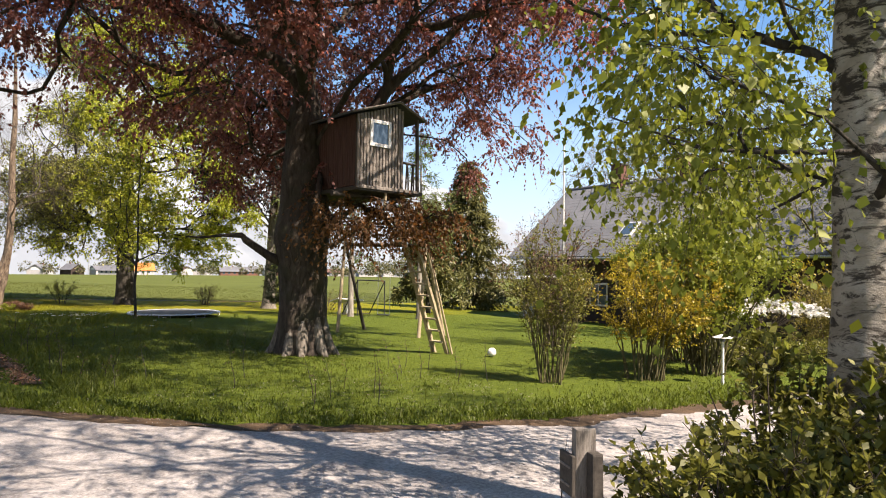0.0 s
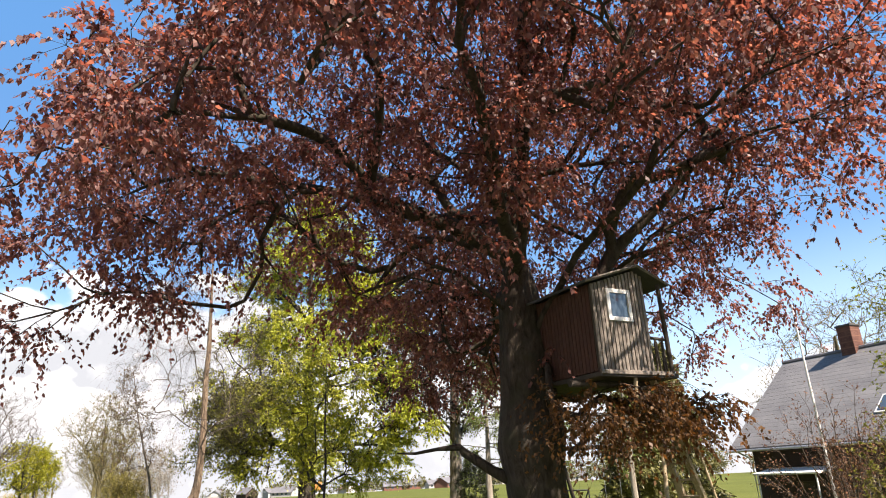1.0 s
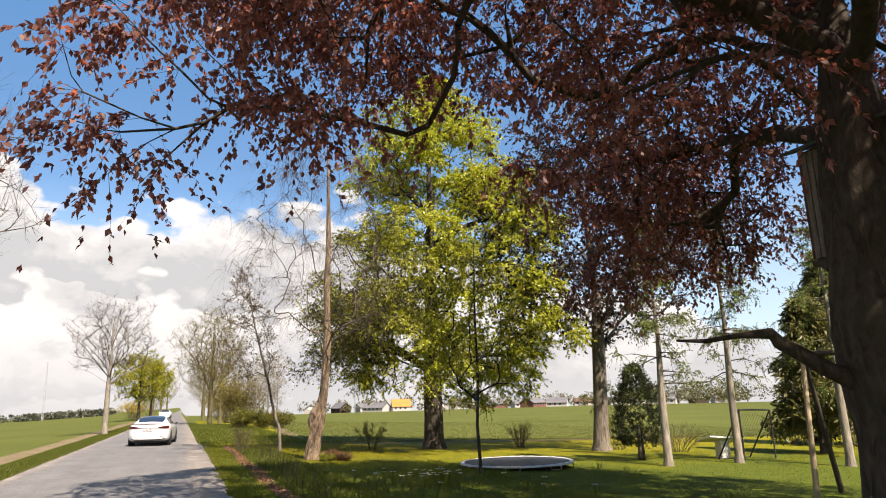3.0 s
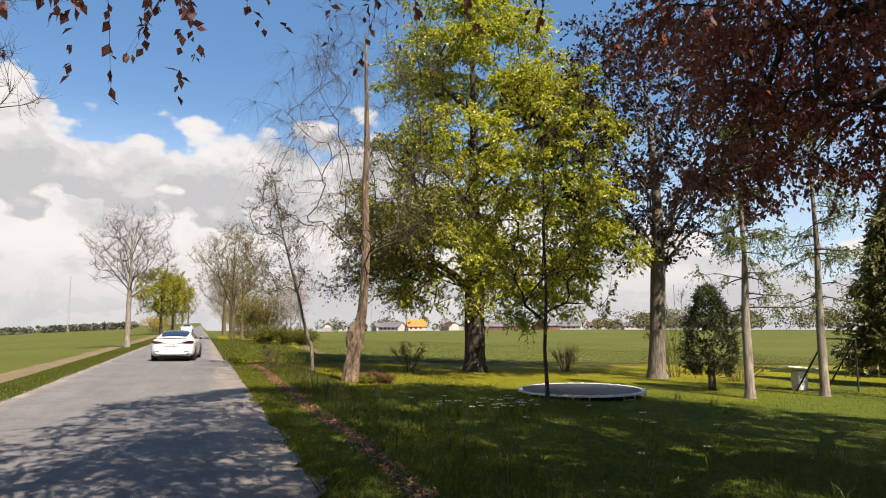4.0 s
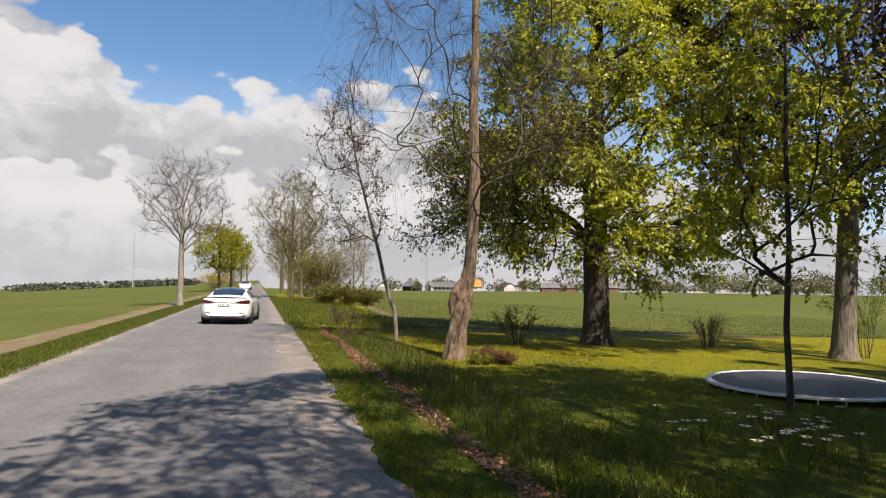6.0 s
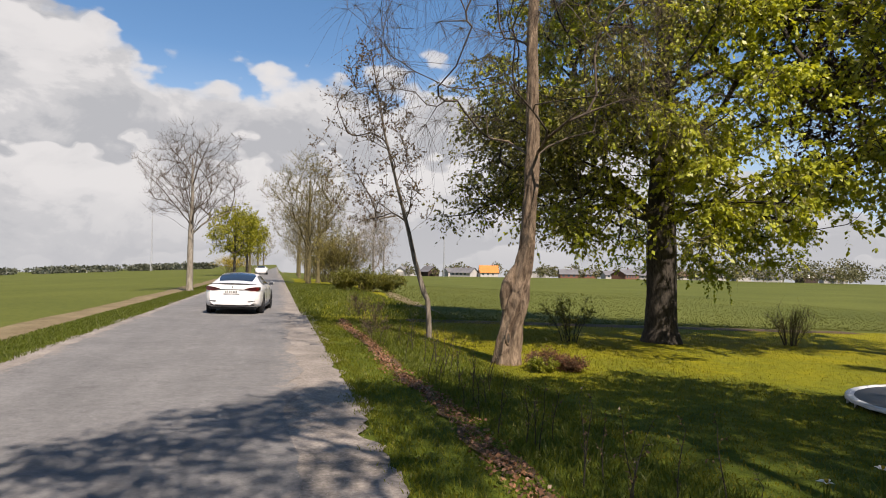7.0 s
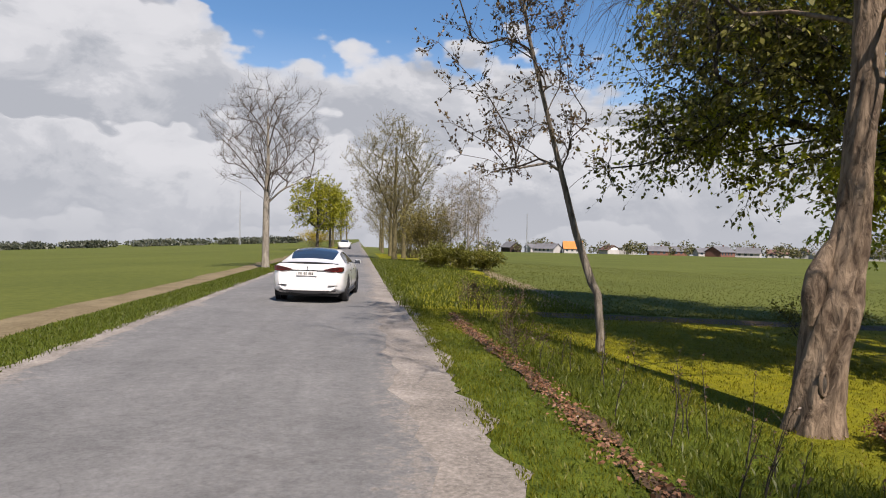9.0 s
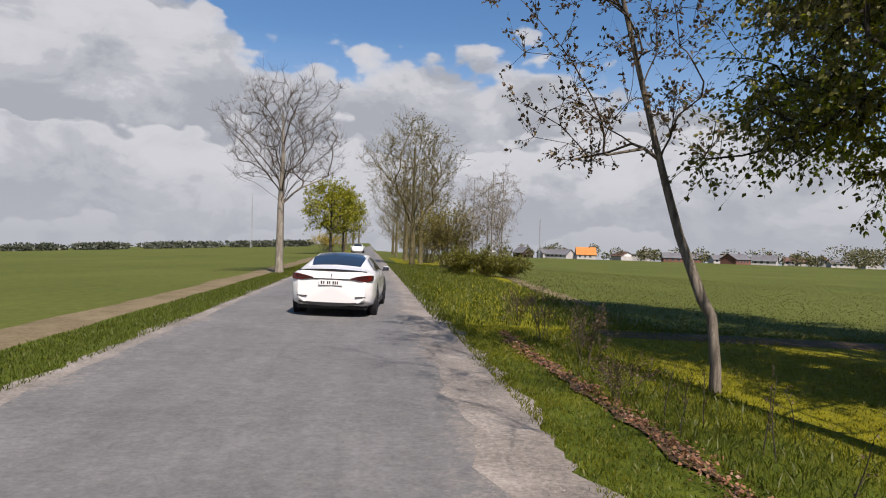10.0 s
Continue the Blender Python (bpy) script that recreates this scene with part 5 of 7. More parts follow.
def number_post():
    """The gate post at the drive, with its small plate."""
    x, y, z = g(3.38, 3.02)
    top = thing("gate_post", "weathered grey gate post with a small wooden plate", "post", Matrix.Translation((x, y, z)) @ Matrix.Rotation(radians(-118), 4, "Z"))
    part("stake", box(0.055, 0.11, 1.12, (0, 0, 0.5), 0.01, Matrix.Rotation(radians(2), 4, "Y")), wood_grey, top)
    part("stake", box(0.07, 0.06, 1.0, (0.09, 0.03, 0.45), 0.012, Matrix.Rotation(radians(-1.5), 4, "Y")), wood_dark, top)
    plate = part("plate", box(0.15, 0.02, 0.2, (-0.02, -0.07, 0.83), 0.006), wood_dark, top, "dark wooden plate with pale bars")
    for dz in (-0.05, 0.04):
        part("bar", box(0.11, 0.008, 0.012, (-0.02, -0.082, 0.83 + dz), 0.002), wood_grey, plate)
    stem = np.linspace(0, 1, 9)
    part("dry_stem", tubes("dry_stem", [(np.column_stack([-0.14 + 0.1 * stem ** 2, -0.06 + 0 * stem, 0.2 + 0.92 * stem - 0.1 * stem ** 3]), 0.006 * (1.1 - stem))], 5), twig_bark, top)


# ---- the farmhouse ----
def farmhouse():
    W, d, n = Vector((29.95, 26.46, -1.05)), Vector((-0.08, -0.9968, 0)), Vector((-0.9968, 0.08, 0))
    m = Matrix((( d.x, -n.x, 0, W.x), (d.y, -n.y, 0, W.y), (0, 0, 1, W.z), (0, 0, 0, 1)))
    top = thing("farmhouse", "old low farmhouse with dark walls and a steep grey slate roof", "house", m)
    L, D, eave, ridge = 17.0, 8.8, 4.0, 7.75
    slope = (ridge - eave) / (D / 2)

    def shell(name, pts, faces, mat, parent=top, label=""):
        bm = bmesh.new()
        vs = [bm.verts.new(p) for p in pts]
        for f in faces:
            bm.faces.new([vs[i] for i in f])
        bmesh.ops.recalc_face_normals(bm, faces=bm.faces)
        return part(name, bm, mat, parent, label)
    walls = shell("wall", [(0, 0, -0.3), (L, 0, -0.3), (L, D, -0.3), (0, D, -0.3), (0, 0, eave), (L, 0, eave), (L, D, eave), (0, D, eave), (0, D / 2, ridge - 0.2), (L, D / 2, ridge - 0.2)],
                  [(0, 1, 5, 4), (2, 3, 7, 6), (0, 4, 8, 7, 3), (1, 2, 6, 9, 5), (0, 3, 2, 1)], dark_wall, label="dark brown walls")
    over, ends = 0.7, 0.75
    for s in (0, 1):
        y_e, y_r = (-over, D / 2) if s == 0 else (D + over, D / 2)
        z_e = eave - slope * over
        pts = [(-ends, y_e, z_e), (L + ends, y_e, z_e), (L + ends, y_r, ridge), (-ends, y_r, ridge)]
        up = [(x, y, z + 0.14) for x, y, z in pts]
        roof = shell("roof_slope", pts + up, [(0, 1, 2, 3), (4, 5, 6, 7), (0, 1, 5, 4), (1, 2, 6, 5), (2, 3, 7, 6), (3, 0, 4, 7)], slate, label="weathered grey slates")
        if s == 0:
            # courses of slates as thin overlapping steps
            for k in range(1, 22):
                f = k / 22
                y, z = y_e + (y_r - y_e) * f, z_e + (ridge - z_e) * f + 0.15
                part("slate_course", box(L + 2 * ends - 0.02, 0.30, 0.006, (L / 2, y, z - 0.004), 0.0, Matrix.Rotation(math.atan(slope) - 0.012, 4, "X")), slate, roof)
            for cx in (6.6, 8.6):
                y = 0.9
                z = eave + slope * y + 0.17
                tilt = Matrix.Rotation(math.atan(slope), 4, "X")
                sky = part("skylight", box(0.85, 1.15, 0.09, (cx, y, z), 0.01, tilt), white_paint, roof, "white-framed skylight")
                part("pane", box(0.66, 0.95, 0.03, (cx, y - 0.035, z + 0.045), 0.0, tilt), glass, sky)
    part("ridge_cap", rod((-ends, D / 2, ridge + 0.12), (L + ends, D / 2, ridge + 0.12), 0.12, sides=8), tile_grey, top)
    for cx in (3.3, 7.6):
        chimney = part("chimney", box(0.72, 0.72, 1.5, (cx, D / 2, ridge + 0.5), 0.02), brick_red, top, "square red brick chimney")
        part("cap", box(0.82, 0.82, 0.1, (cx, D / 2, ridge + 1.28), 0.02), felt, chimney)
        for k in range(5):
            part("brick_course", box(0.735, 0.735, 0.06, (cx, D / 2, ridge - 0.1 + k * 0.28), 0.0), render_red, chimney)
    gut = part("gutter", rod((-ends, -over - 0.03, eave - slope * over + 0.02), (L + ends, -over - 0.03, eave - slope * over + 0.02), 0.06, sides=8), metal_grey, top)
    part("downpipe", tubes("downpipe", [(np.array([(-0.3, -over, eave - slope * over), (-0.1, -0.2, eave - 0.9), (-0.05, -0.1, eave - 1.2), (-0.05, -0.1, -0.2)]), np.full(4, 0.04))], 8), metal_grey, gut)
    # canopy over the door, with a door, windows and a pale bin beside them
    canopy = part("canopy", box(3.4, 1.3, 0.08, (2.7, -0.75, 2.45), 0.02, Matrix.Rotation(radians(9), 4, "X")), white_paint, top, "white canopy over the door")
    part("canopy_post", rod((1.2, -1.3, -0.2), (1.2, -1.3, 2.32), 0.04), white_paint, canopy)
    part("canopy_post", rod((4.2, -1.3, -0.2), (4.2, -1.3, 2.32), 0.04), white_paint, canopy)
    door = part("door", box(0.95, 0.06, 2.05, (2.6, -0.02, 0.95), 0.01), wood_dark, walls, "dark panelled door")
    part("door_handle", box(0.12, 0.05, 0.03, (2.95, -0.07, 1.0), 0.008), metal_grey, door)
    for cx in (5.4, 7.8, 10.6, 13.0):
        win = part("window", box(1.15, 0.05, 1.2, (cx, -0.012, 1.55), 0.01), white_paint, walls, "white casement window")
        for dx in (-0.27, 0.27):
            part("pane", box(0.48, 0.02, 1.02, (cx + dx, -0.04, 1.55), 0.0), glass, win)


def garden_bin():
    x, y = 29.3, 25.2
    z = gz(x, y)
    top = thing("garden_bin", "pale plastic bin beside the house wall", "bin", (x - 0.5, y, z - 0.05))
    part("body", rod((0, 0, 0), (0, 0, 0.9), 0.28, 0.34, 14), pad, top)
    part("lid", rod((0, 0, 0.9), (0, 0, 0.97), 0.36, 0.3, 14), pad, top)


treehouse()
ladder()
swing_set()
football_goal()
trampoline()
garden_table()
garden_ball()
garden_lamp()
flagpole()
number_post()
farmhouse()
garden_bin()


# ---- shrubs and smaller trees ----
def birch_look(n, where):
    m = n.add("ShaderNodeMapping")
    m.inputs["Scale"].default_value = (1.0, 1.0, 2.6)
    n.link(where, m.inputs[0])
    bands = n.noise(m.outputs[0], 4.5, 7.0, 0.72, 0.9)
    blotch = n.noise(where, 2.4, 5.0, 0.6, 0.5)
    skin = n.ramp(blotch, [(0.36, (0.21, 0.18, 0.14)), (0.5, (0.33, 0.295, 0.245)), (0.64, (0.44, 0.41, 0.36))])
    c = n.mix(n.ramp(bands, [(0.49, (0,) * 3), (0.57, (0.95,) * 3)]), skin, (0.035, 0.028, 0.022))
    # old rough bark at the foot of the stem
    z = n.add("ShaderNodeSeparateXYZ")
    n.link(where, z.inputs[0])
    foot = n.math("ADD", n.math("MULTIPLY", z.outputs[2], 0.5), n.math("MULTIPLY", blotch, 0.9))
    rough = n.noise(where, 16.0, 6.0, 0.7, 0.6)
    return n.mix(n.ramp(foot, [(0.75, (1,) * 3), (1.15, (0,) * 3)]), c, n.ramp(rough, [(0.4, (0.03, 0.025, 0.02)), (0.65, (0.14, 0.115, 0.09))])), n.math("ADD", bands, rough)


birch_bark = material("birch_bark", birch_look, rough=0.8, bump=0.02, spec=0.2)


def silver_birch():
    rng = np.random.default_rng(61)
    x, y, z = g(5.5, 2.36)
    got = []
    while len(got) < 340:
        a, r, h = rng.uniform(0, 2 * np.pi), 4.6 * np.sqrt(rng.random()), rng.uniform(2.3, 9.5)
        px, py = x + r * np.cos(a), y + r * np.sin(a)
        if h < 3.4 and r < 1.2:
            continue
        if np.hypot(px - 0.5, py - 2.5) < 2.6 and h < 4.5:
            continue
        if py > 4.2 and h < 6.2:
            continue
        got.append((px, py, z + h))
    for i in range(64):
        px = rng.uniform(4.0, 7.6)
        got.append((px, rng.uniform(2.5, 1.2 + 0.55 * px), rng.uniform(2.5, 5.3)))
    for i in range(42):
        got.append((rng.uniform(0.8, 6.5), rng.uniform(-3.5, 3.0), z + rng.uniform(6.0, 10.5)))
    for i in range(120):
        a, h = rng.uniform(0, 2 * np.pi), rng.uniform(8.5, 14.5)
        r = (3.9 - 0.35 * (h - 8.5)) * np.sqrt(rng.random())
        got.append((x + r * np.cos(a), y + r * np.sin(a), z + h))
    trunk = [(x, y, z - 0.1, 0.30), (x, y, z + 0.5, 0.225), (x, y, z + 1.8, 0.205), (x + 0.05, y, z + 4.0, 0.17), (x + 0.1, y, z + 7.0, 0.13), (x + 0.1, y, z + 10.0, 0.09), (x + 0.05, y, z + 14.0, 0.03)]
    top = tree("silver_birch", "silver birch with peeling white bark and hanging yellow-green leaves", "tree", (x, y, z), trunk, np.array(got), birch_bark, rng, birch_leaf,
               twigs=(7, 0.75), leaf_each=9, leaf_size=0.062, twig_droop=0.9, droop=0.7, climb=0.2, keep=0.5, tip=0.0055, limbs_from=z + 2.2, thick=0.09, twig_mat=dark_bark, twig_radius=0.0025, fan=14, rise=0.4, lay=0.2, width=0.8, gnarl=0.07)
    lines = []
    for i in range(60):
        c = np.array(got[int(rng.integers(len(got)))]) - (x, y, z) + rng.normal(size=3) * 0.3
        t = np.linspace(0, 1, 4)[:, None]
        lines.append((c + np.hstack([0.004 * np.sin(9 * t), 0 * t, -0.07 * t]), np.array((0.003, 0.0055, 0.0055, 0.002))))
    part("catkin_mass", tubes("catkin_mass", lines, 5), gold_leaf, top, "hanging catkins", kind="stuff")


def garden_shrubs():
    rng = np.random.default_rng(71)
    bush("tall_shrub", "tall many-stemmed shrub with small olive leaves on the lawn", g(10.3, 8.75), 3.2, 0.9, 34, rng, olive_bark, shrub_leaf, leaf_each=6, leaf_size=0.05, twigs=(5, 0.4), stem_r=0.016, fork=7, lean=0.35)
    bush("forsythia", "yellow-flowering shrub with arching stems", g(12.4, 8.1), 2.8, 1.5, 40, rng, olive_bark, gold_leaf, leaf_each=10, leaf_size=0.055, twigs=(5, 0.42), stem_r=0.018, fork=7, lean=0.5)
    bush("plum_shrub", "bare purple-brown shrub in bud before the house", g(16.2, 13.6), 4.3, 1.8, 40, rng, twig_bark, red_leaf, leaf_each=4, leaf_size=0.05, twigs=(5, 0.5), stem_r=0.018, fork=7)
    bush("willow_shrub", "tall light-green willow shrub behind the yellow one", g(14.5, 7.9), 4.2, 1.6, 40, rng, olive_bark, birch_leaf, leaf_each=11, leaf_size=0.075, twigs=(6, 0.5), stem_r=0.022, fork=8)
    bush("willow_shrub", "tall light-green willow shrub behind the yellow one", g(16.6, 9.4), 4.4, 2.0, 46, rng, olive_bark, birch_leaf, leaf_each=13, leaf_size=0.08, twigs=(6, 0.55), stem_r=0.022, fork=8)
    bush("dark_shrub", "dense brown-green shrub under the blossom", g(17.0, 7.7), 0.85, 1.6, 46, rng, twig_bark, shrub_leaf, leaf_each=8, leaf_size=0.06, twigs=(6, 0.4), low=0.1)
    bush("dark_shrub", "dense brown-green shrub beside the drive", g(20.5, 7.2), 2.6, 1.9, 40, rng, twig_bark, olive_leaf, leaf_each=8, leaf_size=0.08, twigs=(6, 0.5), low=0.1)
    bush("gold_shrub", "yellow spring shrub near the house", g(24.0, 8.2), 3.0, 2.0, 30, rng, twig_bark, gold_leaf, leaf_each=8, leaf_size=0.09, twigs=(6, 0.5), low=0.1)
    # bare tall trees behind the house
    for (px, py), h, r in (((44.0, 20.5), 15.0, 6.0), ((40.0, 27.0), 12.5, 4.6)):
        px, py, pz = g(px, py)
        targets = in_crown(rng, 200, (px, py, pz + 0.62 * h), (r, r, 0.40 * h), low=-0.85, hollow=0.15, ragged=0.4, seed=py)
        trunk = [(px, py, pz - 0.1, 0.36), (px, py, pz + 0.4, 0.28), (px, py, pz + 3.5, 0.22), (px, py, pz + 0.8 * h, 0.06)]
        tree("budding_tree", "tall tree with bare limbs and first olive leaves behind the house", "tree", (px, py, pz), trunk, targets, olive_bark, rng, olive_leaf,
             twigs=(4, 0.9), leaf_each=4, leaf_size=0.10, twig_droop=0.0, twig_up=0.3, climb=0.5, keep=0.8, tip=0.010, limbs_from=pz + 3.0, fan=12, rise=1.2, twig_radius=0.008, group="house trees", twig_mat=olive_bark)
    # blossom held in flat tiers
    x, y, z = g(18.2, 8.35)
    top = thing("blossom_shrub", "spreading shrub with flat tiers of white blossom", "shrub", (x, y, z))
    lines, spots = [], []
    for i in range(34):
        a, r = rng.uniform(0, 2 * np.pi), 1.75 * np.sqrt(rng.random())
        tip = np.array((r * np.cos(a) * 0.9, r * np.sin(a) * 0.9, 1.42 + 0.22 * rng.random() - 0.1 * r))
        t = np.linspace(0, 1, 5)[:, None]
        lines.append(((1 - t) ** 2 * np.zeros(3) + 2 * t * (1 - t) * np.array((tip[0] * 0.2, tip[1] * 0.2, 1.2)) + t ** 2 * tip, 0.014 * np.linspace(1, 0.3, 5)))
        spots.append(tip)
    part("stem_clump", tubes("stem_clump", lines), twig_bark, top, kind="stuff")
    tw = twigs_on(np.array(spots), np.tile((0.0, 0.0, 0.15), (len(spots), 1)), rng, 9, 0.34, 0.0, 0.5)
    tw[:, :, 2] = tw[:, :1, 2] + (tw[:, :, 2] - tw[:, :1, 2]) * 0.25
    part("blossom_mass", leaves_on(tw, rng, 9, 0.075, 0.0, lay=0.85, width=0.9), blossom, top, "white blossom", kind="stuff")
    # trees behind the shrubs and the house
    for (px, py), h, r, leaf in (((24.5, 13.0), 11.0, 4.0, birch_leaf), ((28.0, 9.5), 12.0, 4.5, birch_leaf)):
        px, py, pz = g(px, py)
        targets = in_crown(rng, 190, (px, py, pz + 0.62 * h), (r, r, 0.38 * h), hollow=0.2, ragged=0.4, seed=px)
        tree("willow_tree", "tall airy tree with fine yellow-green spring leaves", "tree", (px, py, pz), [(px, py, pz - 0.1, 0.24), (px, py, pz + 3, 0.17), (px, py, pz + 0.85 * h, 0.04)], targets, olive_bark, rng, leaf,
             twigs=(5, 0.7), leaf_each=4, leaf_size=0.10, climb=0.5, keep=0.7, tip=0.010, limbs_from=pz + 2.2, fan=10, rise=1.0, twig_radius=0.006, group="garden trees")
    for (px, py), h, r in (((45.0, 30.0), 13.5, 6.0), ((43.0, 19.0), 14.0, 6.5)):
        px, py, pz = g(px, py)
        targets = in_crown(rng, 170, (px, py, pz + 0.64 * h), (r, r, 0.36 * h), hollow=0.1, ragged=0.4, seed=py)
        tree("oak_tree", "bare crooked tree rising behind the house roof", "tree", (px, py, pz), [(px, py, pz - 0.1, 0.4), (px, py, pz + 4, 0.3), (px, py, pz + 0.8 * h, 0.08)], targets, grey_bark, rng, None,
             twigs=(4, 0.9), climb=0.35, keep=0.7, tip=0.016, wander=0.2, limbs_from=pz + 3, fan=12, rise=0.8, twig_radius=0.010, group="garden trees")


def conifer(name, label, base, h, r, rng, leaf, tiers, low=0.06, sag=0.45, thick=0.16, dense=20, leaf_len=0.26, group=""):
    """A spruce-like tree: whorls of sagging boughs with sprays of needles."""
    x, y, z = base
    top = thing(name, label, "tree", base, group)
    part("trunk", tubes("trunk", [(np.array([(0, 0, -0.1), (0, 0, h * 0.5), (0.05, 0, h)]), np.array((thick, thick * 0.6, 0.02)))], 9), dark_bark, top)
    lines, spots, ways = [], [], []
    for k in range(tiers):
        f = k / tiers
        zz = h * (low + (1 - low) * f)
        reach = r * (1 - f) ** 0.8 * rng.uniform(0.8, 1.1) + 0.15
        for j in range(7):
            a = rng.uniform(0, 2 * np.pi)
            d = np.array((np.cos(a), np.sin(a), 0))
            L = reach * rng.uniform(0.65, 1.1)
            t = np.linspace(0, 1, 6)[:, None]
            p = d * L * t + np.array((0, 0, 1.0)) * (zz + L * (0.15 * t - sag * t ** 2 + 0.12 * t ** 4))
            lines.append((p, 0.022 * np.linspace(1, 0.2, 6) * (1.3 - f)))
            for q in rng.uniform(0.25, 1.0, dense // 2):
                i = min(4, int(q * 5))
                spots.append(p[i] + (p[i + 1] - p[i]) * (q * 5 - i))
                ways.append(d * 0.9 + (0, 0, -0.25))
    part("branchwork", tubes("branchwork", lines, 4), dark_bark, top, kind="stuff")
    tw = twigs_on(np.array(spots), np.array(ways), rng, 3, leaf_len * 1.5, 0.35, 0.55)
    part("crown", leaves_on(tw, rng, 5, leaf_len, 0.15, start=0.1, width=0.28, lay=0.5), leaf, top, kind="stuff")
    return top


def small_conifers():
    rng = np.random.default_rng(81)
    conifer("spruce", "broad dark spruce with drooping boughs at the field's edge", g(33.0, 34.5), 10.5, 3.6, rng, needle, 30, sag=0.55, dense=16, leaf_len=0.34, group="conifers")
    conifer("spruce", "dark green spruce beyond the garden swing", g(25.5, 30.0), 6.6, 1.9, rng, needle, 20, low=0.2, sag=0.45, dense=14, leaf_len=0.3, group="conifers")
    # thuja: a dense column on a short stem
    x, y, z = g(16.0, 29.6)
    top = thing("thuja", "dense dark evergreen bush on a short stem", "shrub", (x, y, z))
    part("stem", rod((0, 0, -0.05), (0, 0, 1.2), 0.09, 0.06), dark_bark, top)
    part("stem", rod((0.18, 0.05, -0.05), (0.12, 0, 1.0), 0.06, 0.04), dark_bark, top)
    n = 620
    a, h = rng.uniform(0, 2 * np.pi, n), 0.45 + 2.8 * rng.random(n)
    big = 0.84 * np.clip(1 - np.abs((h - 1.4) / 1.95) ** 2.0, 0.05, 1) * (1 + 0.15 * np.sin(5 * a + h * 3))
    r = big * np.sqrt(rng.uniform(0.3, 1, n))
    spots = np.column_stack([r * np.cos(a), r * np.sin(a), h])
    ways = np.column_stack([0.5 * np.cos(a), 0.5 * np.sin(a), np.full(n, 0.8)])
    tw = twigs_on(spots, ways, rng, 3, 0.24, 0.1, 0.35)
    part("branchwork", twig_mesh("branchwork", tw, 0.004), dark_bark, top, kind="stuff")
    part("foliage", leaves_on(tw, rng, 9, 0.10, 0.0, start=0.0, width=0.24, lay=0.3), thuja_leaf, top, kind="stuff")
    # larches: thin straight stems, airy light green sprays
    for (px, py), hh, rr, lab in (((15.3, 27.3), 8.2, 1.7, "thin larch with a pale lower stem and soft green sprays"), ((18.45, 27.5), 9.6, 2.2, "thin larch with airy soft green sprays"), ((20.8, 25.2), 9.0, 2.4, "thin larch with airy soft green sprays")):
        px, py, pz = g(px, py)
        top = thing("larch", lab, "tree", (px, py, pz), "larches")
        part("trunk", tubes("trunk", [(np.array([(0, 0, -0.1), (0.02, 0, 0.25), (0.0, 0, 2.2), (0.09, 0, hh * 0.5), (0.02, 0.05, hh)]), np.array((0.19, 0.14, 0.12, 0.08, 0.015)))], 9), pale_bark, top)
        lines, spots, ways = [], [], []
        for k in range(46):
            f = rng.random()
            a, L = rng.uniform(0, 2 * np.pi), rr * (1 - 0.75 * f) * rng.uniform(0.45, 1.25)
            d = np.array((np.cos(a), np.sin(a), 0))
            t = np.linspace(0, 1, 7)[:, None]
            lift = rng.uniform(-0.15, 0.25)
            q = d * L * t + np.array((0, 0, 1.0)) * (hh * (0.30 + 0.68 * f) + L * (lift * t - 0.25 * t ** 2 + 0.18 * t ** 4)) + rng.normal(size=(7, 3)) * 0.03 * L * t
            lines.append((q, 0.02 * np.linspace(1, 0.2, 7) * (1.25 - f)))
            for w in rng.uniform(0.3, 1.0, 7):
                i = min(5, int(w * 6))
                spots.append(q[i] + (q[i + 1] - q[i]) * (w * 6 - i))
                ways.append(d * 0.5 + (0, 0, -0.2))
        part("branchwork", tubes("branchwork", lines, 4), twig_bark, top, kind="stuff")
        tw = twigs_on(np.array(spots), np.array(ways), rng, 3, 0.42, 0.5, 0.8)
        part("twig_growth", twig_mesh("twig_growth", tw, 0.004), twig_bark, top, kind="stuff")
        part("crown", leaves_on(tw, rng, 14, 0.065, 0.1, start=0.0, width=0.5, lay=0.3), larch_needle, top, "soft light green needle tufts", kind="stuff")


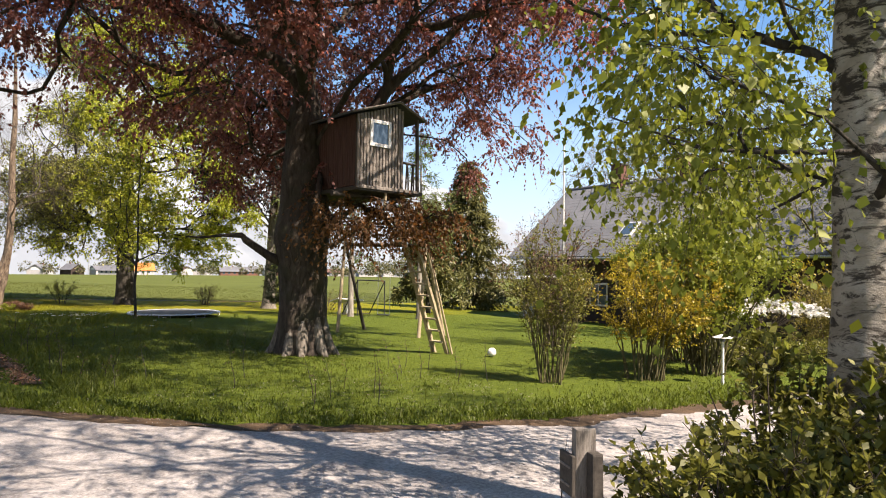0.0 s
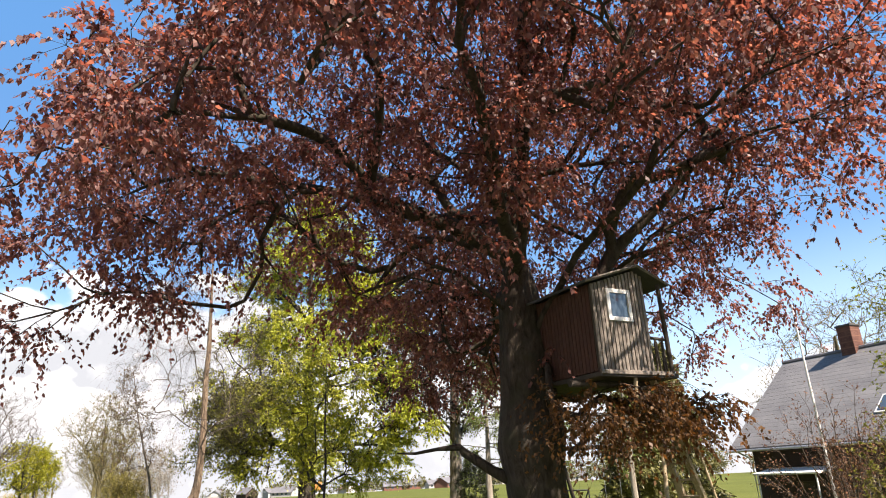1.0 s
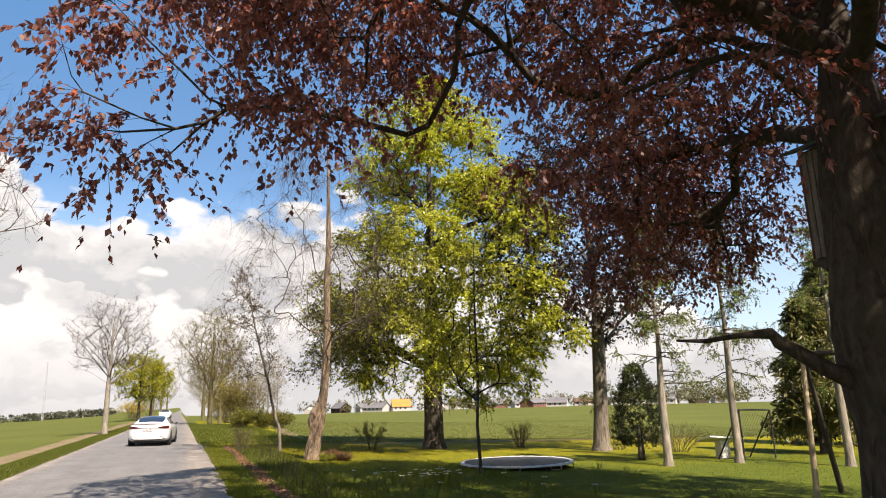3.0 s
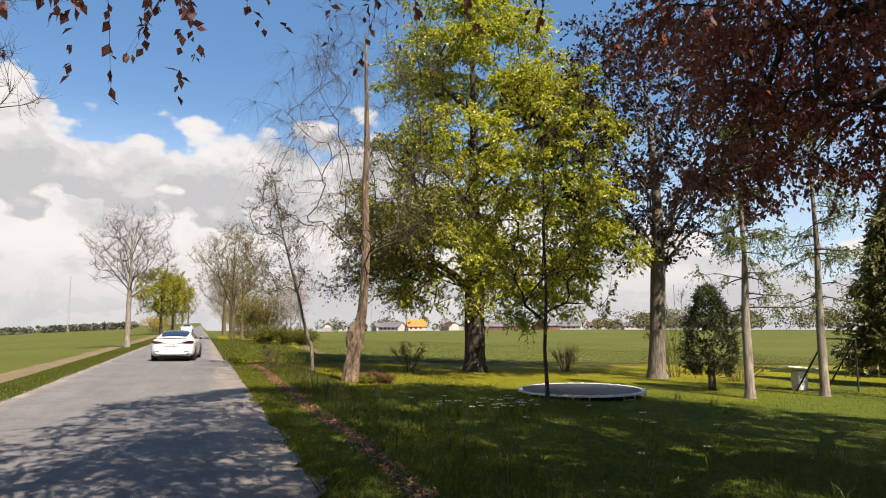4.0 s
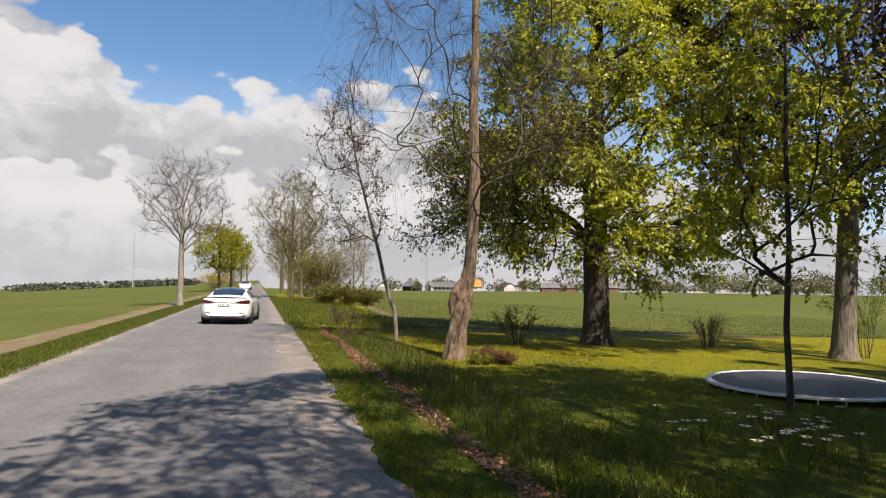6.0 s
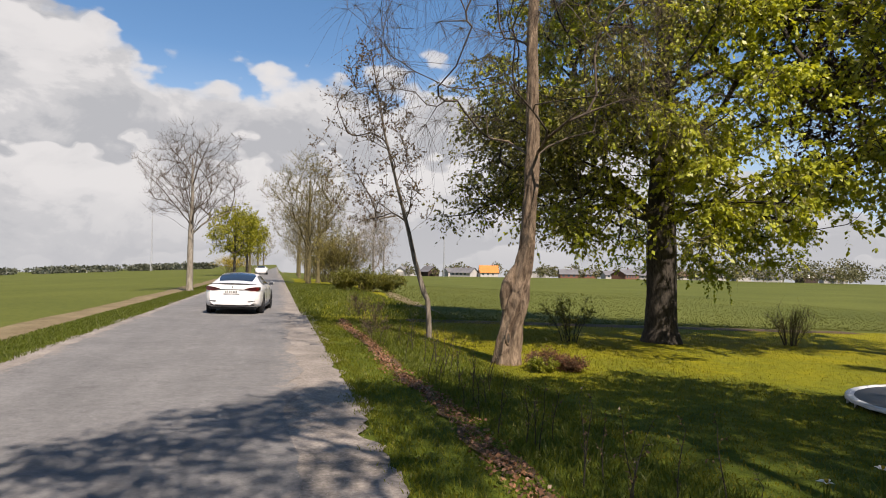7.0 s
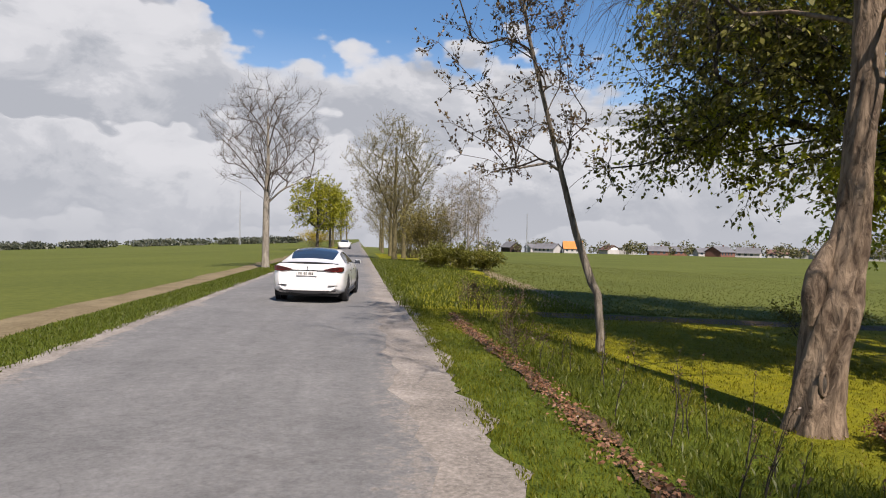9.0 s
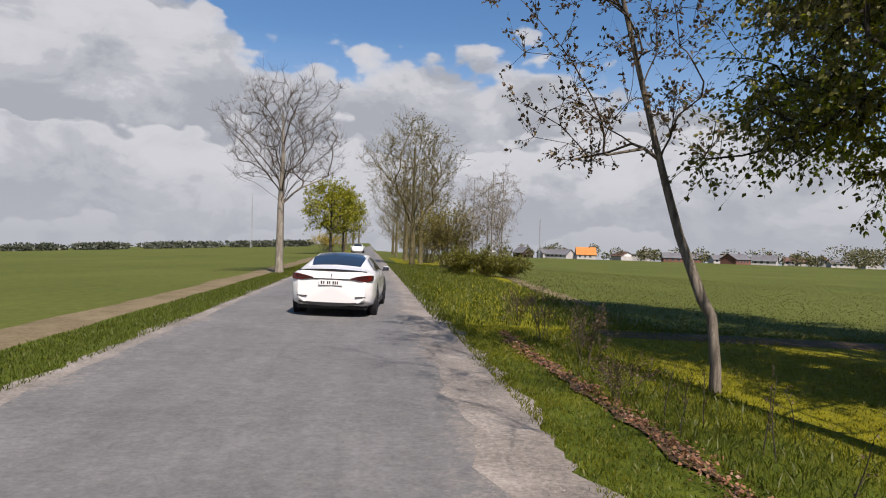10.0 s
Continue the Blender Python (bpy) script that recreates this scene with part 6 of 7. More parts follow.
def low_plants():
    rng = np.random.default_rng(91)
    bush("field_bush", "small bare bush at the edge of the lawn", g(8.35, 37.9), 1.35, 0.85, 16, rng, dark_bark, shrub_leaf, leaf_each=4, leaf_size=0.05, twigs=(5, 0.3), group="field bushes")
    bush("field_bush", "upright brown twiggy bush at the field's edge", g(15.7, 38.2), 1.35, 0.8, 36, rng, twig_bark, shrub_leaf, leaf_each=1, leaf_size=0.05, twigs=(4, 0.3), group="field bushes", lean=0.1)
    bush("field_bush", "low bare reddish bush near the white table", g(20.5, 33.0), 1.2, 1.6, 40, rng, twig_bark, olive_leaf, leaf_each=2, leaf_size=0.05, twigs=(4, 0.35), group="field bushes")
    bush("field_bush", "light green bush behind the evergreen", g(19.0, 35.0), 3.6, 1.2, 20, rng, twig_bark, birch_leaf, leaf_each=5, leaf_size=0.06, twigs=(5, 0.4), group="field bushes")
    for x, y, h, r, s in ((3.25, 39.6, 1.0, 0.5, 9), (2.95, 37.4, 0.6, 0.4, 7), (3.3, 42.0, 1.3, 0.4, 7), (3.4, 44.6, 0.8, 0.5, 8)):
        bush("hedge_plant", "bare brown hedge plant in the planting strip", g(x, y), h, r, s, rng, twig_bark, bud_leaf, leaf_each=3, leaf_size=0.035, twigs=(4, 0.22), group="hedge plants", stem_r=0.007)
    bush("red_heather", "low mound of reddish heather at the tree's foot", g(5.55, 33.0), 0.34, 0.40, 44, rng, twig_bark, red_leaf, leaf_each=6, leaf_size=0.03, twigs=(4, 0.12), group="heather", stem_r=0.004, low=0.1)
    bush("red_heather", "low mound of reddish heather at the tree's foot", g(5.95, 32.7), 0.26, 0.32, 34, rng, twig_bark, red_leaf, leaf_each=6, leaf_size=0.03, twigs=(4, 0.12), group="heather", stem_r=0.004, low=0.1)
    bush("yellow_herb", "small yellow-green herb beside the heather", g(5.35, 32.6), 0.25, 0.25, 24, rng, olive_bark, birch_leaf, leaf_each=8, leaf_size=0.04, twigs=(4, 0.1), stem_r=0.003, low=0.1)
    # whips: single young stems, planted in a loose row
    makes = []
    for k in range(6):
        h = 0.34 + 0.07 * k
        t = np.linspace(0, 1, 7)
        p = np.column_stack([0.07 * rng.normal() * t ** 2 + 0.02 * np.sin(5 * t + k), 0.07 * rng.normal() * t ** 2, -0.05 + (h + 0.05) * t])
        top = thing("hedge_whip", "thin young hedge whip in rough grass", "sapling", g(3.0 + 0.3 * (k % 3), 29.0 + 0.7 * k), "hedge whips")
        part("stem", tubes("stem", [(p, 0.0075 * np.linspace(1, 0.3, 7))], 5), dark_bark, top)
        spots, ways = p[2:], np.tile((0.2, 0, 0.8), (5, 1))
        tw = twigs_on(spots, ways, rng, 1, 0.12, 0.0, 0.6)
        part("twig_growth", twig_mesh("twig_growth", tw, 0.0025), dark_bark, top, kind="stuff")
        part("bud_growth", leaves_on(tw, rng, 4, 0.028, 0.0), bud_leaf, top, kind="stuff")
        makes.append(top)
    for i in range(84):
        y = rng.uniform(11.5, 37)
        x = 2.95 + abs(rng.normal()) * (0.55 if y > 20 else 0.9)
        if i > 64:
            x, y = rng.uniform(3.4, 9.5), rng.uniform(8.6, 12.0)
            if y < 6.2 + 6.3 * math.exp(-((x - 1.4) / 3.6)):
                continue
        copy_thing(makes[i % 6], Matrix.Translation(g(x, y)) @ Matrix.Rotation(rng.uniform(0, 6.3), 4, "Z"))
    # narcissi
    stem = rod((0, 0, -0.03), (0.02, 0, 0.30), 0.004, sides=5)
    flower = thing("narcissus", "white narcissus in the grass", "flower", g(5.6, 24.5), "narcissi")
    part("stem", stem, lawn_soil, flower)
    v = np.array([(0.02, 0, 0.31)] * 6)
    a = np.arange(6) * np.pi / 3
    part("petals", leaves("petals", v, np.column_stack([np.cos(a), np.sin(a), 0.25 + 0 * a]), 0.07, rng, width=0.6, lay=0.9), blossom, flower)
    part("cup", rod((0.02, 0, 0.30), (0.02, -0.012, 0.335), 0.008, 0.016, 8), gold_leaf, flower)
    part("leaf_tuft", leaves("leaf_tuft", np.zeros((5, 3)), np.column_stack([rng.normal(size=5) * 0.3, rng.normal(size=5) * 0.3, np.ones(5)]), 0.3, rng, width=0.07), verge_blade, flower)
    for i in range(26):
        copy_thing(flower, Matrix.Translation(g(5.9 + rng.normal() * 0.55, 24.5 + rng.normal() * 0.45)) @ Matrix.Rotation(rng.uniform(0, 6.3), 4, "Z"))
    for i in range(14):
        copy_thing(flower, Matrix.Translation(g(rng.uniform(4, 9), rng.uniform(19, 26))) @ Matrix.Rotation(rng.uniform(0, 6.3), 4, "Z"))
    # the hedge by the gate post, close to the eye
    for (x, y), h, r in (((3.85, 2.72), 1.1, 0.5), ((4.05, 2.45), 1.2, 0.55), ((4.25, 1.95), 1.3, 0.6), ((4.75, 2.05), 1.5, 0.6), ((5.0, 2.75), 1.45, 0.55), ((4.3, 1.3), 1.2, 0.6), ((4.7, 1.55), 1.5, 0.6), ((5.1, 2.2), 1.5, 0.5)):
        bush("drive_hedge", "twiggy hedge bush with glossy yellow-green young leaves", g(x, y), h, r, 20, rng, twig_bark, shrub_leaf, leaf_each=5, leaf_size=0.06, twigs=(5, 0.22), group="drive hedge", stem_r=0.012, fork=7)


silver_birch()
garden_shrubs()
small_conifers()
low_plants()


# ---- the road: the white car ----
car_white = material("white_car_paint", (0.62, 0.62, 0.62), rough=0.28, spec=0.5, Coat_Weight=0.6, Coat_Roughness=0.06)
car_glass = material("dark_car_glass", (0.012, 0.016, 0.024), rough=0.03, spec=0.9)
rubber = material("tyre_rubber", mottled((0.012, 0.012, 0.013), (0.022, 0.022, 0.023), scale=20, fine=80), rough=0.8)
rim_dark = material("dark_rim", (0.03, 0.03, 0.033), rough=0.35, metal=0.6)
lamp_red = material("red_lamp", (0.07, 0.005, 0.006), rough=0.12, spec=0.7)
lamp_dark = material("smoked_lamp", (0.035, 0.006, 0.008), rough=0.12, spec=0.7)
trim_black = material("black_trim", mottled((0.012, 0.012, 0.013), (0.022, 0.022, 0.024), scale=12, fine=60), rough=0.45)
plate_white = material("plate_white", (0.62, 0.62, 0.61), rough=0.45)
chrome = material("bright_trim", (0.7, 0.7, 0.71), rough=0.15, metal=1.0)

# stations along the car: y, half width, underside, waist height, half width of the roof, height at the roof's edge and middle
CAR = np.array([
    (0.00, 0.70, 0.34, 0.86, 0.60, 0.955, 0.965), (0.04, 0.78, 0.30, 0.88, 0.64, 0.985, 0.995), (0.14, 0.86, 0.26, 0.91, 0.68, 1.030, 1.045), (0.36, 0.905, 0.22, 0.935, 0.66, 1.045, 1.075),
    (0.66, 0.922, 0.20, 0.95, 0.63, 1.075, 1.115), (0.95, 0.927, 0.19, 0.955, 0.605, 1.175, 1.235), (1.35, 0.925, 0.18, 0.955, 0.585, 1.295, 1.355), (1.80, 0.922, 0.18, 0.95, 0.575, 1.365, 1.425),
    (2.25, 0.922, 0.18, 0.945, 0.575, 1.375, 1.44), (2.65, 0.922, 0.18, 0.94, 0.59, 1.335, 1.40), (3.05, 0.922, 0.18, 0.93, 0.62, 1.20, 1.275), (3.45, 0.92, 0.18, 0.915, 0.67, 1.03, 1.10),
    (3.75, 0.915, 0.19, 0.87, 0.70, 0.92, 0.965), (4.15, 0.885, 0.20, 0.79, 0.68, 0.83, 0.865), (4.45, 0.80, 0.22, 0.68, 0.60, 0.72, 0.745), (4.60, 0.70, 0.25, 0.60, 0.52, 0.635, 0.655), (4.68, 0.55, 0.30, 0.52, 0.42, 0.545, 0.56)])
CAR[:, 5:] = np.where(CAR[:, 5:] > 0.95, 0.95 + (CAR[:, 5:] - 0.95) * 0.90, CAR[:, 5:])


def car_surface(y, u):
    """A point on the right half of the body: y along it, u from 0 at the sill's middle to 1 at the roof's middle."""
    w, lo, waist, rw, redge, rmid = (np.interp(y, CAR[:, 0], CAR[:, i]) for i in range(1, 7))
    ring = np.array([(0, lo), (0.80 * w, lo), (0.95 * w, lo + 0.07), (w * 0.995, lo + 0.22), (w, 0.5 * (lo + waist) + 0.08), (w * 0.985, waist - 0.10), (w * 0.945, waist),
                     (0.5 * (w * 0.93 + rw) + 0.03, 0.5 * (waist + redge)), (rw, redge), (0.55 * rw, 0.35 * redge + 0.65 * rmid), (0, rmid)])
    s = np.linspace(0, 1, len(ring))
    return np.interp(u, s, ring[:, 0]), y, np.interp(u, s, ring[:, 1])


def car_skin(name, y0, y1, u0, u1, ny, nu, lift=0.0, side=0, taper=None):
    """A patch of the body's surface. side: 0 both halves in one sheet, 1 right, -1 left."""
    verts, faces = [], []
    us = [*np.linspace(u0, u1, nu)]
    cols = [(u, 1) for u in us] + [(u, -1) for u in us[::-1][1:]] if side == 0 else [(u, side) for u in us]
    for y in np.linspace(y0, y1, ny):
        f = (y - y0) / (y1 - y0)
        for u, s in cols:
            uu = u
            if taper:
                a, b = taper(f)
                uu = a + (b - a) * (u - u0) / (u1 - u0)
            p = [np.array(car_surface(yy, uu)) for yy in (y - 0.06, y, y + 0.06)]
            q = (p[0] + 2 * p[1] + p[2]) / 4
            e = np.array(car_surface(y, min(1, uu + 0.02))) - np.array(car_surface(y, max(0, uu - 0.02)))
            nrm = np.array((e[2], 0, -e[0]))
            nrm = nrm / (np.linalg.norm(nrm) + 1e-9)
            q = q + nrm * lift
            verts.append((q[0] * s, y if 0.1 < y < 4.6 else q[1], q[2]))
    m = len(cols)
    for j in range(ny - 1):
        for i in range(m - 1):
            k = j * m + i
            faces.append((k, k + m, k + m + 1, k + 1))
    return smooth(mesh_of(name, verts, faces))


def band(path, z0, z1, depth=0.02):
    """A strip that follows a plan line of (x, y), from z0 to z1 (each a number or one a point), with thickness outwards (-y)."""
    bm = bmesh.new()
    n = len(path)
    z0, z1 = (z if hasattr(z, "__len__") else [z] * n for z in (z0, z1))
    rows = []
    for (x, y), a, b in zip(path, z0, z1):
        rows.append([bm.verts.new(p) for p in ((x, y, a), (x, y, b), (x * 0.985, y + depth + 0.02, b), (x * 0.985, y + depth + 0.02, a))])
    for r, q in zip(rows[:-1], rows[1:]):
        for i in range(4):
            bm.faces.new((r[i], q[i], q[(i + 1) % 4], r[(i + 1) % 4]))
    bm.faces.new(rows[0])
    bm.faces.new(rows[-1][::-1])
    bmesh.ops.recalc_face_normals(bm, faces=bm.faces)
    return bm


def car(label, at, group="cars"):
    top = thing("car", label, "car", at, group)
    body = part("body", car_skin("body", 0.0, 4.68, 0.0, 1.0, 70, 41), car_white, top, "glossy white bodywork")
    # closing faces at tail and nose
    for y, name in ((0.0, "tail_panel"), (4.68, "nose_panel")):
        us = np.linspace(0, 1, 41)
        even = lambda u: tuple((np.array(car_surface(y - 0.06, u)) + 2 * np.array(car_surface(y, u)) + np.array(car_surface(y + 0.06, u))) / 4)
        ring = [even(u) for u in us] + [(-x, yy, z) for x, yy, z in (even(u) for u in us[::-1][1:-1])]
        bm = bmesh.new()
        vs = [bm.verts.new(p) for p in ring]
        mid = bm.verts.new((0, y + (-0.035 if y < 1 else 0.03), 0.66 if y < 1 else 0.45))
        for i in range(len(vs)):
            bm.faces.new((vs[i], vs[(i + 1) % len(vs)], mid))
        bmesh.ops.recalc_face_normals(bm, faces=bm.faces)
        part(name, bm, car_white, body)
    part("rear_window", car_skin("rear_window", 0.70, 1.62, 0.80, 1.0, 14, 9, 0.006, 0, lambda f: (0.83 - 0.03 * f - 0.04 * (1 - (1 - f) ** 3) * 0.3, 1.0)), car_glass, top, "dark tinted rear window")
    part("glass_roof", car_skin("glass_roof", 1.63, 2.62, 0.825, 1.0, 12, 9, 0.006), car_glass, top, "dark glass roof")
    part("windscreen", car_skin("windscreen", 2.66, 3.52, 0.81, 1.0, 12, 9, 0.006), car_glass, top, "dark windscreen")
    for s in (1, -1):
        part("side_window", car_skin("side_window", 1.02, 1.92, 0.625, 0.775, 12, 5, 0.006, s, lambda f: (0.635 - 0.01 * min(1, 3 * f), 0.66 + 0.115 * min(1.0, (f * 2.2) ** 0.6))), car_glass, top, "dark side window")
        part("side_window", car_skin("side_window", 1.97, 3.30, 0.625, 0.775, 14, 5, 0.006, s, lambda f: (0.625, 0.775 - 0.135 * max(0.0, (f - 0.35) / 0.65) ** 1.4)), car_glass, top, "dark side window")
        part("window_trim", tubes("window_trim", [(np.array([np.array(car_surface(y, 0.618)) * (s, 1, 1) + (0.006 * s, 0, 0) for y in np.linspace(0.98, 3.4, 16)]), np.full(16, 0.008))], 5), trim_black, body)
        part("sill", box(0.06, 2.3, 0.09, (0.88 * s, 2.42, 0.22), 0.02), trim_black, top)
        # door seams and handles
        for y in (1.95, 3.12):
            part("door_seam", tubes("door_seam", [(np.array([np.array(car_surface(y + (0.10 if u < 0.3 else 0), u)) * (s, 1, 1) + (0.001 * s, 0, 0) for u in np.linspace(0.24, 0.6, 9)]), np.full(9, 0.004))], 4), trim_black, body)
        for y in (1.45, 2.35):
            part("door_handle", box(0.012, 0.17, 0.022, (0.925 * s, y, 0.80), 0.004), chrome, body)
        mirror = part("mirror", box(0.17, 0.12, 0.12, (0.99 * s, 3.06, 0.985), 0.04), car_white, top, "white door mirror with dark glass")
        part("mirror_glass", box(0.15, 0.012, 0.10, (0.99 * s, 2.996, 0.985), 0.01), car_glass, mirror)
        part("mirror_foot", rod((0.90 * s, 3.10, 0.94), (0.96 * s, 3.08, 0.97), 0.02), trim_black, mirror)
        # tail lamps wrap round the corner: dark housing, red bow
        plan = [(x * s, y) for x, y in ((0.40, -0.038), (0.55, -0.034), (0.68, -0.012), (0.77, 0.03), (0.845, 0.10), (0.885, 0.20))]
        lamp = part("tail_lamp", band(plan, (0.835, 0.815, 0.80, 0.80, 0.81, 0.83), (0.862, 0.90, 0.925, 0.935, 0.935, 0.925), 0.05), lamp_dark, top, "smoked tail lamp with a red bow")
        plan2 = [(x * s, y - 0.006) for x, y in ((0.60, -0.03), (0.68, -0.014), (0.77, 0.028), (0.845, 0.098))]
        part("red_bow", band(plan2, (0.812, 0.808, 0.808, 0.82), (0.835, 0.832, 0.832, 0.84), 0.01), lamp_red, lamp)
        part("red_bow", band(plan2, (0.895, 0.902, 0.906, 0.906), (0.905, 0.92, 0.926, 0.926), 0.01), lamp_red, lamp)
        part("red_bow", band([((0.765) * s, 0.02), (0.80 * s, 0.05), (0.85 * s, 0.10)], 0.83, 0.905, 0.01), lamp_red, lamp)
        part("reflector", band([((0.52) * s, -0.045), (0.66 * s, -0.02), (0.74 * s, 0.015)], (0.455, 0.452, 0.455), (0.467, 0.470, 0.467), 0.015), trim_black, top, "slim dark slot in the bumper")
        for y, name in ((0.99, "wheel"), (3.865, "wheel")):
            part("wheel_arch", rod((0.80 * s, y, 0.345), (0.928 * s, y, 0.345), 0.385, 0.385, 28), trim_black, body)
            tyre = part("wheel", rod((0.70 * s, y, 0.335), (0.935 * s, y, 0.335), 0.335, 0.328, 32), rubber, top, "black tyre on a dark spoked rim")
            rim = part("rim", rod((0.932 * s, y, 0.335), (0.938 * s, y, 0.335), 0.235, 0.235, 28), trim_black, tyre)
            for k in range(10):
                a = k / 10 * 2 * math.pi
                c, sn = math.cos(a), math.sin(a)
                part("spoke", rod((0.945 * s, y + 0.04 * c, 0.335 + 0.04 * sn), (0.942 * s, y + 0.225 * c, 0.335 + 0.225 * sn), 0.016, 0.011, 5), rim_dark, tyre)
            part("hub", rod((0.93 * s, y, 0.335), (0.95 * s, y, 0.335), 0.045, 0.035, 12), metal_grey, tyre)
    edge = [(x, 0.02 + 0.085 * (abs(x) / 0.72) ** 2.2) for x in np.linspace(-0.74, 0.74, 15)]
    part("spoiler", band(edge, [1.012 - 0.02 * (abs(x) / 0.74) ** 2 for x, y in edge], [1.042 - 0.03 * (abs(x) / 0.74) ** 2 for x, y in edge], 0.10), trim_black, top, "dark carbon lip spoiler")
    bar = [(x, -0.040 + 0.012 * (x / 0.45) ** 2) for x in np.linspace(-0.42, 0.42, 9)]
    part("tail_trim", band(bar, 0.822, 0.842, 0.02), trim_black, top, "dark trim bar between the lamps")
    part("badge", box(0.02, 0.01, 0.055, (0, -0.046, 0.915), 0.003), trim_black, top)
    plate = part("plate", box(0.50, 0.014, 0.11, (-0.02, -0.052, 0.755), 0.004), plate_white, top, "white plate with dark bars")
    for i, dx in enumerate((-0.19, -0.14, -0.06, -0.015, 0.06, 0.105, 0.15)):
        part("bar", box(0.028, 0.006, 0.065, (-0.02 + dx, -0.061, 0.755), 0.001), trim_black, plate)
    low = [(x, -0.01 + 0.10 * (abs(x) / 0.78) ** 3) for x in np.linspace(-0.74, 0.74, 15)]
    part("diffuser", band([(x * 0.95, y - 0.03) for x, y in low], [0.25 + 0.06 * (abs(x) / 0.74) ** 2 for x, y in low], [0.325 + 0.02 * (abs(x) / 0.74) ** 2 for x, y in low], 0.06), trim_black, top, "black diffuser")
    part("underbody", box(1.5, 4.2, 0.08, (0, 2.3, 0.21), 0.02), trim_black, top)
    return top


white_car = car("white saloon car with a dark glass roof on the road", Matrix.Translation((-0.76, 44.4, 0.019)) @ Matrix.Rotation(radians(0.9), 4, "Y") @ Matrix.Rotation(radians(-4.6), 4, "Z"))
copy_thing(white_car, Matrix.Translation((-1.55, 134.0, 0.03)) @ Matrix.Rotation(radians(178.5), 4, "Z"))


# ---- the village and the horizon ----
def village():
    rng = random.Random(17)
    roofs, walls = (tile_grey, tile_red, tile_grey, tile_grey, tile_grey), (render_white, dark_wall, render_white, render_red, render_white)
    mid = (0.0, 30.0)

    def house(az, dist, w, d, h, rise, roof_mat, wall_mat, turn, gable):
        x, y = mid[0] + dist * math.sin(radians(az)), mid[1] + dist * math.cos(radians(az))
        z = gz(x, y)
        top = thing("village_house", {tile_orange: "far village house with a bright orange tiled roof", tile_red: "far low village house with a brown-red roof", tile_grey: "far low village house with a grey roof"}[roof_mat], "house",
                    Matrix.Translation((x, y, z)) @ Matrix.Rotation(radians(turn - az), 4, "Z"), "village houses")
        bm = bmesh.new()
        pts = [(-w / 2, -d / 2, -1), (w / 2, -d / 2, -1), (w / 2, d / 2, -1), (-w / 2, d / 2, -1), (-w / 2, -d / 2, h), (w / 2, -d / 2, h), (w / 2, d / 2, h), (-w / 2, d / 2, h), (-w / 2, 0, h + rise - 0.1), (w / 2, 0, h + rise - 0.1)]
        vs = [bm.verts.new(p) for p in pts]
        for f in ((0, 1, 5, 4), (2, 3, 7, 6), (3, 0, 4, 8, 7), (1, 2, 6, 9, 5), (0, 3, 2, 1)):
            bm.faces.new([vs[i] for i in f])
        wall = part("wall", bm, wall_mat, top)
        for s in (-1, 1):
            bm = bmesh.new()
            o = 0.5
            a = [(-w / 2 - o, s * (d / 2 + o), h - rise * o / (d / 2)), (w / 2 + o, s * (d / 2 + o), h - rise * o / (d / 2)), (w / 2 + o, 0, h + rise), (-w / 2 - o, 0, h + rise)]
            lower, upper = [bm.verts.new(p) for p in a], [bm.verts.new((p[0], p[1], p[2] + 0.2)) for p in a]
            bm.faces.new(lower)
            bm.faces.new(upper)
            for i in range(4):
                bm.faces.new((lower[i], lower[(i + 1) % 4], upper[(i + 1) % 4], upper[i]))
            bmesh.ops.recalc_face_normals(bm, faces=bm.faces)
            part("roof_slope", bm, roof_mat, top)
        for k in range(int(w // 3)):
            part("window", box(1.3, 0.06, 1.2, (-w / 2 + 1.8 + 3 * k, -d / 2 - 0.02, 1.5), 0.0), glass, wall)
        if gable:
            part("gable", box(0.06, d * 0.5, rise * 0.5, (-w / 2 - 0.03, 0, h + rise * 0.2), 0.0), white_paint, wall)
        part("chimney", box(0.6, 0.6, 1.2, (w * 0.2, 0, h + rise + 0.3), 0.0), brick_red, top)
    az = 11.2
    while az < 46:
        w = rng.uniform(8, 15)
        dist = 400 + rng.uniform(-22, 30)
        orange = abs(az - 18.6) < 0.8
        if orange:
            house(18.7, 402, 11, 8, 2.8, 4.0, tile_orange, render_white, 8, True)
            az += 2.4
            continue
        house(az, dist, w, rng.uniform(7.5, 9.5), rng.uniform(2.2, 2.8), rng.uniform(1.8, 3.2), rng.choice(roofs), rng.choice(walls), rng.uniform(-35, 35) + (90 if rng.random() < 0.35 else 0), rng.random() < 0.5)
        az += math.degrees(w / 400) * rng.uniform(0.85, 1.5)


far_leaf = leaf_material("far_leaf", [(0.045, 0.055, 0.018), (0.075, 0.080, 0.028), (0.11, 0.10, 0.04), (0.12, 0.09, 0.05)], glow=0.25)
# Dark leaf colour lightened and blued: distance haze is painted into it.
hazy_dark = leaf_material("hazy_dark_leaf", [(0.03, 0.042, 0.028), (0.06, 0.0675, 0.044), (0.09, 0.09, 0.06)], glow=0.2)


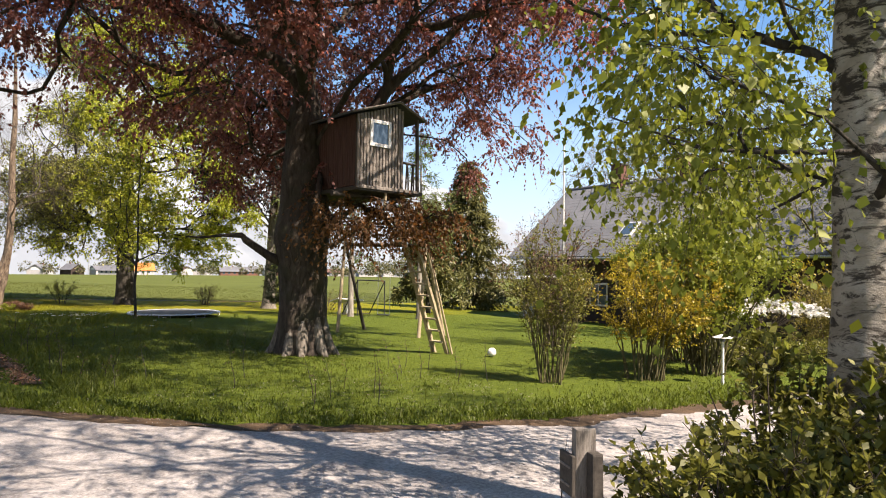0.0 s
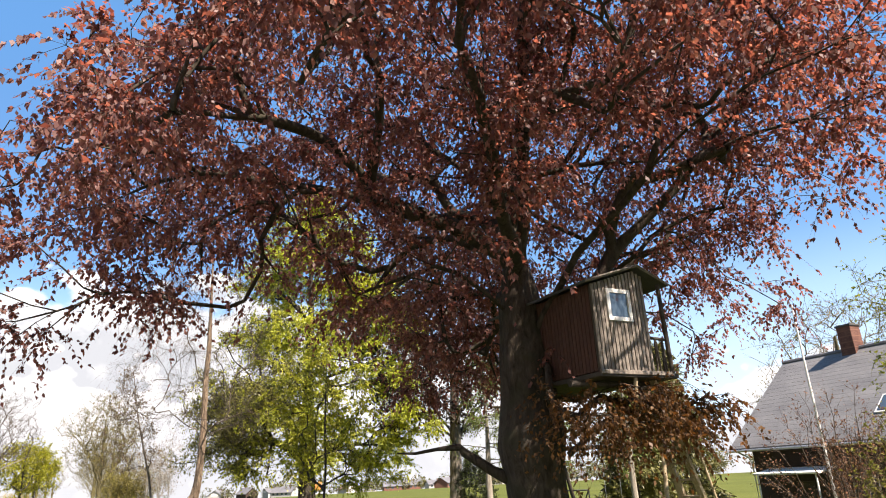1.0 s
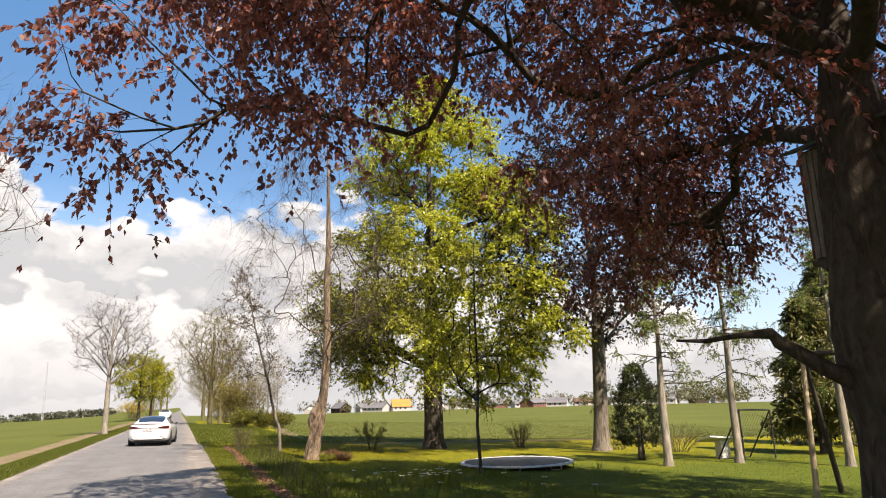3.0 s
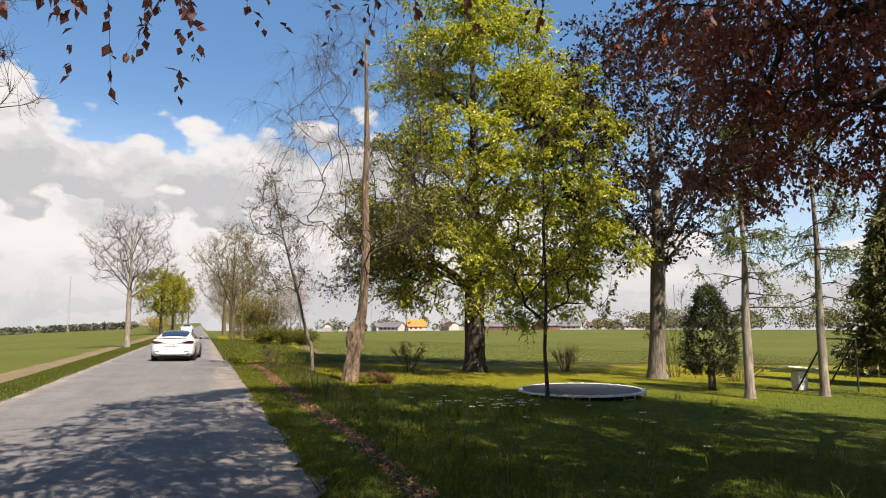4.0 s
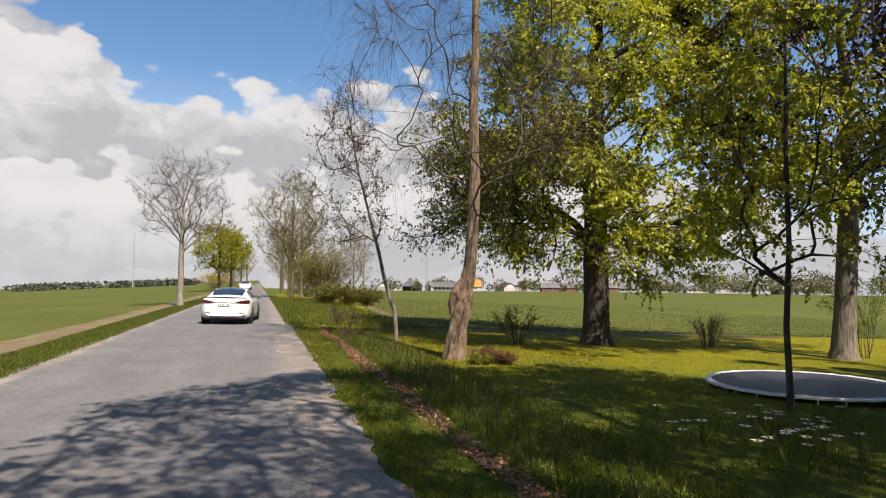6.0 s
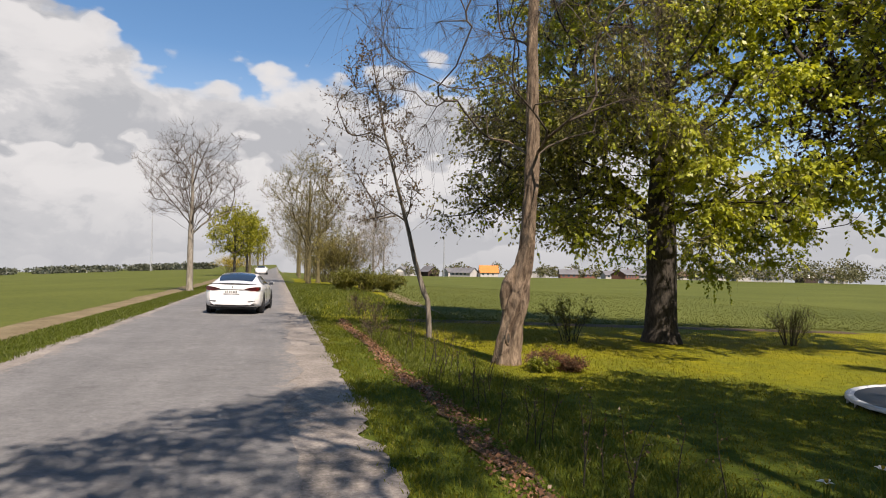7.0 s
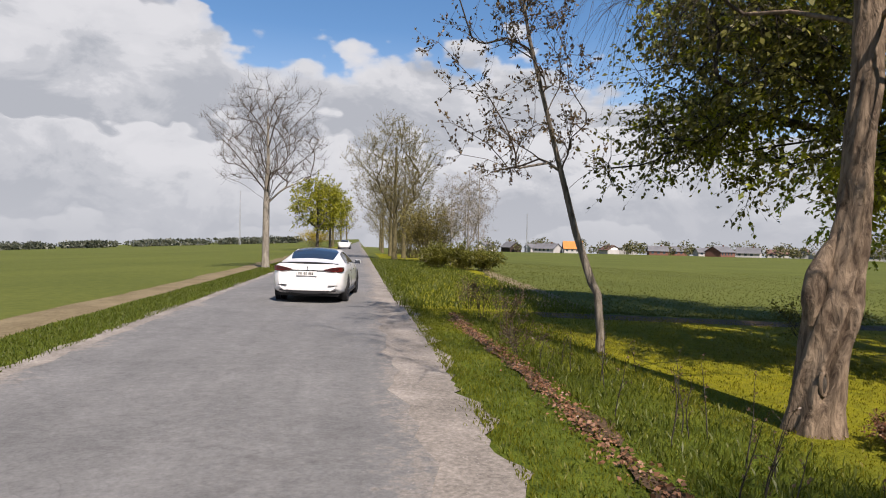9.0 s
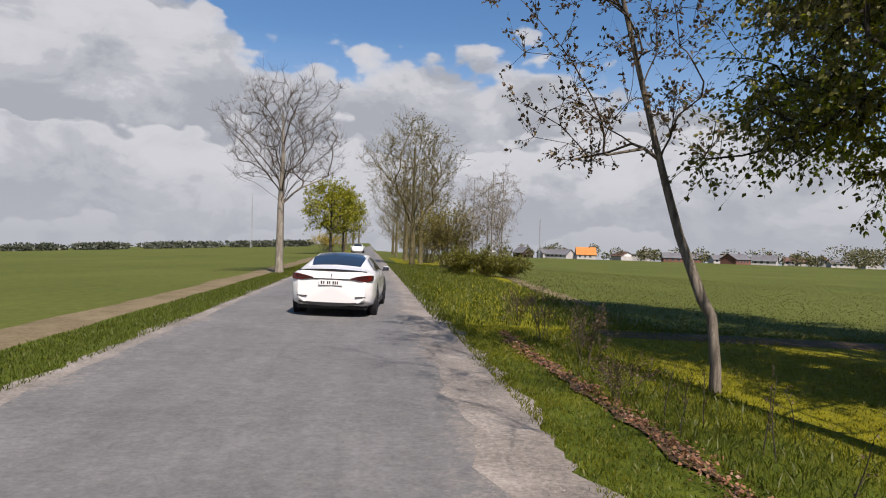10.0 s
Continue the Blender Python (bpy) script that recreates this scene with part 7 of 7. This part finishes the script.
def far_woods(name, label, spots, mat, rng, each=170, leaf=0.9):
    """Distant crowns: clumps of leaf tufts on short stems, all one growth."""
    where, way = [], []
    for x, y, h, r in spots:
        z = gz(x, y)
        d = rng.normal(size=(each, 3))
        d /= np.linalg.norm(d, axis=1)[:, None]
        p = d * rng.uniform(0.45, 1.05, each)[:, None] * (r, r, h * 0.42) + (x, y, z + h * 0.55)
        where.append(p)
        way.append(d + rng.normal(size=(each, 3)) * 0.5)
    ob = part(name, leaves(name, np.concatenate(where), np.concatenate(way), leaf, rng, width=0.8, lay=0.3), mat)
    tagged(ob, label, "trees", kind="stuff")


def horizon():
    rng = np.random.default_rng(101)
    spots = []
    for i in range(95):
        az, dist = rng.uniform(10, 48), rng.uniform(395, 470)
        h = rng.uniform(4.5, 9.5)
        spots.append((dist * math.sin(radians(az)), 30 + dist * math.cos(radians(az)), h, h * 0.45))
    far_woods("village_trees", "budding trees among the far village houses", spots, far_leaf, rng, 110, 1.1)
    spots = []
    for i in range(90):
        az, dist = rng.uniform(36, 78), rng.uniform(290, 345)
        h = rng.uniform(7.5, 11.5)
        spots.append((dist * math.sin(radians(az)), 25 + dist * math.cos(radians(az)), h, h * 0.5))
    far_woods("far_wood", "belt of budding wood beyond the field", spots, far_leaf, rng, 190, 0.8)
    spots = []
    for i in range(150):
        az, dist = rng.uniform(-42, -5), rng.uniform(330, 380)
        h = rng.uniform(1.6, 3.4)
        x, y = dist * math.sin(radians(az)), 30 + dist * math.cos(radians(az))
        spots.append((x, y, h, h * 1.6))
    far_woods("far_wood", "dark low line of wood on the horizon", spots, hazy_dark, rng, 110, 1.2)
    for x, y, h in ((87.4, 361.0, 20.0), (-52.0, 330.0, 24.0), (215.0, 272.0, 22.0)):
        z = gz(x, y)
        mast = thing("radio_mast", "thin grey lattice mast on the horizon", "mast", (x, y, z), "masts")
        for a in (0, 2.1, 4.2):
            part("leg", rod((0.4 * math.cos(a), 0.4 * math.sin(a), -0.5), (0.15 * math.cos(a), 0.15 * math.sin(a), h), 0.09, 0.06, 5), metal_grey, mast)
        for k in range(8):
            part("tie", rod((0.3, 0, h * k / 8), (-0.2, 0.25, h * (k + 1) / 8), 0.05, 0.05, 4), metal_grey, mast)


village()
horizon()


# ---- grass, litter, stones ----
def clear_of_drive(x, y):
    return not (x > 1.1 and 2.6 - 2.5 * math.exp(-((x - 1.4) / 1.6)) - 0.05 < y < 5.45 + 6.3 * math.exp(-((x - 1.4) / 3.6)))


def grasses():
    rng = np.random.default_rng(111)

    def scatter(n, x0, x1, y0, y1, power=1.0, keep=None):
        x = x0 + (x1 - x0) * rng.random(n) ** power
        y = rng.uniform(y0, y1, n)
        ok = np.array([clear_of_drive(a, b) and not (2.5 < a < 2.84 and 12 < b < 43 and rng.random() < 0.6) for a, b in zip(x, y)])
        return np.column_stack([x, y])[ok]
    blades("lawn_grass", scatter(34000, 1.62, 9.0, 9.0, 21.0, 1.5), 0.05, rng, shaded_grass_blade, "short green lawn grass", "grass", wide=0.0055)
    blades("lawn_grass", scatter(46000, 1.66, 4.6, 20.0, 44.0, 1.2), 0.05, rng, road_grass, "short green grass beside the road", "grass", wide=0.0055)
    blades("lawn_grass", scatter(30000, 4.2, 9.0, 20.0, 44.0, 1.2), 0.04, rng, sunlit_moss_blade, "short mossy yellow-green lawn grass", "grass", wide=0.006)
    blades("lawn_grass", scatter(16000, 8.0, 26.0, 28.0, 44.0, 1.2), 0.03, rng, sunlit_moss_blade, "short mossy lawn grass towards the field", "grass", wide=0.008)
    blades("lawn_grass", scatter(24000, 8.0, 26.0, 6.0, 29.0, 1.2), 0.03, rng, shaded_grass_blade, "short lawn grass further into the garden", "grass", wide=0.008)
    blades("rough_grass", scatter(16000, 2.9, 4.4, 11.0, 43.0, 1.3), 0.11, rng, verge_blade, "rough longer grass along the planting strip", "grass", wide=0.007)
    xy = scatter(20000, 1.5, 7.0, 44.0, 84.0, 1.2)
    blades("verge_grass", xy, 0.15, rng, verge_blade, "long grass on the road verge", "grass", wide=0.015)
    n = 52000
    y = 26 + 74 * rng.random(n) ** 1.5
    x = np.array([road_mid(b) for b in y]) - 2.42 - 1.25 * rng.random(n) ** 0.9
    blades("verge_grass", np.column_stack([x, y]), 0.065, rng, verge_blade, "green grass beside the road's far edge", "grass", wide=0.0065)
    # grass creeping over the gravel shoulder
    n = 12000
    y = rng.uniform(14, 62, n)
    x = np.array([road_mid(b) + 2.95 + 0.40 * noise.noise(Vector((b * 0.7, 3.1, 0.0))) + 0.3 * noise.noise(Vector((b * 2.9, 7.7, 0.0))) for b in y]) - 0.22 * rng.random(n) ** 3.0 + 0.22 * rng.random(n)
    blades("edge_grass", np.column_stack([x, y]), 0.05, rng, road_grass, "grass creeping over the gravel shoulder", "grass", wide=0.005)
    # young crop on the field, thinning with distance
    n = 42000
    y = 44.6 + 60 * rng.random(n) ** 2.0
    x = 5.2 + 0.13 * (y - 44) + 40 * rng.random(n) ** 1.3
    ob = blades("crop_growth", np.column_stack([x, y]), 0.05, rng, crop_blade, "young green crop on the field", "crop", wide=0.022)
    # tufts under the trees' edge, by the drive and round the stems
    n = 9000
    x = rng.uniform(2.0, 14.0, n)
    y = 5.45 + 6.3 * np.exp(-((x - 1.4) / 3.6)) + np.abs(rng.normal(size=n)) * 0.8
    blades("rough_grass", np.column_stack([x, y]), 0.075, rng, shaded_grass_blade, "rough grass fringe along the gravel drive", "grass", wide=0.008)
    # tufts of longer grass in the shaded part of the lawn
    spots = np.column_stack([rng.uniform(4.2, 12.5, 46), rng.uniform(15.5, 27.0, 46)])
    xy = np.concatenate([p + rng.normal(size=(26, 2)) * 0.07 for p in spots])
    blades("grass_tufts", xy, 0.22, rng, verge_blade, "tufts of longer grass left standing in the lawn", "grass", lean=0.7, wide=0.006)
    # fallen leaves along the strip
    n = 6000
    y = rng.uniform(12.5, 43.0, n)
    x = 2.70 + rng.normal(size=n) * 0.10 + 0.08 * np.sin(y * 0.9)
    z = np.array([gz(a, b) for a, b in zip(x, y)]) + rng.uniform(0.004, 0.05, n)
    a = rng.uniform(0, 2 * np.pi, n)
    ob = part("leaf_litter", leaves("leaf_litter", np.column_stack([x, y, z]), np.column_stack([np.cos(a), np.sin(a), rng.normal(size=n) * 0.3]), 0.047, rng, lay=0.5, width=0.7), dry_leaf)
    tagged(ob, "curled brown leaves in the planting strip", "leaf litter", kind="stuff")
    # loose chips on shoulder and drive
    n = 7000
    y = np.concatenate([rng.uniform(16, 60, 3200), rng.uniform(3.5, 11, n - 3200)])
    x = np.concatenate([np.array([road_mid(b) for b in y[:3200]]) + 2.0 + 0.75 * rng.random(3200) ** 1.2, rng.uniform(1.2, 9.0, n - 3200)])
    s = rng.uniform(0.003, 0.010, n)[:, None, None]
    base = np.array([(1, 0, 0), (-0.5, 0.85, 0), (-0.5, -0.85, 0), (0.1, 0.1, 0.8)])
    spin = rng.uniform(0, 2 * np.pi, n)
    rot = np.stack([np.stack([np.cos(spin), -np.sin(spin)], -1), np.stack([np.sin(spin), np.cos(spin)], -1)], 1)
    flat = np.einsum("nij,kj->nki", rot, base[:, :2])
    v = np.concatenate([flat, np.tile(base[None, :, 2:], (n, 1, 1))], -1) * s
    v += np.column_stack([x, y, [gz(p, q) + 0.012 for p, q in zip(x, y)]])[:, None]
    k = (np.arange(n) * 4)[:, None]
    ob = part("loose_stones", mesh_of("loose_stones", v, np.concatenate([k + (0, 1, 3), k + (1, 2, 3), k + (2, 0, 3)])), stone)
    tagged(ob, "loose pale stone chips on shoulder and drive", "gravel", kind="stuff")


grasses()
